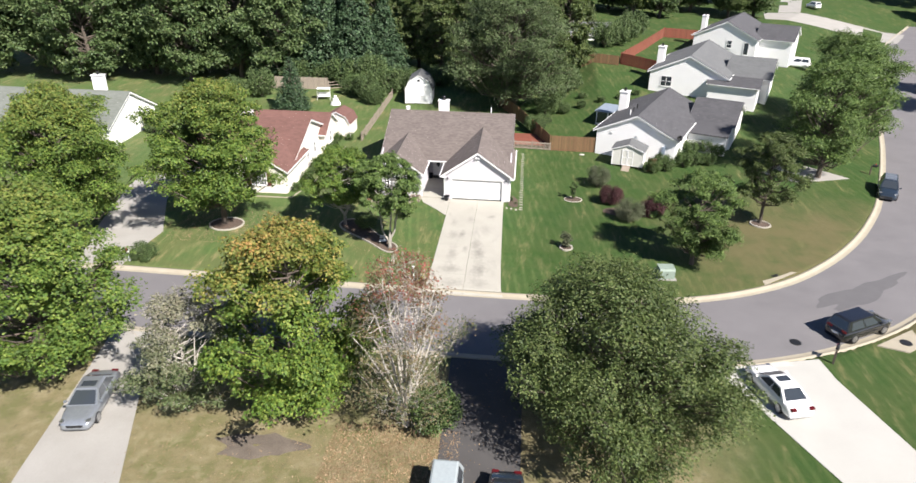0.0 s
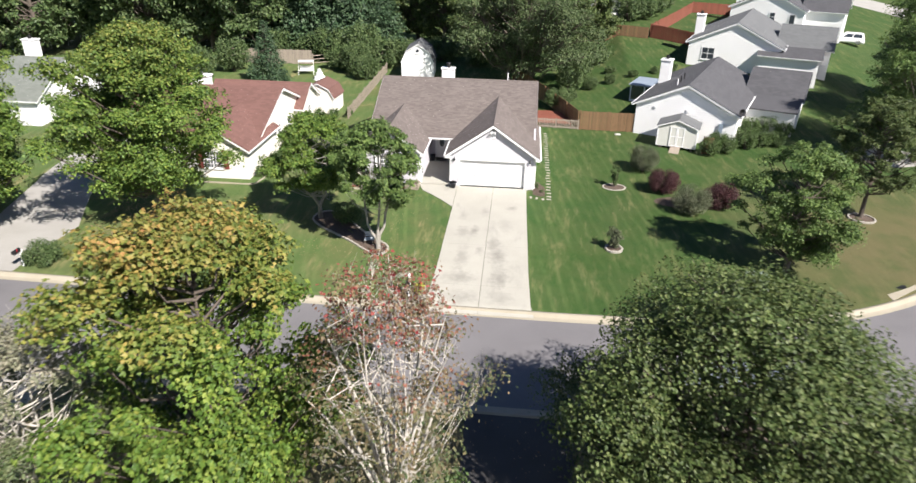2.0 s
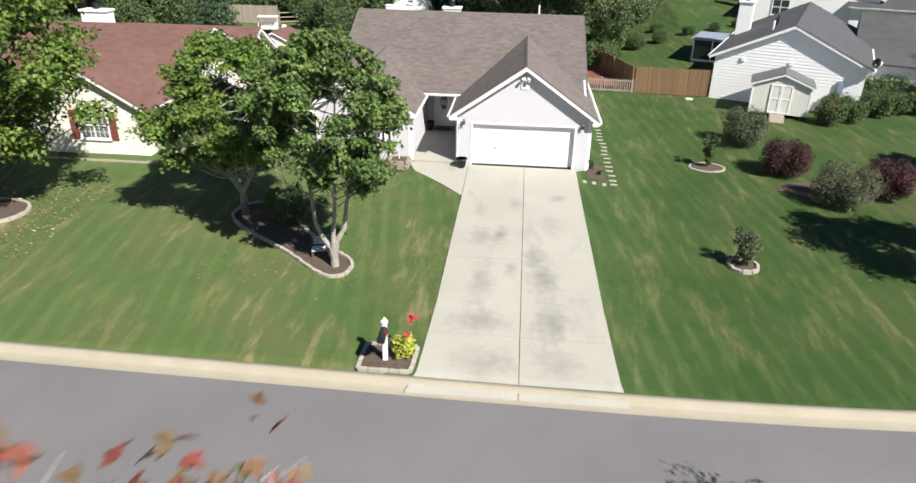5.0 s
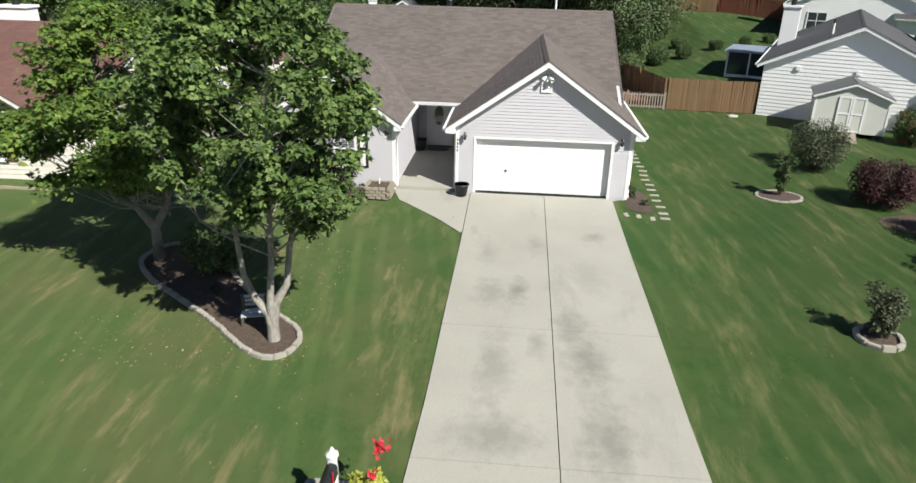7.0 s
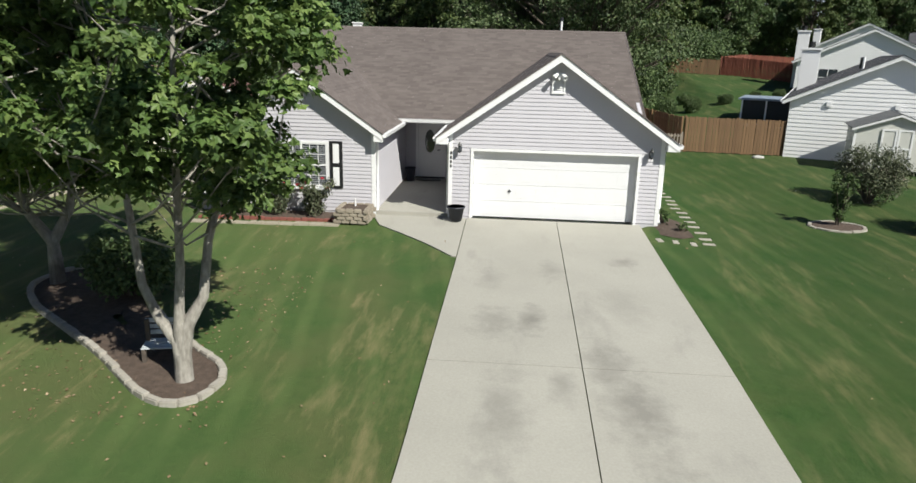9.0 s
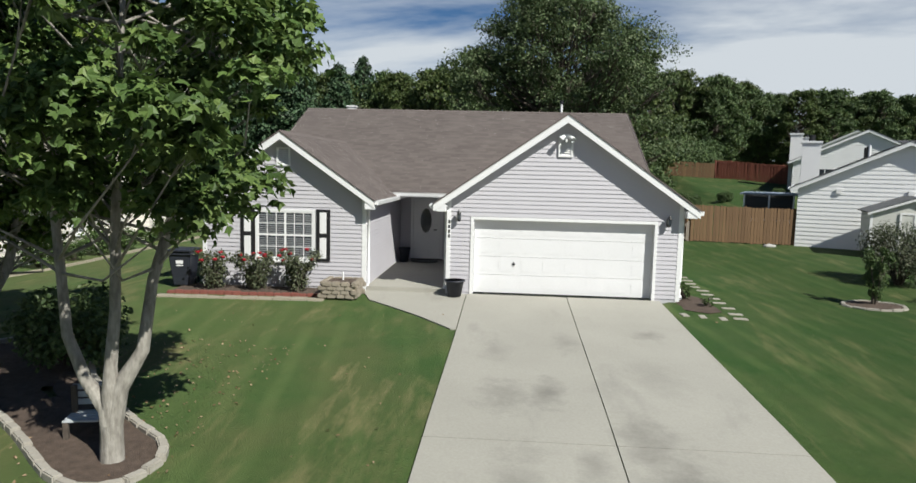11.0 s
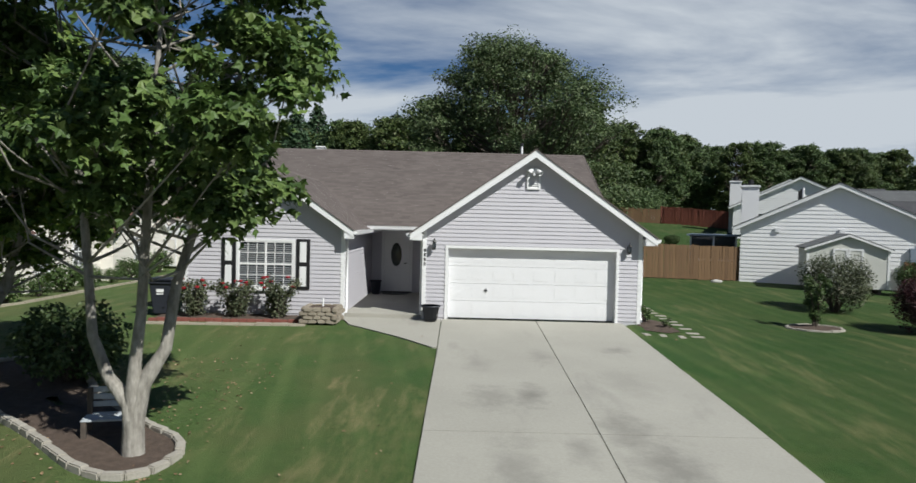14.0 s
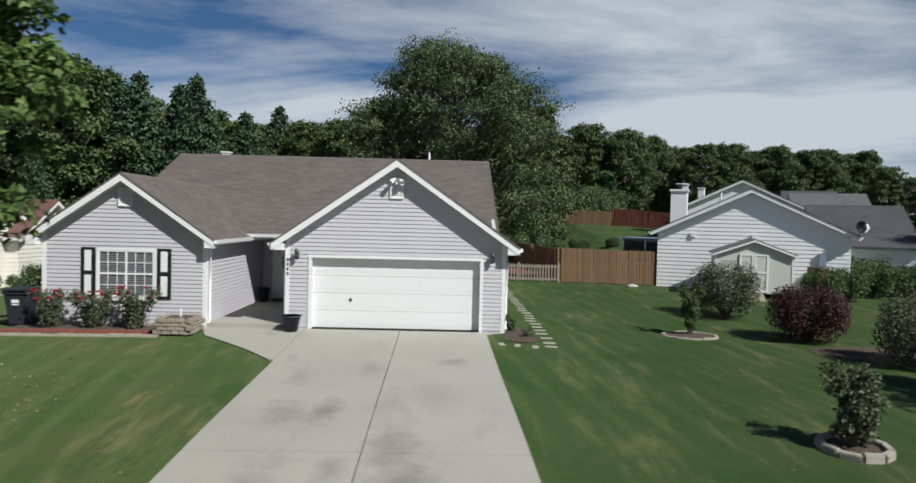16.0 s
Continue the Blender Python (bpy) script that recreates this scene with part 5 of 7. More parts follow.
for nm, lt, rt, mt, lb in (
        ("driveway", [(-34.0, -15.3), (-32.8, -9.2), (-34.8, -1.0), (-35.5, 4)], [(-27.2, -15.3), (-26.7, -9.4), (-29.8, -2.4), (-30.6, 4)], M_CONCRETE_OLD, "worn grey concrete driveway"),
        ("driveway", [(-22.8, -24.1), (-22.0, -28.6), (-20.5, -37.1), (-18.5, -46)], [(-18.9, -24.1), (-18.3, -28.6), (-15.1, -37.2), (-12.0, -46)], M_CONCRETE_OLD, "worn concrete driveway strewn with leaves"),
        ("driveway", [(16.7, -23.9), (17.3, -24.6), (21.1, -33.0), (25.5, -42)], [(24.0, -22.0), (24.3, -24.2), (26.1, -30.3), (30.5, -39)], M_CONCRETE_NEW, "bright new concrete driveway"),
        ("side_street", [(60, 114.5), (72, 113.5), (90, 111.0)], [(63, 126), (75, 128.5), (98, 126)], M_CONCRETE_OLD, "pale side street beyond the houses"),
        ("driveway", [(67, 127.5), (84, 178)], [(73, 129), (91, 180)], M_CONCRETE_OLD, "far concrete driveway off the side street"),
        ("driveway", [(33.5, 10.5), (30.0, 13.0)], [(40.0, 13.5), (34.5, 17.5)], M_CONCRETE_OLD, "neighbour's concrete driveway"),
        ("driveway", [(0.2, -24.4), (0.5, -35), (0.5, -44)], [(4.8, -24.4), (4.8, -35), (4.8, -44)], M_ASPHALT_SHADE, "driveway under the trees, tree shade put into its dark colour")):
    o = root(nm, pose(0, 0, 0), lb, "driveway", kind="structure")
    paving("slab", (lt, rt), mt, o, 0.03)

# ---- trees ----
STEMS = [
    [(0, 0, 0), (0, 0, 0.4), (-0.04, 0, 0.72), (-0.40, 0.1, 1.08), (-0.62, 0.1, 1.65), (-0.72, 0.15, 2.6), (-0.95, 0.3, 4.3), (-1.3, 0.4, 6.2)],
    [(0, 0, 0), (0, 0, 0.4), (0.0, 0, 0.8), (0.02, 0, 1.3), (0.10, 0, 2.0), (0.20, -0.1, 3.2), (0.30, -0.1, 5.0), (0.4, 0, 7.0)],
    [(0, 0, 0), (0.02, 0, 0.5), (0.10, 0.05, 1.0), (0.40, 0.1, 1.5), (0.50, 0.2, 2.4), (0.75, 0.5, 3.6), (1.1, 0.8, 5.2), (1.3, 0.9, 6.4)]]
t1 = tree("maple_tree", 3, 8.3, 2.5, 3.1, L_MAPLE, M_BARK, "multi-stemmed maple with pale bark in an edged bed", n_clump=82, n_leaf=32000, size=0.125, trunk=0.135, shape=MAPLE, stems=3, paths=STEMS, limb_scale=0.55, fill=0.36)
put(t1, -6.50, -10.25)
t2 = tree("maple_tree", 8, 7.2, 2.9, 2.0, L_LAWNTREE, M_BARK, "bright green maple in the edged lawn bed", n_clump=86, n_leaf=38000, size=0.13, trunk=0.15, shape=MAPLE, stems=2, fork=0.3, limb_scale=0.6, fill=0.42)
put(t2, -11.2, -6.5)
lt = tree("maple_tree", 21, 12.8, 5.5, 2.2, L_LAWNTREE, M_BARK_D, "tall rounded light green maple on the neighbour's lawn", n_clump=130, n_leaf=70000, size=0.19, trunk=0.24)
put(lt, -22.0, -7.2)
ll_tree = copy_thing(lt, pose(-33.2, -11.6, ground(-33, -12), 0, 0, 130) @ Matrix.Scale(0.95, 4))
ll2_tree = copy_thing(lt, pose(-37.5, -5.5, ground(-37, -5), 0, 0, 220) @ Matrix.Scale(0.9, 4))
lf = tree("maple_tree", 33, 12.4, 5.0, 1.0, L_LAWNTREE, M_BARK_D, "large green maple beside the silver car's drive", n_clump=140, n_leaf=62000, size=0.155, trunk=0.25, shape=MAPLE)
put(lf, -23.6, -29.4)
ta = tree("maple_tree", 44, 11.4, 5.0, 1.2, L_BRIGHT, M_BARK_D, "yellowing maple with orange upper leaves by the street", n_clump=100, n_leaf=60000, size=0.145, trunk=0.2, shape=MAPLE)
put(ta, -7.9, -30.4)
rng_v = random.Random(9)
VASE = []
for k in range(16):
    a, out, high = k * 2.4 + rng_v.uniform(-0.3, 0.3), rng_v.uniform(0.35, 1.0) * 3.1, rng_v.uniform(6.5, 10.2)
    high *= 1.15 - 0.11 * out
    VASE.append([(out * u ** 1.15 * math.cos(a + 0.3 * u) + rng_v.uniform(-0.12, 0.12) * u, out * u ** 1.15 * math.sin(a + 0.3 * u) + rng_v.uniform(-0.12, 0.12) * u, high * u ** (0.95 - 0.05 * out)) for u in (0, 0.06, 0.14, 0.3, 0.45, 0.6, 0.8, 1.0)])
bare = tree("red_maple_tree", 55, 11.2, 3.4, 0.8, L_RED, M_BARK_P, "half-bare tree with pale branches and red leaves", n_clump=120, n_leaf=11500, size=0.10, trunk=0.125, stems=16, paths=VASE, limb_scale=0.5, shape=MAPLE, twigs=6)
put(bare, -1.6, -31.4)
grey = tree("grey_tree", 66, 7.6, 3.1, 0.5, L_GREYTREE, M_BARK_P, "sparse grey-green tree with dry twigs", n_clump=90, n_leaf=19000, size=0.12, trunk=0.10, stems=5, fork=0.2, twigs=6)
put(grey, -14.3, -31.2)
dark = tree("oak_tree", 77, 10.2, 6.3, 0.6, L_DARK, M_BARK_D, "broad dark green oak beside the street", n_clump=150, n_leaf=130000, size=0.125, trunk=0.26, top=0.7)
put(dark, 9.4, -31.2)
r1 = tree("maple_tree", 88, 8.2, 3.1, 1.0, L_MAPLE, M_BARK_D, "green maple on the lawn by the utility box", n_clump=80, n_leaf=40000, size=0.135, trunk=0.16)
put(r1, 18.3, -9.8)
r2 = tree("maple_tree", 99, 8.6, 2.9, 2.2, L_DARK, M_BARK_D, "dark green tree with a thin trunk in a stone ring", n_clump=80, n_leaf=36000, size=0.13, trunk=0.14)
put(r2, 26.2, -1.0)
r3 = tree("maple_tree", 101, 12.6, 5.6, 2.0, L_MAPLE, M_BARK_D, "tall green tree beside the street bend", n_clump=120, n_leaf=52000, size=0.18, trunk=0.24)
put(r3, 36.3, 12.8)
copy_thing(r3, pose(42.5, 24, ground(42.5, 24), 0, 0, 200))
copy_thing(r3, pose(46, 33, ground(45, 30), 0, 0, 90))
big = tree("oak_tree", 111, 15.9, 8.5, 2.0, L_BIG, M_BARK_D, "very large oak behind the grey house", n_clump=210, n_leaf=110000, size=0.19, trunk=0.4, top=0.95)
put(big, 1.9, 33.0)

wa = tree("woodland_tree", 121, 16, 5.8, 1.0, L_WOODS, M_BARK_D, "dense green woodland tree", n_clump=120, n_leaf=26000, size=0.36, trunk=0.3)
wb = tree("woodland_tree", 131, 16, 5.2, 1.2, L_DARK, M_BARK_D, "dark green woodland tree", n_clump=110, n_leaf=24000, size=0.36, trunk=0.3)
wc = tree("conifer_tree", 141, 16, 4.4, 0.8, L_CONIFER, M_BARK_D, "tall dark conifer at the wood's edge", n_clump=190, n_leaf=26000, size=0.40, trunk=0.3, conifer=True, squash=0.5)
rng = random.Random(5)
rows_a, rows_b, rows_c = [], [], []
# conifers and tall trees at the back of the neighbour's yard
rows_c += [(-28.3, 47.5, 1.0), (-22.6, 47.0, 0.99), (-25.5, 50.5, 0.97), (-18.6, 49.5, 0.80), (-31.8, 50.0, 0.98), (-35.5, 47.0, 0.9), (-12.5, 90, 1.15), (-24.5, 88, 1.2)]
rows_a += [(-34.0, 44.5, 1.10), (-41.0, 46.0, 1.28), (-48, 43, 1.2), (-55, 46, 1.25), (-63, 41, 1.2), (-71, 44, 1.3), (-80, 40, 1.2), (-90, 42, 1.2)]
rows_b += [(-44, 56, 1.3), (-52, 58, 1.3), (-60, 55, 1.3), (-69, 57, 1.35), (-79, 55, 1.3), (-38, 60, 1.2), (-30, 58, 0.9), (-22, 60, 0.85)]
# behind the house
rows_b += [(-9.5, 52, 0.80), (-4.8, 49, 0.90), (-14.0, 57, 0.82), (0.5, 53, 0.9), (6.5, 47, 0.85), (10.5, 52, 0.9)]
rows_a += [(-19, 82, 1.05), (-28, 92, 1.1), (-8, 86, 1.1), (2, 84, 1.1), (-36, 90, 1.2), (-46, 88, 1.3)]
# the far wood on the street's side
for i in range(24):
    back = 80 if 9 < i < 20 else 0
    (rows_a if i % 2 else rows_b).append((6 + i * 5.6 + back * 0.5 + rng.uniform(-2, 2), 104 + i * 1.7 + back + rng.uniform(-5, 8), rng.uniform(1.5, 1.75) if back else rng.uniform(1.02, 1.26)))
for i in range(16):
    back = 65 if 6 < i < 13 else 0
    (rows_b if i % 2 else rows_a).append((2 + i * 9 + back * 0.5 + rng.uniform(-3, 3), 132 + back + i * 1.5 + rng.uniform(-5, 12), rng.uniform(1.5, 1.75) if back else rng.uniform(1.1, 1.3)))
for i in range(7):
    rows_b.append((74 + i * 6 + rng.uniform(-2, 2), 40 + i * 9 + rng.uniform(-5, 5), rng.uniform(0.85, 1.15)))
plant_row(wa, rows_a)
plant_row(wb, rows_b)
plant_row(wc, rows_c)

# ---- shrubs ----
put(shrub("crape_myrtle", 5, 1.5, 0.66, L_GREYSHRUB, "small open shrub in a concrete ring", open_crown=True, n_leaf=2600, size=0.08), 8.2, -8.5)
put(shrub("crape_myrtle", 6, 1.9, 0.48, L_SHRUB, "narrow dark shrub in a stone ring", open_crown=True, n_leaf=3000, size=0.07), 9.35, 2.3)
put(shrub("shrub", 7, 2.0, 1.25, L_GREYSHRUB, "loose grey-green shrub on the lawn", n_leaf=10000, size=0.075), 12.0, 6.0)
bu = shrub("burgundy_shrub", 8, 1.62, 1.22, L_BURG, "rounded burgundy shrub on the lawn", n_leaf=17000, size=0.065, group="lawn shrubs")
put(bu, 12.9, 1.8)
copy_thing(bu, pose(16.6, -0.6, ground(16.6, -0.6), 0, 0, 80))
put(shrub("shrub", 9, 1.7, 1.4, L_GREYSHRUB, "rounded dull green shrub on the lawn", n_leaf=13000, size=0.07, group="lawn shrubs"), 14.2, -1.9)


# ---- fences ----
def fence(label, points, mat, height=1.8, plank=0.14, gap=0.012, post=2.4, rails=2, spacing=None, peak=0.0):
    """A board fence along points; every board, rail and post is a part. spacing: pickets set apart."""
    f = root("fence", pose(0, 0, 0), label, "fence")
    rng = random.Random(len(label))
    tpl = {}
    for (xa, ya), (xb, yb) in zip(points[:-1], points[1:]):
        ln = math.hypot(xb - xa, yb - ya)
        a = math.degrees(math.atan2(yb - ya, xb - xa))
        n = max(1, int(ln / post))
        for k in range(n + 1):
            x, y = xa + (xb - xa) * k / n, ya + (yb - ya) * k / n
            p = part("post", box(-0.05, 0.05, 0.02, 0.12, -0.3, height + 0.05, 0.008), mat, f) if "post" not in tpl else new("post", tpl["post"].data)
            tpl.setdefault("post", p)
            p.parent = f
            p.matrix_local = pose(x, y, ground(x, y), 0, 0, a)
        for k in range(n):
            x, y = xa + (xb - xa) * (k + .5) / n, ya + (yb - ya) * (k + .5) / n
            for j in range(rails):
                h = height * (0.16 + 0.68 * j / max(1, rails - 1))
                key = ("rail", j, round(ln / n, 2))
                if key not in tpl:
                    tpl[key] = part("rail", box(-ln / n / 2, ln / n / 2, 0.0, 0.035, h - 0.045, h + 0.045), mat, f)
                    r = tpl[key]
                else:
                    r = new("rail", tpl[key].data)
                    r.parent = f
                r.matrix_local = pose(x, y, ground(x, y), 0, 0, a)
        if plank:
            step = spacing or (plank + gap)
            m = int(ln / step)
            for k in range(m):
                t = (k + .5) / m
                x, y = xa + (xb - xa) * t, ya + (yb - ya) * t
                if "board" not in tpl:
                    w = plank / 2
                    tpl["board"] = part("board", prism([(-w, 0.03), (w, 0.03), (w, height - peak - 0.03), (w - 0.03, height - peak), (0, height), (-w + 0.03, height - peak), (-w, height - peak - 0.03)], "y", -0.02, 0.0), mat, f)
                    b = tpl["board"]
                else:
                    b = new("board", tpl["board"].data)
                    b.parent = f
                b.matrix_local = pose(x, y, ground(x, y) + rng.uniform(-0.02, 0.02), rng.uniform(-0.8, 0.8), rng.uniform(-0.5, 0.5), a)
    return f


fence("brown weathered wooden privacy fence between the houses", [(7.5, 16.1), (12.75, 16.35)], M_WOOD)
fence("low unpainted picket fence beside the house", [(3.2, 16.4), (7.4, 16.1)], M_WOOD_G, 0.95, 0.07, 0.0, 2.1, 2, 0.15, 0.03)
fence("dark brown wooden fence along the back yard", [(7.4, 16.2), (4.4, 25.0), (0.8, 34.0)], M_WOOD, 1.75)
fence("grey weathered picket fence beside the back yard", [(-15.0, 17.2), (-14.9, 37.0)], M_WOOD_G, 1.15, 0.09, 0.0, 2.4, 2, 0.20, 0.03)
fence("grey wooden board fence at the wood's edge", [(-36.0, 40.0), (-25.5, 40.3)], M_WOOD_G, 1.8)
fence("split rail fence climbing to the wood", [(-25.3, 40.3), (-16.0, 46.0)], M_WOOD_G, 1.3, 0, 0, 2.6, 3)
fence("red-stained wooden fence round a back yard", [(19.4, 53.5), (27.0, 48.4)], M_WOOD_R)
fence("red-stained wooden fence up the slope", [(19.4, 53.8), (25.85, 68.5), (30.7, 80.8), (38.9, 80.0)], M_WOOD_R, 1.8, 0.28)
fence("pinkish brown wooden fence by the lawn", [(10.9, 54.7), (18.9, 52.6)], M_WOOD, 1.5, 0.28)


fence("short brown wooden screen beside the shed", [(17.75, 10.9), (18.45, 10.6)], M_WOOD, 1.5, 0.14, 0.012, 0.7)


# ---- sheds ----
def shed(label, x, y, yaw, w, d, h, roof_pts, wall_mat, roof_mat, lift=0.15, window_at=None):
    """A garden shed: walls, a pitched or gambrel roof given as half outline (x from the middle, z), double doors with cross battens."""
    s = root("shed", pose(x, y, ground(x, y), 0, 0, yaw), label, "shed")
    half = roof_pts
    outline = [(-w / 2, lift), (w / 2, lift)] + [(p[0] * 0.985, p[1] - 0.04) for p in half] + [(-p[0] * 0.985, p[1] - 0.04) for p in half[::-1] if p[0] > 0.01]
    part("wall", prism(outline, "y", 0, d), wall_mat, s)
    seq = [(-p[0], p[1]) for p in half if p[0] > 0.01] + [p for p in half[::-1]]
    seq = sorted(set(seq))
    for a, b in zip(seq[:-1], seq[1:]):
        ex = 0.12
        u = Vector((b[0] - a[0], 0, b[1] - a[1]))
        n = Vector((-u.z, 0, u.x)).normalized() * 0.05
        bm = bmesh.new()
        o = u.normalized() * (ex if a == seq[0] or b == seq[-1] else 0.0)
        a2 = Vector((a[0], 0, a[1])) - (o if a == seq[0] else o * 0)
        b2 = Vector((b[0], 0, b[1])) + (o if b == seq[-1] else o * 0)
        add_prism(bm, [(a2.x, a2.z), (b2.x, b2.z), (b2.x + n.x, b2.z + n.z), (a2.x + n.x, a2.z + n.z)], "y", -0.14, d + 0.14)
        part("roof_slope", bm, roof_mat, s)
        bm = bmesh.new()
        add_prism(bm, [(a2.x, a2.z - 0.09), (b2.x, b2.z - 0.09), (b2.x, b2.z), (a2.x, a2.z)], "y", -0.165, -0.14)
        part("rake_board", bm, M_TRIM, s)
    for k in (-1, 1):
        x0, x1 = (-0.62, -0.01) if k < 0 else (0.01, 0.62)
        dr = part("door", box(x0, x1, -0.035, -0.004, lift + 0.06, h - 0.04, 0.005), wall_mat, s)
        bm = box(x0, x1, -0.055, -0.036, lift + 0.06, lift + 0.14)
        for z in ((lift + h) / 2, h - 0.12):
            add_box(bm, x0, x1, -0.055, -0.036, z, z + 0.08)
        add_box(bm, x0, x0 + 0.08, -0.058, -0.037, lift + 0.06, h - 0.04)
        add_box(bm, x1 - 0.08, x1, -0.058, -0.037, lift + 0.06, h - 0.04)
        part("batten", bm, M_TRIM, s)
    for k in (-1, 1):
        part("corner_board", box(k * w / 2 - 0.05, k * w / 2 + 0.05, -0.02, 0.05, lift, h - 0.05), M_TRIM, s)
    for k in (-0.8, 0.8):
        part("skid", box(k * w / 2 - 0.08, k * w / 2 + 0.08, 0.05, d - 0.05, -0.25, lift + 0.01), M_BARK_D, s)
    if window_at:
        window(s, "x", -0.01, -1, -0.32, 0.32, window_at, window_at + 0.55, cols=1, rows=1, grille=(3, 2), blinds=False)
    return s


M_SHED = material("pale shed panel", (0.60, 0.60, 0.56), 0.7, dark=(0.50, 0.50, 0.46), scale=1.2, fine=25, amount=0.8)
garden_shed = shed("pale panelled garden shed with grey shingle roof", 15.6, 11.65, -17, 3.3, 2.3, 2.05, [(1.70, 2.02), (0, 2.66)], M_SHED, M_SHINGLE_L, 0.22)
part("ramp", prism([(-1.15, -0.02), (-0.02, 0.26), (-0.02, 0.20), (-1.15, -0.08)], "x", -0.42, 0.42), M_WOOD_G, garden_shed)
shed("white gambrel barn shed with grey shingle roof", -10.5, 33.0, 3, 3.7, 4.2, 2.0, [(1.9, 2.05), (1.35, 3.25), (0, 4.05)], M_SIDING_W, M_SHINGLE_L, 0.1, 3.0)
shed("cream gambrel shed with red-brown roof", -18.5, 18.9, -4, 3.2, 3.0, 1.75, [(1.65, 1.75), (1.2, 2.55), (0, 3.1)], M_SIDING_C, M_SHINGLE_R, 0.1)
# the screened porch behind the next house
porch = root("screen_porch", n1.matrix_world @ pose(-3.2, 10.0, 0), "screened back porch with blue-grey metal roof", "porch")
M_METALROOF = material("blue-grey metal roof", (0.30, 0.36, 0.44), 0.5, metal=0.2, scale=2)
part("roof", box(-0.2, 3.2, -0.2, 4.2, 2.25, 2.36, 0.02), M_METALROOF, porch)
part("floor", box(0, 3.0, 0, 4.0, -0.3, 0.05), M_CONCRETE_OLD, porch)
for x, y in ((0.05, 0.05), (0.05, 2.0), (0.05, 3.95), (1.5, 0.05), (2.9, 0.05)):
    part("post", box(x - 0.05, x + 0.05, y - 0.05, y + 0.05, 0.05, 2.25), M_TRIM, porch)
part("half_wall", add_box(box(0.08, 2.95, 0.0, 0.06, 0.05, 0.75), 0.0, 0.06, 0.06, 3.95, 0.05, 0.75), M_SIDING_W, porch)
part("screen", add_box(box(0.08, 2.95, 0.02, 0.04, 0.75, 2.25), 0.02, 0.04, 0.06, 3.95, 0.75, 2.25), M_GLASS, porch)
# small fittings on the next house
dish = new("satellite_dish")
dish.parent = n1
v, f = tube_np([(9.25, -0.25, 2.95), (9.28, -0.42, 3.05), (9.29, -0.44, 3.06)], [0.05, 0.30, 0.315], 16)
mesh_np("reflector", v, f, M_DARKMETAL, dish, True)
tube("arm", [(9.2, 0.0, 2.7), (9.25, -0.2, 2.9)], 0.025, M_DARKMETAL, dish)
meter = new("meter_box")
meter.parent = n1
part("cabinet", box(7.5, 7.85, -0.16, -0.022, 0.9, 1.75, 0.02), M_METALROOF, meter)
part("conduit", box(7.64, 7.70, -0.09, -0.022, 0.0, 0.9), M_METALROOF, meter)
for x in (1.6, 4.5):
    fl = new("flood_light")
    fl.parent = n1
    part("fixture", box(x, x + 0.25, -0.10, -0.022, 2.35, 2.6, 0.02), M_TRIM, fl)
ac = new("attic_fan")
ac.parent = n1
for k, y in enumerate((2.2, 3.6, 5.2)):
    tube("vent_pipe", [(3.0, y, 3.9), (3.0, y, 4.75)], 0.06, M_DARKMETAL if k else M_TRIM, ac)


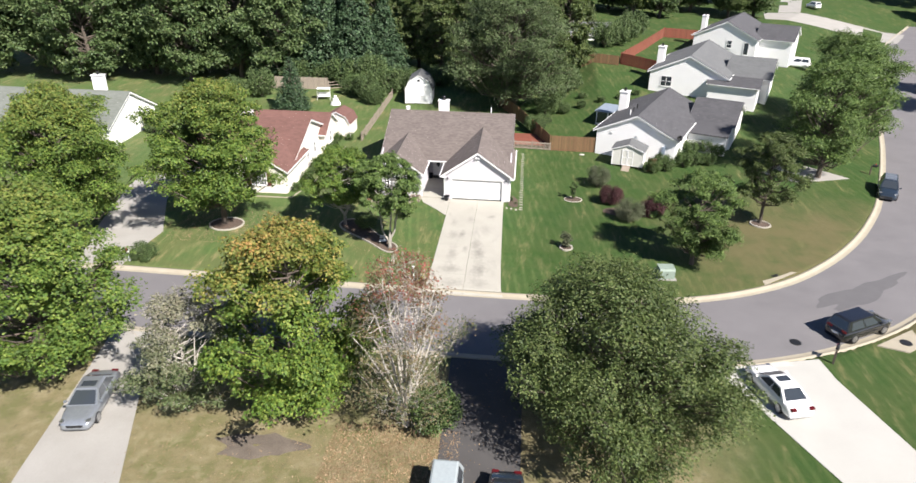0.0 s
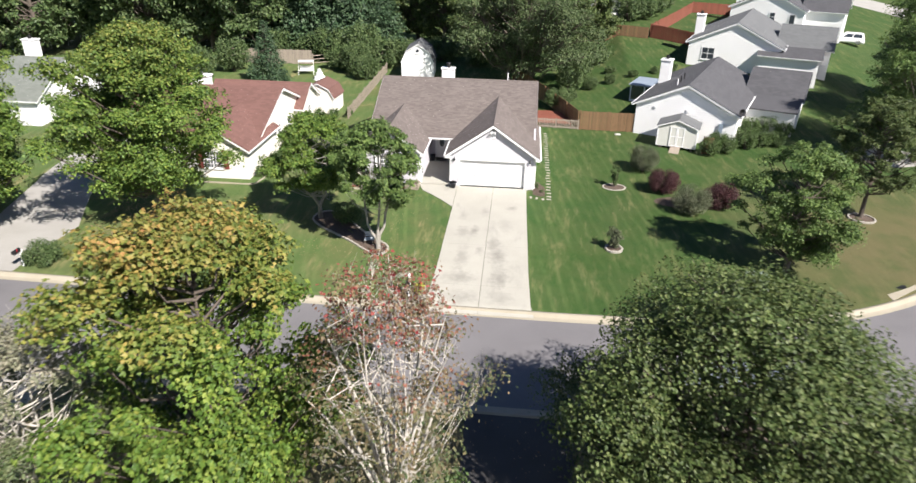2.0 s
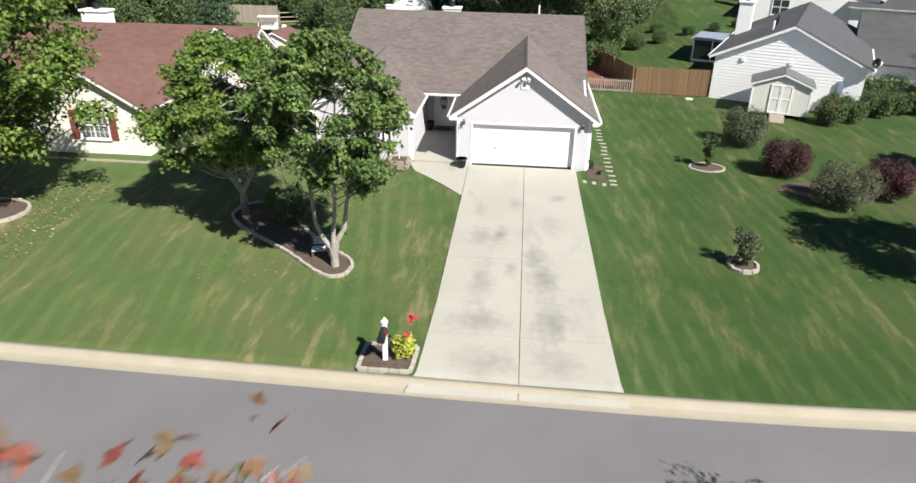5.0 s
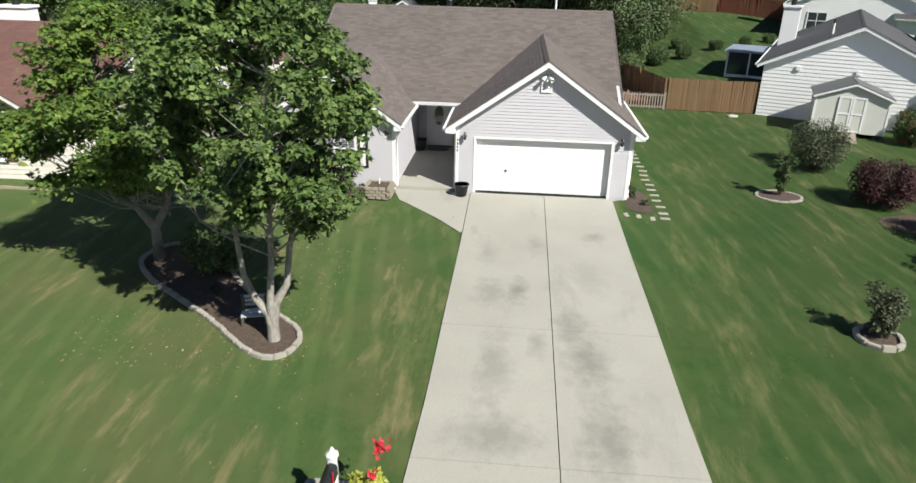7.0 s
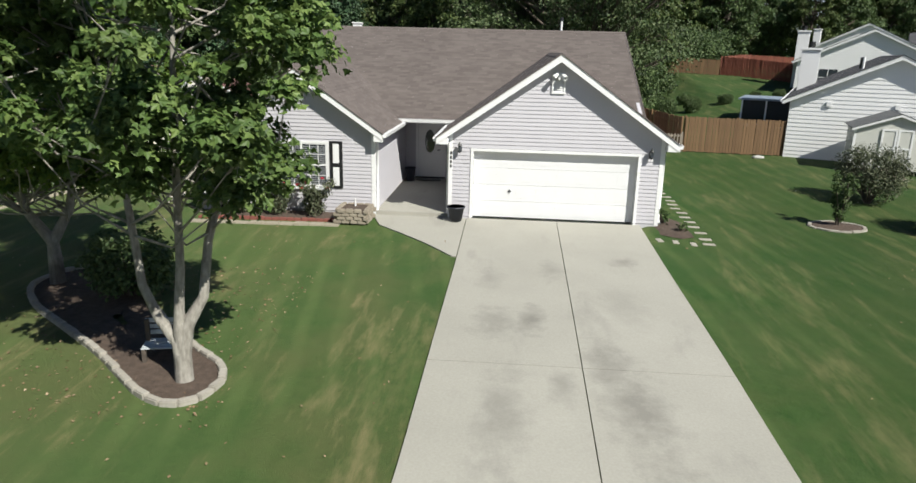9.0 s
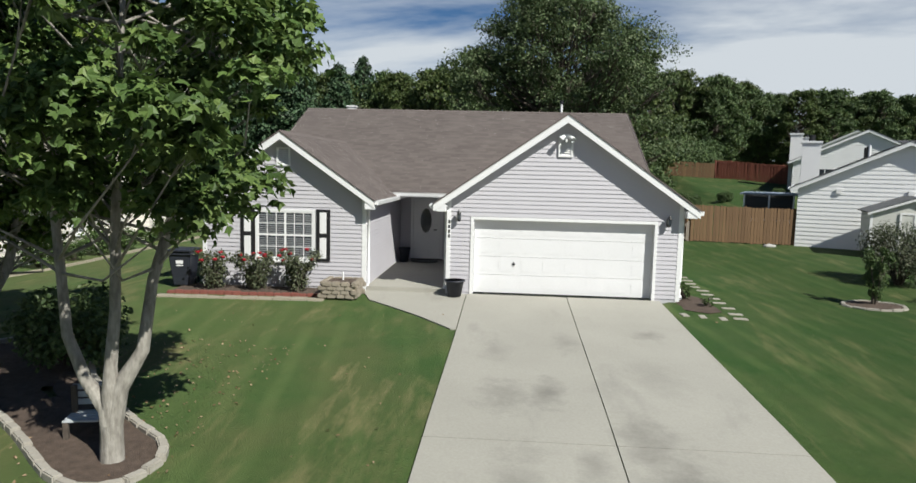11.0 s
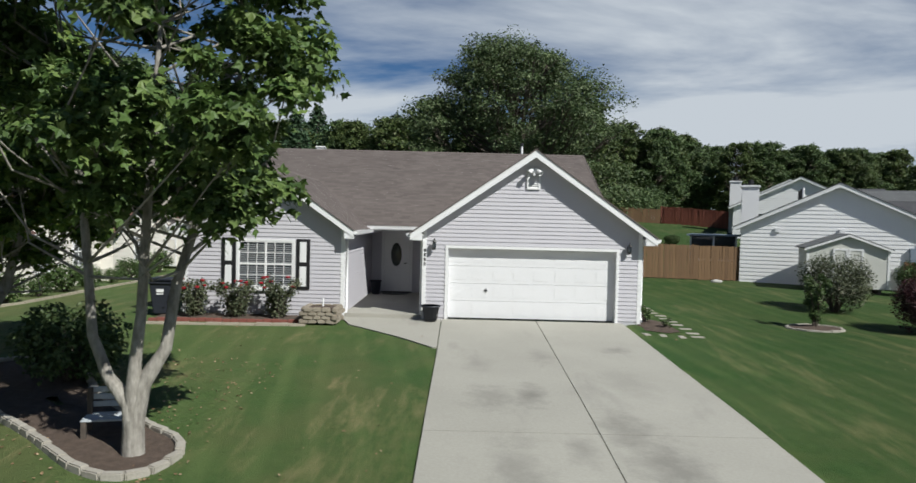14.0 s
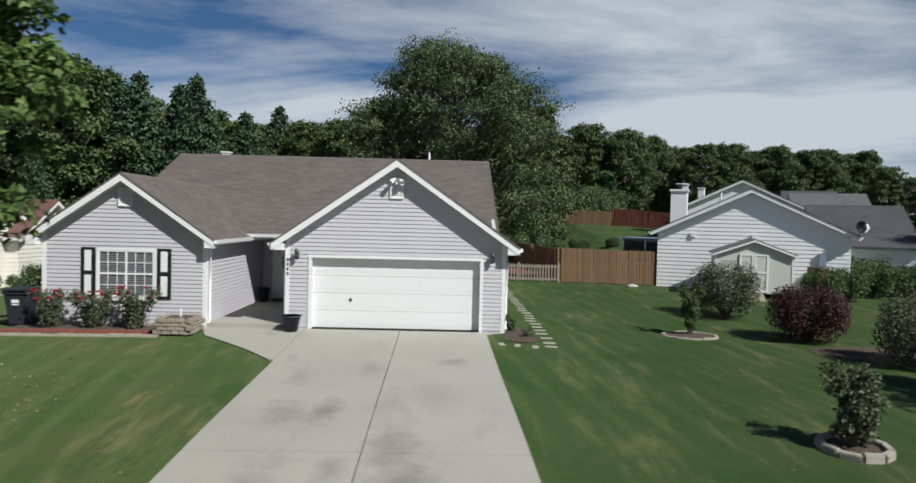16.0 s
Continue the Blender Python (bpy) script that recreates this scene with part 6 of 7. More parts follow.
# ---- vehicles ----
def car(label, x, y, heading, paint, kind="sedan", z=None):
    """A parked car: lofted body, glasshouse with panes, wheels with rims, lights, mirrors, plates as plain bars. It faces local +x."""
    suv = kind != "sedan"
    L, W, H = (4.75, 1.88, 1.72) if suv else (4.7, 1.84, 1.42)
    c = root("car", pose(x, y, (ground(x, y) if z is None else z) + 0.01, 0, 0, heading), label, "car")
    hx = L / 2
    top = [(-hx, 0.55), (-hx + 0.06, 0.82 if not suv else 0.95), (-hx + 0.5, 0.98 if not suv else 1.05), (-hx + 1.1, 0.97 if not suv else 1.05), (0, 0.95 if not suv else 1.06), (0.75, 0.95 if not suv else 1.05), (hx - 0.9, 0.86 if not suv else 0.98),
           (hx - 0.35, 0.74 if not suv else 0.88), (hx - 0.06, 0.62 if not suv else 0.75), (hx, 0.45)]
    wid = [0.70, 0.80, 0.88, 0.92, 0.93, 0.93, 0.91, 0.86, 0.76, 0.62]
    prof = [(0.80, 0.24), (0.98, 0.34), (1.0, 0.55), (0.985, 0.72), (0.93, 0.92), (0.80, 0.985), (0.4, 1.0)]
    rows = []
    for (px, pz), w in zip(top, wid):
        pts = [(px, a * w * W / 1.86, 0.20 + (pz - 0.20) * (b - 0.2) / 0.8) for a, b in prof]
        rows.append([(p[0], -p[1], p[2]) for p in pts] + [(px, 0, pz + 0.005)] + pts[::-1])
    bm = bmesh.new()
    vr = [[bm.verts.new(p) for p in r] for r in rows]
    for i in range(len(vr) - 1):
        for j in range(len(vr[0]) - 1):
            bm.faces.new((vr[i][j], vr[i][j + 1], vr[i + 1][j + 1], vr[i + 1][j]))
        bm.faces.new((vr[i][0], vr[i + 1][0], vr[i + 1][-1], vr[i][-1]))
    bm.faces.new(vr[0])
    bm.faces.new(vr[-1][::-1])
    part("body", bm, paint, c, smooth=True)
    r0, r1, b0, b1 = (-hx + 0.35, 0.35, -hx + 0.08, 1.25) if suv else (-0.95, 0.25, -1.75, 1.15)
    zb, zt = (1.02, H) if suv else (0.92, H)
    wb, wt = 0.86 * W / 1.86, 0.62 * W / 1.86

    def glasshouse(grow, z0, z1):
        k = (z0 - zb) / (zt - zb)
        m_ = (z1 - zb) / (zt - zb)
        def ring(t):
            xa, xb_, w = b0 + (r0 - b0) * t, b1 + (r1 - b1) * t, wb + (wt - wb) * t + grow
            return [(xa, -w), (xb_, -w), (xb_, w), (xa, w)]
        return ring(k), ring(m_)
    lo, hi = glasshouse(0, zb, zt)
    bm = bmesh.new()
    a = [bm.verts.new((*p, zb - 0.03)) for p in lo]
    b = [bm.verts.new((*p, zt - 0.05)) for p in hi]
    d = [bm.verts.new((p[0] * 0.9 + (r0 + r1) * 0.05, p[1] * 0.86, zt)) for p in hi]
    for q0, q1 in ((a, b), (b, d)):
        for i in range(4):
            bm.faces.new((q0[i], q0[(i + 1) % 4], q1[(i + 1) % 4], q1[i]))
    bm.faces.new(d)
    part("roof", bm, paint, c)
    P0 = [Vector((*p, zb)) for p in lo]
    P1 = [Vector((*p, zt - 0.06)) for p in hi]

    def pane(i, j, u0, u1, v0, v1, name):
        q = []
        for u, v in ((u0, v0), (u1, v0), (u1, v1), (u0, v1)):
            base = P0[i].lerp(P0[j], u)
            roof = P1[i].lerp(P1[j], u)
            q.append(base.lerp(roof, v))
        n = (q[1] - q[0]).cross(q[3] - q[0]).normalized()
        mid = (q[0] + q[2]) / 2
        if n.dot(mid - Vector((0, 0, zb))) < 0:
            n = -n
        bm = bmesh.new()
        vo = [bm.verts.new(p + n * 0.012) for p in q]
        vi = [bm.verts.new(p - n * 0.01) for p in q]
        bm.faces.new(vo)
        for t in range(4):
            bm.faces.new((vo[t], vo[(t + 1) % 4], vi[(t + 1) % 4], vi[t]))
        part(name, bm, M_GLASS, c)
    pane(1, 2, 0.07, 0.93, 0.08, 0.94, "windscreen")
    pane(3, 0, 0.09, 0.91, 0.12, 0.92, "rear_window")
    for i, j in ((0, 1), (3, 2)):
        pane(i, j, 0.10, 0.47, 0.10, 0.88, "side_window")
        pane(i, j, 0.51, 0.87, 0.10, 0.88, "side_window")
    if not suv:
        part("sunroof", box(-0.45, 0.05, -0.40, 0.40, zt, zt + 0.008, 0.003), M_GLASS, c)
    wr = 0.36 if suv else 0.325
    for wx in (-hx + 0.92, hx - 0.90):
        for s in (-1, 1):
            yo = s * (W / 2 - 0.10)
            wheel = new("wheel")
            wheel.parent = c
            v, f = tube_np([(wx, yo - 0.11, wr), (wx, yo - 0.09, wr), (wx, yo + 0.09, wr), (wx, yo + 0.11, wr)], [wr * 0.86, wr, wr, wr * 0.86], 20)
            mesh_np("tyre", v, f, M_RUBBER, wheel, True)
            v, f = tube_np([(wx, yo + s * 0.08, wr), (wx, yo + s * 0.115, wr), (wx, yo + s * 0.117, wr)], [wr * 0.68, wr * 0.66, 0.02], 10)
            mesh_np("rim", v, f, M_RIM, wheel)
    for s in (-1, 1):
        part("headlight", box(hx - 0.42, hx - 0.10, s * 0.68 - 0.13, s * 0.68 + 0.13, 0.62 if not suv else 0.74, 0.72 if not suv else 0.86, 0.03), M_RIM, c)
        part("tail_light", box(-hx - 0.015, -hx + 0.22, s * 0.56 - 0.20, s * 0.56 + 0.17, 0.70 if not suv else 0.86, 0.86 if not suv else 1.02, 0.03), M_TAIL, c, "red tail light")
        part("mirror", box(0.75, 0.92, s * 0.98 - 0.09, s * 0.98 + 0.09, 0.93 if not suv else 1.04, 1.06 if not suv else 1.18, 0.03), paint, c)
    part("bumper_grille", box(hx - 0.12, hx + 0.01, -0.45, 0.45, 0.36, 0.52, 0.02), M_BLACK, c)
    part("plate_bar", box(-hx - 0.02, -hx + 0.02, -0.25, 0.25, 0.58, 0.70), M_TRIM, c)
    return c


M_TAIL = material("red lens", (0.10, 0.008, 0.010), 0.2, scale=8)
PAINT_W = material("white car paint", (0.82, 0.82, 0.82), 0.25, dark=(0.78, 0.78, 0.78), coat=0.8)
PAINT_S = material("silver car paint", (0.36, 0.39, 0.43), 0.3, metal=0.6, coat=0.8)
PAINT_K = material("black car paint", (0.012, 0.012, 0.014), 0.2, coat=0.9)
PAINT_B = material("dark blue car paint", (0.03, 0.045, 0.065), 0.25, metal=0.3, coat=0.9)
PAINT_G = material("pale grey van paint", (0.36, 0.41, 0.43), 0.35, coat=0.6)
car("silver coupe parked on a worn concrete drive", -19.7, -31.8, -80, PAINT_S)
car("white sedan parked on the bright concrete drive", 20.0, -26.2, 106, PAINT_W)
car("black SUV parked by the kerb", 27.9, -18.2, 30, PAINT_K, "suv", ROAD_Z + 0.02)
car("dark blue car parked at the street bend", 42.4, 10.0, -115, PAINT_B, "suv", ROAD_Z + 0.02)
car("white SUV parked beside a far house", 51.0, 65.4, 160, PAINT_W, "suv")
car("white car on a far drive", 80, 140.0, 100, PAINT_W, "suv")
car("pale grey van shaded by the street trees", 1.1, -37.6, -90, PAINT_G, "suv")
car("dark blue car under the street trees", 4.1, -37.4, -90, PAINT_B)
trailer = root("box_trailer", pose(11.6, -23.35, ROAD_Z + 0.02, 0, 0, 2), "dark box trailer parked under the oak", "trailer")
M_TRAILER = material("dark trailer panel", (0.035, 0.032, 0.034), 0.5, scale=3)
part("body", box(-2.4, 2.4, -0.95, 0.95, 0.45, 2.15, 0.04), M_TRAILER, trailer)
part("roof", box(-2.43, 2.43, -0.98, 0.98, 2.15, 2.20, 0.02), PAINT_S, trailer)
for wx in (-0.45, 0.45):
    for s in (-1, 1):
        v, f = tube_np([(wx, s * 0.98 - 0.1, 0.33), (wx, s * 0.98 - 0.08, 0.33), (wx, s * 0.98 + 0.08, 0.33), (wx, s * 0.98 + 0.1, 0.33)], [0.28, 0.33, 0.33, 0.28], 18)
        mesh_np("wheel", v, f, M_RUBBER, trailer, True)
tube("drawbar", [(2.4, 0, 0.5), (3.5, 0, 0.45)], 0.06, M_DARKMETAL, trailer)


# ---- beds and edgings ----
def ring_of_blocks(label, points, size, mat, height=0.16, closed=True, width=0.13):
    """Edging blocks set end to end along a line."""
    o = root("bed_edging", pose(0, 0, 0), label, "edging")
    pts = np.array(list(points) + ([points[0]] if closed else []), float)
    seg = np.hypot(*np.diff(pts, axis=0).T)
    run = np.concatenate([[0], np.cumsum(seg)])
    n = max(3, int(run[-1] / size))
    step = run[-1] / n
    first = None
    rng = random.Random(n)
    for k in range(n):
        s0, s1 = k * step, (k + 1) * step
        p0 = np.array([np.interp(s0, run, pts[:, i]) for i in (0, 1)])
        p1 = np.array([np.interp(s1, run, pts[:, i]) for i in (0, 1)])
        m_ = (p0 + p1) / 2
        a = math.degrees(math.atan2(*(p1 - p0)[::-1]))
        if first is None:
            first = part("block", box(-step / 2 + 0.003, step / 2 - 0.003, -width / 2, width / 2, -0.12, height, 0.018), mat, o)
            b = first
        else:
            b = new("block", first.data)
            b.parent = o
        b.matrix_local = pose(m_[0], m_[1], ground(*m_) - rng.uniform(0, 0.03), rng.uniform(-3, 3), rng.uniform(-2, 2), a + rng.uniform(-2, 2))
    return o


def bed_fill(label, points, mat, lift=0.04):
    """The soil or mulch inside an edging, slightly heaped."""
    pts = np.array(points, float)
    c = pts.mean(0)
    rng = np.random.default_rng(len(pts))
    vs, fs = [], []
    rings = [1.0, 0.8, 0.55, 0.3, 0.08]
    for r in rings:
        q = c + (pts - c) * r
        z = ground_array(q[:, 0], q[:, 1]) + lift + (1 - r) * 0.05 + rng.uniform(-0.012, 0.012, len(pts))
        vs.append(np.concatenate([q, z[:, None]], 1))
    n = len(pts)
    for k in range(len(rings) - 1):
        for i in range(n):
            j = (i + 1) % n
            fs.append((k * n + i, k * n + j, (k + 1) * n + j, (k + 1) * n + i))
    o = mesh_np("mulch_bed", np.concatenate(vs), np.array(fs), mat, None, True)
    return tagged(o, label, "mulch bed", kind="structure")


def circle(x, y, r, n=28, sx=1.0):
    return [(x + r * sx * math.cos(a), y + r * math.sin(a)) for a in np.linspace(0, 2 * math.pi, n, endpoint=False)]


bed = spline([(-5.88, -10.2), (-6.05, -9.75), (-6.55, -9.35), (-7.1, -8.9), (-8.4, -7.6), (-9.4, -6.2), (-10.3, -5.5), (-11.3, -5.6), (-11.7, -6.6), (-10.9, -7.7), (-9.7, -8.6), (-8.4, -9.55),
              (-7.6, -10.25), (-7.0, -10.75), (-6.4, -11.0), (-6.0, -10.75), (-5.88, -10.2)], 0.3)[:-1].tolist()
ring_of_blocks("pale stone edging round the lawn tree bed", bed, 0.30, M_STONE, 0.12)
bed_fill("dark bark mulch under the lawn trees", bed, M_MULCH)
for x, y, r, mt, lb, sx in ((8.2, -8.5, 0.53, M_STONE, "grey concrete ring round a small shrub", 1.0), (9.35, 2.3, 0.66, M_STONE, "stone ring round a narrow shrub", 1.3),
                            (26.2, -1.2, 0.75, M_STONE, "stone ring round a tree", 1.2), (-21.8, -7.3, 1.35, M_STONE, "pale stone ring round the neighbour's maple", 1.1)):
    ring_of_blocks(lb, circle(x, y, r, sx=sx), 0.33, mt, 0.07 if sx == 1.3 else 0.14)
    bed_fill("brown mulch inside a ring of blocks", circle(x, y, r - 0.06, sx=sx), M_MULCH)
bed_fill("bare mulch under the lawn shrubs", circle(14.4, -0.2, 1.1, sx=2.2), M_MULCH, 0.012)
# bed before the window
front = [(-10.55, -1.42), (-9.0, -1.36), (-7.5, -1.30), (-6.15, -1.24)]
ring_of_blocks("pale paver strip before the rose bed", front, 0.42, M_KERB, 0.055, False, 0.30)
ring_of_blocks("dark red brick edging of the rose bed", [(p[0] + 0.1, p[1] + 0.36) for p in front], 0.21, M_BRICKRED, 0.10, False)
bed_fill("mulched rose bed before the window", [(-10.4, -1.05), (-8, -0.97), (-6.2, -0.9), (-6.2, -0.05), (-8, -0.04), (-9.8, -0.04), (-10.4, -0.1)], M_MULCH, 0.05)


def rose(seed, x, y, h, r):
    o = shrub("rose_bush", seed, h, r, L_GREYSHRUB, "leafy rose bush with red blooms before the window", n_leaf=1900, size=0.075, open_crown=True, group="rose bushes", n_clump=26)
    rng = random.Random(seed)
    for k in range(7):
        a, t = rng.uniform(0, 6.28), rng.uniform(0.55, 1.0)
        cx, cy, cz = r * 0.8 * math.cos(a) * t, r * 0.6 * math.sin(a) * t - 0.15, h * rng.uniform(0.72, 1.02)
        bits = []
        for j in range(9):
            b = j * 2.399
            rr = 0.012 + 0.006 * j
            d = np.array([math.cos(b), math.sin(b), 0.5 - 0.04 * j])
            p = np.array([cx, cy, cz]) + d * rr
            side = np.array([-math.sin(b), math.cos(b), 0]) * 0.028
            up = np.array([math.cos(b) * 0.02, math.sin(b) * 0.02, 0.036])
            bits.append((np.array([p - side - up * 0.4, p + side - up * 0.4, p + side + up, p - side + up]), np.array([(0, 1, 2, 3)])))
        v, f = join_np(bits)
        mesh_np("bloom", v, f, M_RED, o)
    return put(o, x, y)


rose(41, -9.35, -0.60, 1.15, 0.52)
rose(42, -8.25, -0.55, 1.10, 0.62)
rose(43, -7.05, -0.60, 1.20, 0.62)
# stone planter
planter = root("stone_planter", pose(-5.80, -0.75, -0.05), "low fieldstone planter by the porch", "planter")
M_FIELD = material("brown fieldstone", (0.38, 0.335, 0.27), 0.9, dark=(0.20, 0.17, 0.13), scale=3, fine=25, amount=0.9, piece=0.7, bump=0.4, bump_scale=25)
rng = random.Random(9)
stone_mesh = None
for row in range(4):
    for k in range(14):
        t = (k + 0.5 * (row % 2)) / 14 * 4
        side, u = int(t) % 4, t % 1 * 0.84 - 0.42
        px, py = ((u, -0.42), (0.42, u), (-u, 0.42), (-0.42, -u))[side]
        if stone_mesh is None:
            s = part("stone", box(-0.115, 0.115, -0.07, 0.07, -0.062, 0.062, 0.025), M_FIELD, planter)
            stone_mesh = s.data
        else:
            s = new("stone", stone_mesh)
            s.parent = planter
        s.matrix_local = pose(px, py, 0.05 + row * 0.105, rng.uniform(-4, 4), rng.uniform(-4, 4), (0, 90, 0, 90)[side] + rng.uniform(-6, 6)) @ Matrix.Diagonal((rng.uniform(0.85, 1.15), rng.uniform(0.9, 1.2), rng.uniform(0.9, 1.1), 1))
part("soil", box(-0.36, 0.36, -0.36, 0.36, 0, 0.40), M_MULCH, planter)
tube("spigot", [(0.0, 0.1, 0.4), (0.0, 0.1, 0.62)], 0.025, M_TRIM, planter)

# wheeled bin
bin_ = root("wheeled_bin", pose(-10.42, -0.15, ground(-10.42, -0.15), 0, 0, 4), "dark navy wheeled bin at the house corner", "bin")
bm = bmesh.new()
a = [bm.verts.new(p) for p in ((-0.22, -0.24, 0.04), (0.22, -0.24, 0.04), (0.22, 0.24, 0.04), (-0.22, 0.24, 0.04))]
b = [bm.verts.new(p) for p in ((-0.31, -0.36, 0.98), (0.31, -0.36, 0.98), (0.31, 0.36, 0.98), (-0.31, 0.36, 0.98))]
bm.faces.new(a)
bm.faces.new(b)
for i in range(4):
    bm.faces.new((a[i], a[(i + 1) % 4], b[(i + 1) % 4], b[i]))
bmesh.ops.bevel(bm, geom=bm.edges[:], offset=0.03, segments=2, affect='EDGES')
part("tub", bm, M_PLASTIC, bin_)
part("rim", box(-0.34, 0.34, -0.39, 0.39, 0.90, 0.96, 0.015), M_PLASTIC, bin_)
part("lid", box(-0.345, 0.345, -0.42, 0.40, 0.985, 1.05, 0.025), M_PLASTIC, bin_)
for s in (-1, 1):
    v, f = tube_np([(s * 0.25 - 0.03, 0.26, 0.12), (s * 0.25 + 0.03, 0.26, 0.12)], [0.12, 0.12], 14)
    mesh_np("wheel", v, f, M_RUBBER, bin_, True)
part("badge", box(-0.10, 0.10, -0.335, -0.322, 0.66, 0.76, 0.004), M_TRIM, bin_, "white plain badge")
part("badge_bar", box(-0.10, 0.10, -0.327, -0.314, 0.60, 0.63), M_TRIM, bin_)


def pot(label, x, y, z, r=0.24, h=0.38):
    o = root("plant_pot", pose(x, y, z), label, "pot")
    v, f = tube_np([(0, 0, 0), (0, 0, 0.001), (0, 0, h * 0.9), (0, 0, h * 0.91), (0, 0, h), (0, 0, h), (0, 0, h * 0.8)], [0.01, r * 0.68, r * 0.94, r * 1.08, r * 1.08, r * 0.94, r * 0.88], 20)
    mesh_np("shell", v, f, M_PLASTIC, o, True)
    v, f = tube_np([(0, 0, h * 0.84), (0, 0, h * 0.86)], [r * 0.9, 0.01], 16)
    mesh_np("soil", v, f, M_MULCH, o)
    return o


pot("black plastic pot beside the garage", -2.83, -0.42, 0.0, 0.26, 0.42)
pot("dark pot beside the front door", -5.05, 5.2, 0.09, 0.2, 0.5)
mat_ = root("door_mat", pose(-4.38, 5.45, 0.092), "dark rounded door mat", "door mat")
part("pad", prism([(0.48 * math.cos(a), 0.30 * math.sin(a)) for a in np.linspace(0, math.pi * 2, 24, endpoint=False)], "z", 0, 0.02), M_BLACK, mat_)

# stepping stones along the side of the house
slab_first = None
steps = [(4.28 + 0.03 * math.sin(k * 1.7), -1.1 + k * 0.62, 0) for k in range(26)] + [(2.95, -1.36, 90), (3.40, -1.46, 90), (3.85, -1.60, 90), (4.25, -1.55, 0)] + [(4.2 - 0.5 * k, 15.4, 90) for k in range(1, 3)]
rng = random.Random(3)
for x, y, a in steps:
    if slab_first is None:
        slab_first = tagged(new("stepping_stone"), "pale concrete stepping stone in the lawn", "stepping stone", "stepping stones")
        part("paver", box(-0.17, 0.17, -0.085, 0.085, -0.05, 0.014, 0.01), M_STONE, slab_first)
        slab_first.matrix_world = pose(x, y, ground(x, y), 0, 0, a)
    else:
        copy_thing(slab_first, pose(x + rng.uniform(-.03, .03), y, ground(x, y) - rng.uniform(0, .008), rng.uniform(-1, 1), rng.uniform(-1, 1), a + rng.uniform(-8, 8)))
put(shrub("small_plant", 51, 0.55, 0.24, L_SHRUB, "small green plant by the garage corner", n_leaf=350, size=0.07, n_clump=8), 3.32, 0.25)
put(shrub("small_plant", 52, 0.30, 0.16, L_SHRUB, "low plant among the stepping stones", n_leaf=140, size=0.06, n_clump=6), 3.75, -0.5)
bed_fill("dry mulch at the garage corner", [(3.1, -0.9), (3.6, -1.2), (4.0, -1.0), (4.0, 0.6), (3.5, 1.6), (3.1, 1.6), (2.9, 0.3)], M_MULCH, 0.012)

# bench under the maple
bench = root("garden_bench", pose(-7.20, -9.55, ground(-7.2, -9.55), 0, 0, 14), "weathered grey-white garden bench under the maple", "bench")
M_BENCH = material("weathered white paint", (0.58, 0.62, 0.64), 0.7, dark=(0.36, 0.38, 0.40), scale=4, fine=30)
for k in range(4):
    part("seat_slat", box(-0.32, 0.32, -0.22 + k * 0.115, -0.12 + k * 0.115, 0.28, 0.31, 0.006), M_BENCH, bench)
for s in (-1, 1):
    part("front_leg", box(s * 0.28 - 0.035, s * 0.28 + 0.035, -0.22, -0.15, -0.05, 0.28, 0.006), M_BARK_D, bench, "dark wooden leg")
    part("back_leg", box(s * 0.28 - 0.035, s * 0.28 + 0.035, 0.12, 0.19, -0.05, 0.70, 0.006), M_BARK_D, bench)
for k in range(3):
    part("back_slat", box(-0.32, 0.32, 0.19, 0.215, 0.40 + k * 0.11, 0.48 + k * 0.11, 0.006), M_BENCH, bench)
put(shrub("shrub", 61, 1.35, 1.0, L_WOODS, "dark rounded shrub in the shaded tree bed", n_leaf=4500, size=0.10), -9.2, -7.0)

# ---- mailboxes ----
def mailbox(label, x, y, yaw, post_mat, box_mat, cap=False):
    o = root("mailbox", pose(x, y, ground(x, y), 0, 0, yaw), label, "mailbox")
    part("post", box(-0.07, 0.07, -0.07, 0.07, -0.3, 1.32 if cap else 1.05, 0.012), post_mat, o)
    if cap:
        v, f = tube_np([(0, 0, 1.32), (0, 0, 1.36), (0, 0, 1.42), (0, 0, 1.50)], [0.11, 0.11, 0.05, 0.015], 8)
        mesh_np("finial", v, f, post_mat, o)
        part("bracket", prism([(-0.45, 0.86), (0.06, 0.86), (0.06, 0.62), (-0.04, 0.62)], "x", -0.045, 0.045), post_mat, o)
    part("arm", box(-0.06, 0.06, -0.55, 0.12, 0.92, 1.0, 0.01), post_mat, o)
    arch = [(-0.10, 1.0), (0.10, 1.0), (0.10, 1.13)] + [(0.10 * math.cos(a), 1.13 + 0.10 * math.sin(a)) for a in np.linspace(0.3, 2.84, 8)] + [(-0.10, 1.13)]
    part("shell", prism(arch, "y", -0.58, -0.06), box_mat, o)
    part("door", prism([(p[0] * 1.06, 1.0 + (p[1] - 1.0) * 1.04) for p in arch], "y", -0.605, -0.58), box_mat, o)
    part("flag", box(0.105, 0.118, -0.40, -0.36, 1.1, 1.3), M_RED, o)
    return o


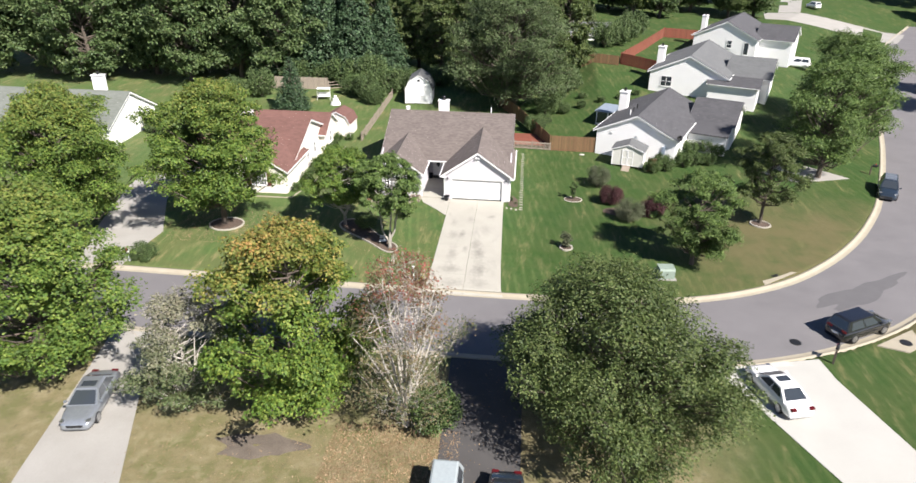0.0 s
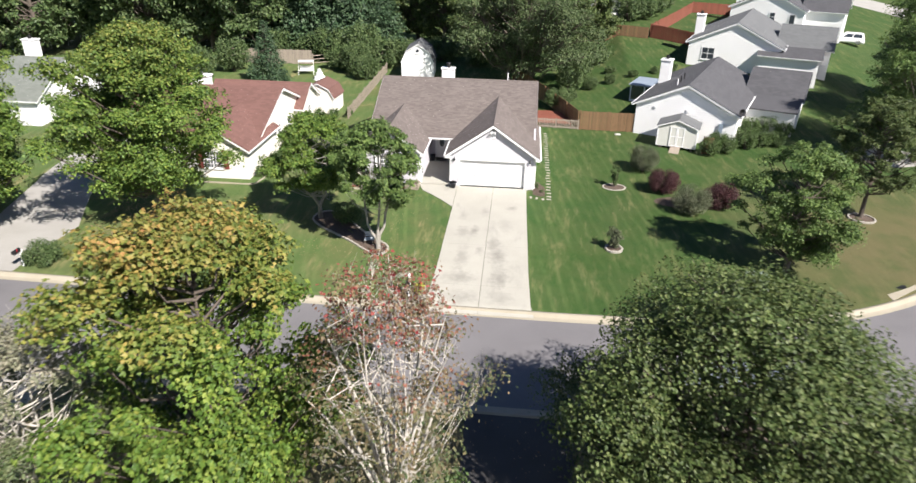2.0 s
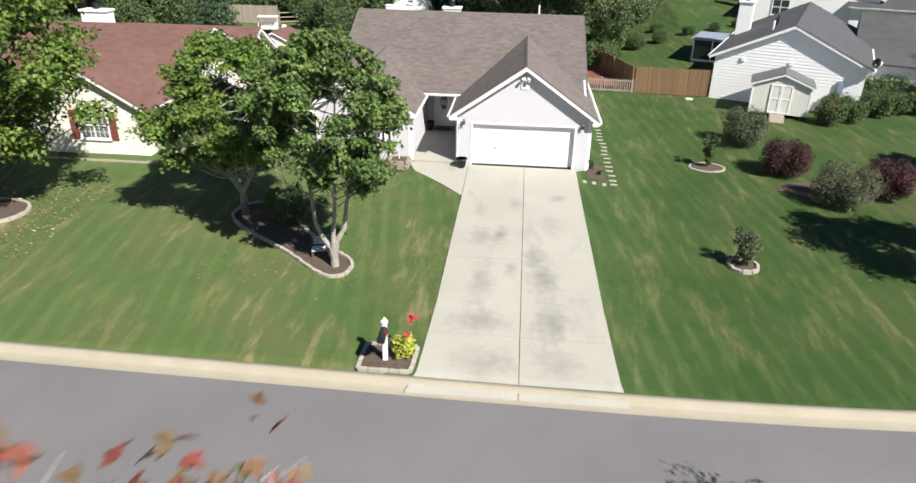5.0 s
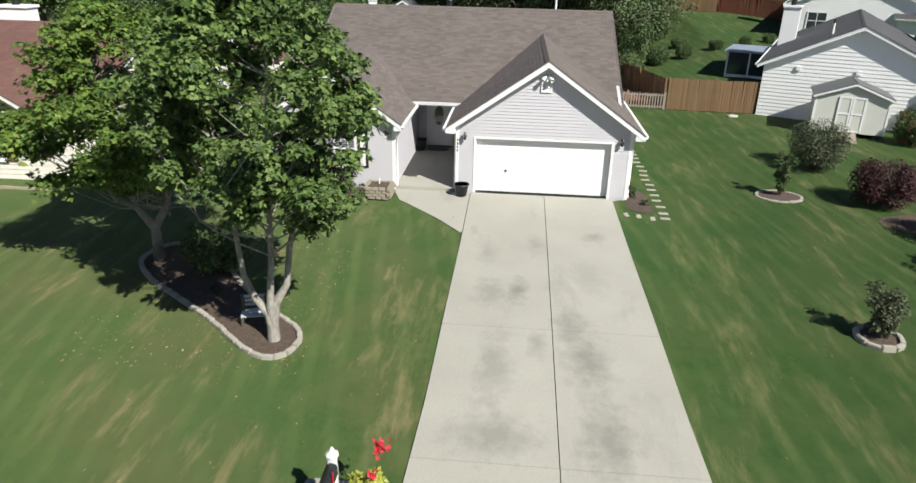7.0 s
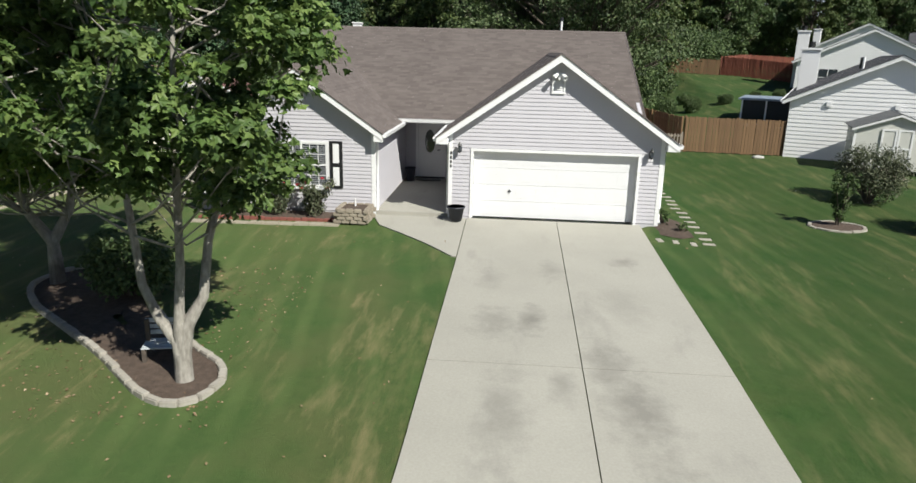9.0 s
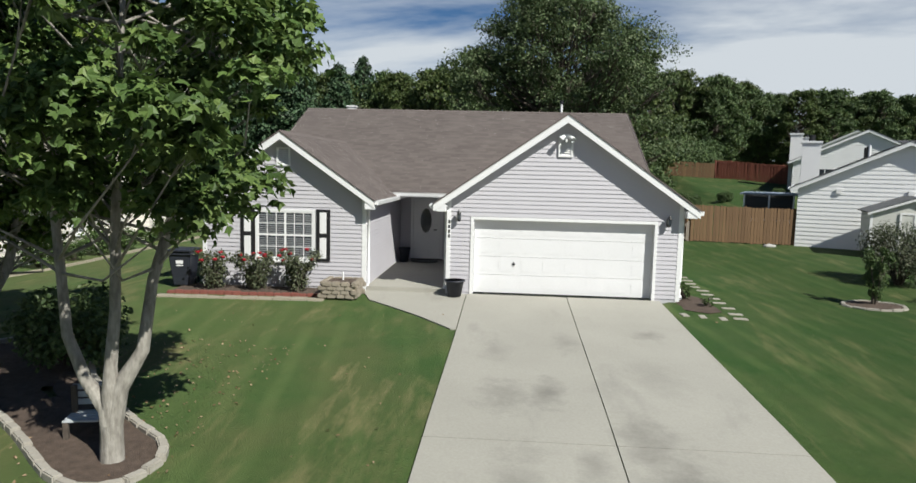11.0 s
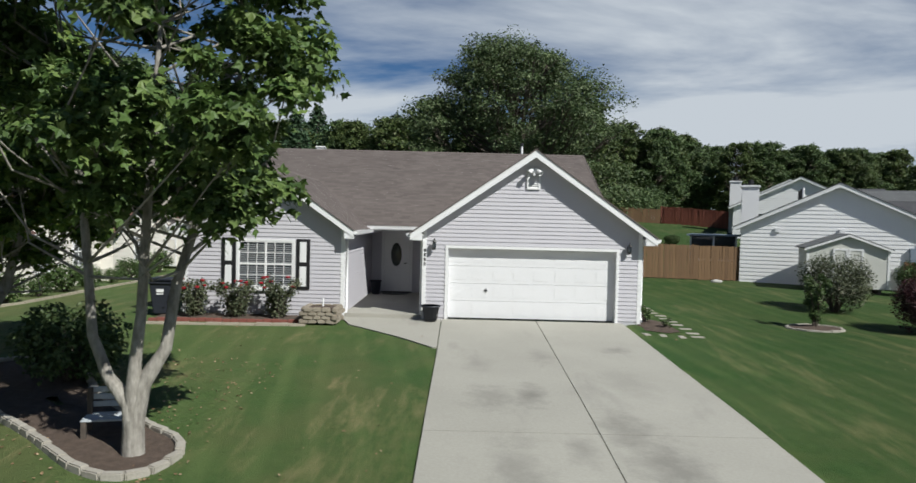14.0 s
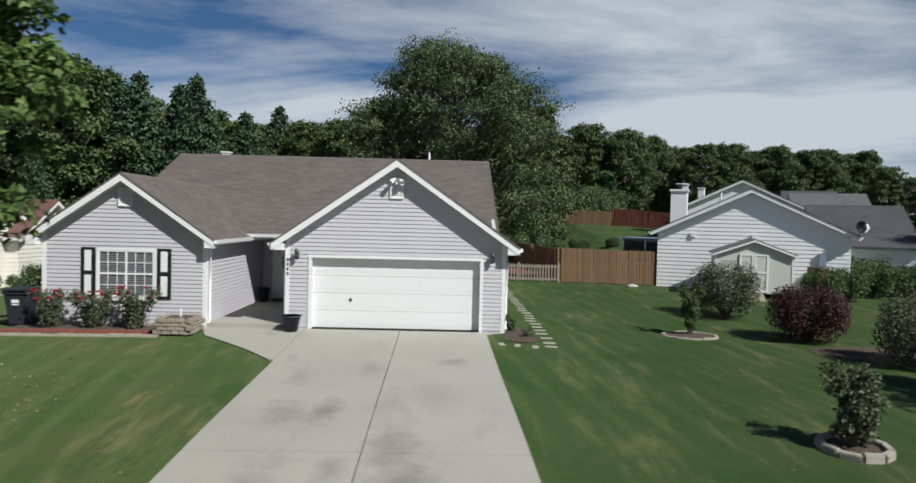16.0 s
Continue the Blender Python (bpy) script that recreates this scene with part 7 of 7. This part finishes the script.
mailbox("white mailbox post with a black mailbox in a planted bed", -3.72, -15.25, 0, M_TRIM, M_BLACK, True)
mb = [(-4.45, -15.72), (-2.92, -15.72), (-2.86, -14.55), (-4.42, -14.55)]
ring_of_blocks("pale stone edging of the mailbox bed", mb, 0.30, M_STONE, 0.10)
bed_fill("mulched mailbox bed by the drive", [(-4.4, -15.66), (-3.7, -15.66), (-2.98, -15.66), (-2.92, -15.1), (-2.92, -14.6), (-3.6, -14.6), (-4.36, -14.6), (-4.38, -15.1)], M_MULCH)
L_LIME = leaf_material("lime leaves", [(0.20, 0.26, 0.03), (0.34, 0.36, 0.05), (0.48, 0.46, 0.12)], 0.4)
lime = shrub("lime_shrub", 71, 0.75, 0.36, L_LIME, "lime yellow shrub with a red-flowered stem", n_leaf=900, size=0.09, n_clump=14)
put(lime, -3.22, -15.05)
tube("flower_stem", [(0.12, 0.02, 0.0), (0.16, 0.02, 0.7), (0.26, 0.03, 1.35)], [0.012, 0.010, 0.006], L_SHRUB, lime)
bits = []
rng = np.random.default_rng(4)
pos = np.array([(0.26, 0.03, 1.38)]) + rng.normal(0, 0.06, (46, 3))
pos2 = np.array([(0.12, -0.05, 0.82)]) + rng.normal(0, 0.05, (26, 3))
for pp in (pos, pos2):
    v, f = leaves_np(rng, pp, pp * 0 + (0, -0.5, 0.6), 0.08)
    mesh_np("bloom", v, f, M_RED, lime)
mailbox("dark mailbox beside the bright concrete drive", 24.75, -22.35, 150, M_BARK_D, M_BLACK)
mailbox("dark mailbox at the street bend", 43.0, 15.6, 70, M_BARK_D, M_BLACK)
mailbox("white mailbox post by the clipped hedge", -26.9, -14.6, 0, M_TRIM, M_BLACK)
put(shrub("clipped_hedge", 72, 1.15, 1.15, L_WOODS, "dense clipped dark green hedge ball by the drive", n_leaf=5000, size=0.10), -25.9, -14.1)

# ---- small lawn things ----
rock = bmesh.new()
bmesh.ops.create_icosphere(rock, subdivisions=2, radius=1.0)
for q in rock.verts:
    k = 1 + 0.16 * math.sin(5 * q.co.x + 2) * math.cos(4 * q.co.y) + 0.08 * math.sin(9 * q.co.y + 1)
    q.co = Vector((q.co.x * 0.34 * k, q.co.y * 0.20 * k, q.co.z * 0.10 * k))
o = part("rock", rock, M_CONCRETE_NEW, None, smooth=True)
o.matrix_world = pose(11.0, 15.2, ground(11.0, 15.2) + 0.04, 0, 0, 12)
tagged(o, "flat pale rock on the lawn before the fence", "rock")
ubox = root("utility_box", pose(15.8, -12.15, ground(15.8, -12.2), 0, 0, 6), "pale green metal utility transformer box", "utility box")
M_UTIL = material("pale green metal", (0.25, 0.31, 0.27), 0.55, dark=(0.18, 0.23, 0.19), scale=4, fine=30)
part("pad", box(-0.75, 0.75, -0.6, 0.65, -0.15, 0.06, 0.02), M_CONCRETE_OLD, ubox)
part("cabinet", prism([(-0.5, 0.06), (0.5, 0.06), (0.5, 0.80), (-0.30, 0.88), (-0.5, 0.74)], "x", -0.6, 0.6), M_UTIL, ubox)
part("hood", box(-0.63, 0.63, -0.36, 0.53, 0.85, 0.90, 0.015), M_UTIL, ubox)
part("hasp", box(-0.05, 0.05, -0.52, -0.49, 0.42, 0.55), M_DARKMETAL, ubox)
v, f = tube_np([(0, 0, -0.1), (0, 0, 0.5), (0, 0, 0.56), (0.06, 0, 0.62)], [0.05, 0.05, 0.08, 0.03], 10)
o = mesh_np("marker_post", v, f, M_TRIM, None, True)
o.matrix_world = pose(14.9, -11.9, ground(14.9, -11.9), 0, 8, 0)
tagged(o, "short white utility marker post in the lawn", "marker post")
v1, f1 = tube_np([(0, -0.16, 0.0), (0, -0.14, 0.08), (0, -0.06, 0.22), (0, 0.02, 0.36), (0, 0.04, 0.42)], [0.10, 0.15, 0.15, 0.10, 0.07], 10)
v2, f2 = tube_np([(0, 0.0, 0.38), (0, 0.05, 0.46), (0, 0.14, 0.47), (0, 0.22, 0.44)], [0.06, 0.10, 0.08, 0.04], 10)
v, f = join_np([(v1, f1), (v2, f2)])
o = mesh_np("garden_statue", v, f, M_TRIM, None, True)
o.matrix_world = pose(13.3, -13.4, ground(13.3, -13.4) - 0.02, 0, 0, -150) @ Matrix.Scale(1.1, 4)
tagged(o, "small white plaster animal figure on the lawn", "statue")
# drains
for x, y, a, nm in ((24.6, -10.4, 38, 0), (30.6, -19.4, 35, 1)):
    d = root("storm_drain", pose(x, y, -0.885, 0, 0, a), "concrete storm drain inlet with an iron lid", "drain", kind="structure")
    part("apron", prism([(-2.0, -0.75), (2.0, -0.75), (0.9, 0.75), (-0.9, 0.75)] if nm == 0 else [(-2.0, 0.75), (2.0, 0.75), (0.9, -0.75), (-0.9, -0.75)], "z", -0.3, 0.0), M_KERB, d)
    v, f = tube_np([(0, 0, 0.0), (0, 0, 0.02), (0, 0, 0.021)], [0.40, 0.40, 0.02], 20)
    mesh_np("lid", v, f, M_DARKMETAL, d)
for x, y in ((18.4, -19.3), (23.2, -20.0)):
    v, f = tube_np([(0, 0, -0.02), (0, 0, 0.012), (0, 0, 0.013)], [0.38, 0.38, 0.02], 22)
    o = mesh_np("manhole_cover", v, f, M_DARKMETAL)
    o.matrix_world = pose(x, y, ROAD_Z + 0.035)
    tagged(o, "round iron manhole cover in the street", "manhole cover", kind="structure")
# dark patch on the road
rng = np.random.default_rng(12)
ang = np.linspace(0, 2 * math.pi, 48, endpoint=False)
rad = 1 + 0.22 * np.sin(3 * ang + 1) + 0.12 * np.sin(7 * ang) + rng.normal(0, 0.04, 48)
px, py = 5.0 * rad * np.cos(ang), 1.0 * rad * np.sin(ang)
M_PATCH = material("dark road patch", (0.115, 0.112, 0.118), 0.9, dark=(0.085, 0.083, 0.088), scale=1, fine=50)
o = part("road_patch", prism(list(zip(px.tolist(), py.tolist())), "z", -0.01, 0.006), M_PATCH, None)
o.matrix_world = pose(30.6, -12.4, ROAD_Z + 0.055, 0, 0, 36)
tagged(o, "dark irregular patch on the grey street", "road patch", kind="structure")
M_DIRT = material("bare dusty soil", (0.15, 0.125, 0.10), 0.95, dark=(0.070, 0.057, 0.045), scale=1.1, fine=16, amount=1.0, bump=0.5, bump_scale=30)
bed_fill("bare dusty soil patch in the dry grass", [(-9.3 + (1 + 0.22 * math.sin(3 * a + 1) + 0.12 * math.sin(5 * a)) * 2.3 * math.cos(a), -33.9 + (1 + 0.2 * math.sin(2 * a) + 0.12 * math.sin(7 * a)) * 0.95 * math.sin(a)) for a in np.linspace(0, 2 * math.pi, 36, endpoint=False).tolist()], M_DIRT, 0.01)

# ---- more planting ----
ball = shrub("clipped_shrub", 81, 1.5, 0.95, L_SHRUB, "rounded clipped green shrub by the white house", n_leaf=3600, size=0.10, group="clipped shrubs")
put(ball, 18.3, 10.6)
for k, (x, y, s) in enumerate(((19.9, 11.4, 0.95), (21.9, 12.9, 1.05), (23.4, 13.6, 0.95), (24.9, 13.9, 0.9), (21.2, 15.0, 1.0), (23.4, 17.2, 1.1), (25.4, 18.3, 1.15), (26.6, 17.2, 0.9), (19.6, 13.0, 0.9))):
    copy_thing(ball, pose(x, y, ground(x, y), 0, 0, 40 * k) @ Matrix.Scale(s, 4))
rough = shrub("rough_shrub", 82, 2.6, 1.7, L_WOODS, "loose green shrub at the edge of the yard", n_leaf=5200, size=0.16, group="yard shrubs")
put(rough, 5.6, 22.5, scale=0.8)
for k, (x, y, s) in enumerate(((6.8, 26.5, 0.8), (7.2, 31.0, 1.2), (9.6, 31.5, 0.7), (12.0, 33.5, 0.5), (14.8, 35.0, 0.45), (17.5, 36.5, 0.45), (20.0, 38.5, 0.4), (8.0, 36.0, 1.5), (12.5, 38.0, 0.5), (10.5, 43.0, 1.6),
                               (-16.8, 33.5, 1.2), (-18.6, 36.5, 1.5), (-21.0, 38.5, 1.5), (-16.2, 39.5, 1.9), (-23.5, 43.0, 1.9), (-19.2, 42.5, 2.0), (-27.0, 44.0, 1.8), (-31.0, 43.5, 1.8), (-13.0, 41.0, 1.4),
                               (-36.5, 31.0, 1.5), (-40.5, 27.5, 1.3), (-39.5, 22.5, 1.0), (-41.2, 17.5, 0.9), (-34.0, 35.5, 1.6), (-9.0, 44.0, 1.6), (-4.0, 42.0, 1.5), (2.0, 42.5, 1.6),
                               (18.0, 66.6, 1.8), (20.0, 69.0, 1.9), (22.2, 73.5, 2.0), (24.5, 79.0, 2.1), (13.4, 57.2, 1.3), (41.0, 21.0, 0.9), (34.2, 37.7, 1.0))):
    copy_thing(rough, pose(x, y, ground(x, y) - 0.1, 0, 0, 53 * k) @ Matrix.Diagonal((s, s * (0.9 + 0.05 * (k % 5)), s * (0.85 + 0.1 * (k % 4)), 1)))
put(shrub("shrub", 84, 2.6, 1.5, L_SHRUB, "loose green shrub under the half-bare tree", n_leaf=5200, size=0.12), 0.0, -31.6)
spruce = tree("spruce_tree", 91, 8.0, 2.3, 0.5, L_CONIFER, M_BARK_D, "blue-green spruce in the neighbour's back yard", n_clump=110, n_leaf=12000, size=0.2, trunk=0.12, conifer=True, squash=0.5)
put(spruce, -27.1, 28.7, scale=0.9)
# shrubs along the side of the cream house
side = shrub("border_shrub", 83, 1.1, 0.7, L_SHRUB, "flowering green border shrub beside the cream house", n_leaf=1800, size=0.10, group="border shrubs")
put(side, -17.9, 1.0, scale=0.8)
for k, y in enumerate((2.4, 4.2, 6.1, 7.8, 9.6, 11.5, 13.2, 15.2, 16.8, 17.6, 18.2)):
    x = -17.8 if k < 8 else -16.6 + (k - 9) * 1.4
    copy_thing(side, pose(x, y, ground(x, y), 0, 0, 61 * k) @ Matrix.Scale(0.7 + 0.14 * (k * 3 % 5), 4))
ring_of_blocks("low concrete edging beside the cream house", [(-25.5, -0.75), (-18.0, -0.75), (-16.9, 4.0), (-16.6, 15.0)], 0.5, M_KERB, 0.10, False)
# garden ornaments far back
swing = root("garden_swing", pose(-24.6, 35.0, ground(-24.6, 35), 0, 0, 10), "white garden swing seat on the back lawn", "garden swing")
part("canopy", box(-0.95, 0.95, -0.55, 0.55, 1.55, 1.63, 0.03), M_TRIM, swing)
part("seat", box(-0.8, 0.8, -0.25, 0.25, 0.42, 0.5, 0.02), M_TRIM, swing)
part("backrest", box(-0.8, 0.8, 0.22, 0.28, 0.5, 1.0, 0.02), M_TRIM, swing)
for s in (-1, 1):
    tube("leg", [(s * 0.9, -0.5, 0), (s * 0.9, 0, 1.55), (s * 0.9, 0.5, 0)], 0.03, M_TRIM, swing)
v, f = tube_np([(0, 0, 0), (0, 0, 0.4), (0, 0, 0.41), (0, 0, 0.85), (0, 0, 0.86), (0, 0, 1.25), (0, 0, 1.3)], [0.75, 0.62, 0.48, 0.40, 0.28, 0.20, 0.02], 16)
o = mesh_np("tiered_fountain", v, f, M_TRIM, None, False)
o.matrix_world = pose(-22.3, 32.7, ground(-22.3, 32.7))
tagged(o, "white tiered garden fountain on the back lawn", "fountain")
deck = root("deck", pose(5.0, 18.9, ground(5, 18.9)), "red-stained wooden deck behind the house", "deck")
first = None
for k in range(16):
    if first is None:
        first = part("plank", box(-1.9, 1.9, -0.135, 0.135, 0.28, 0.32, 0.004), M_WOOD_R, deck)
        q = first
    else:
        q = new("plank", first.data)
        q.parent = deck
    q.matrix_local = pose(0, -2.1 + k * 0.28, 0)
for x, y in ((-1.7, -2.0), (1.7, -2.0), (-1.7, 2.0), (1.7, 2.0)):
    part("post", box(x - 0.05, x + 0.05, y - 0.05, y + 0.05, -0.3, 0.28), M_WOOD_R, deck)

# ---- fallen leaves ----
def litter(label, n, x0, x1, y0, y1, size, seed, keep=None):
    rng = np.random.default_rng(seed)
    x, y = rng.uniform(x0, x1, n), rng.uniform(y0, y1, n)
    if keep:
        m_ = keep(x, y, rng)
        x, y = x[m_], y[m_]
    d = road_distance(x, y)
    z = np.where(np.abs(d) < HALF + 0.4, ROAD_Z + 0.07, ground_array(x, y) + 0.02)
    p = np.stack([x, y, z], 1)
    v, f = leaves_np(rng, p, np.tile((0.0, 0.0, 1.0), (len(p), 1)), size, KITE, droop=0.0, flat=0.9)
    v[:, 2] = np.maximum(v[:, 2], np.repeat(z, 4) - 0.012)
    return tagged(mesh_np("fallen_leaves", v, f, L_LITTER), label, "leaves", kind="stuff")


litter("brown leaf litter under the half-bare tree", 9000, -5.5, 1.5, -38, -31.5, 0.085, 1)
litter("thin leaf litter over the dry grass", 4200, -16, 5, -40, -25, 0.08, 6)
litter("scattered pale fallen leaves on the lawn", 260, -16, -2.8, -15, -1.5, 0.055, 2)
litter("sparse fallen leaves on the wide side lawn", 90, 3.2, 16, -15, 8, 0.055, 3)
litter("leaves gathered along the tree bed", 800, -11.5, -5.6, -11.6, -5.0, 0.055, 4)
litter("leaves under the neighbour's maple", 1500, -26, -18, -11, -4, 0.10, 5)
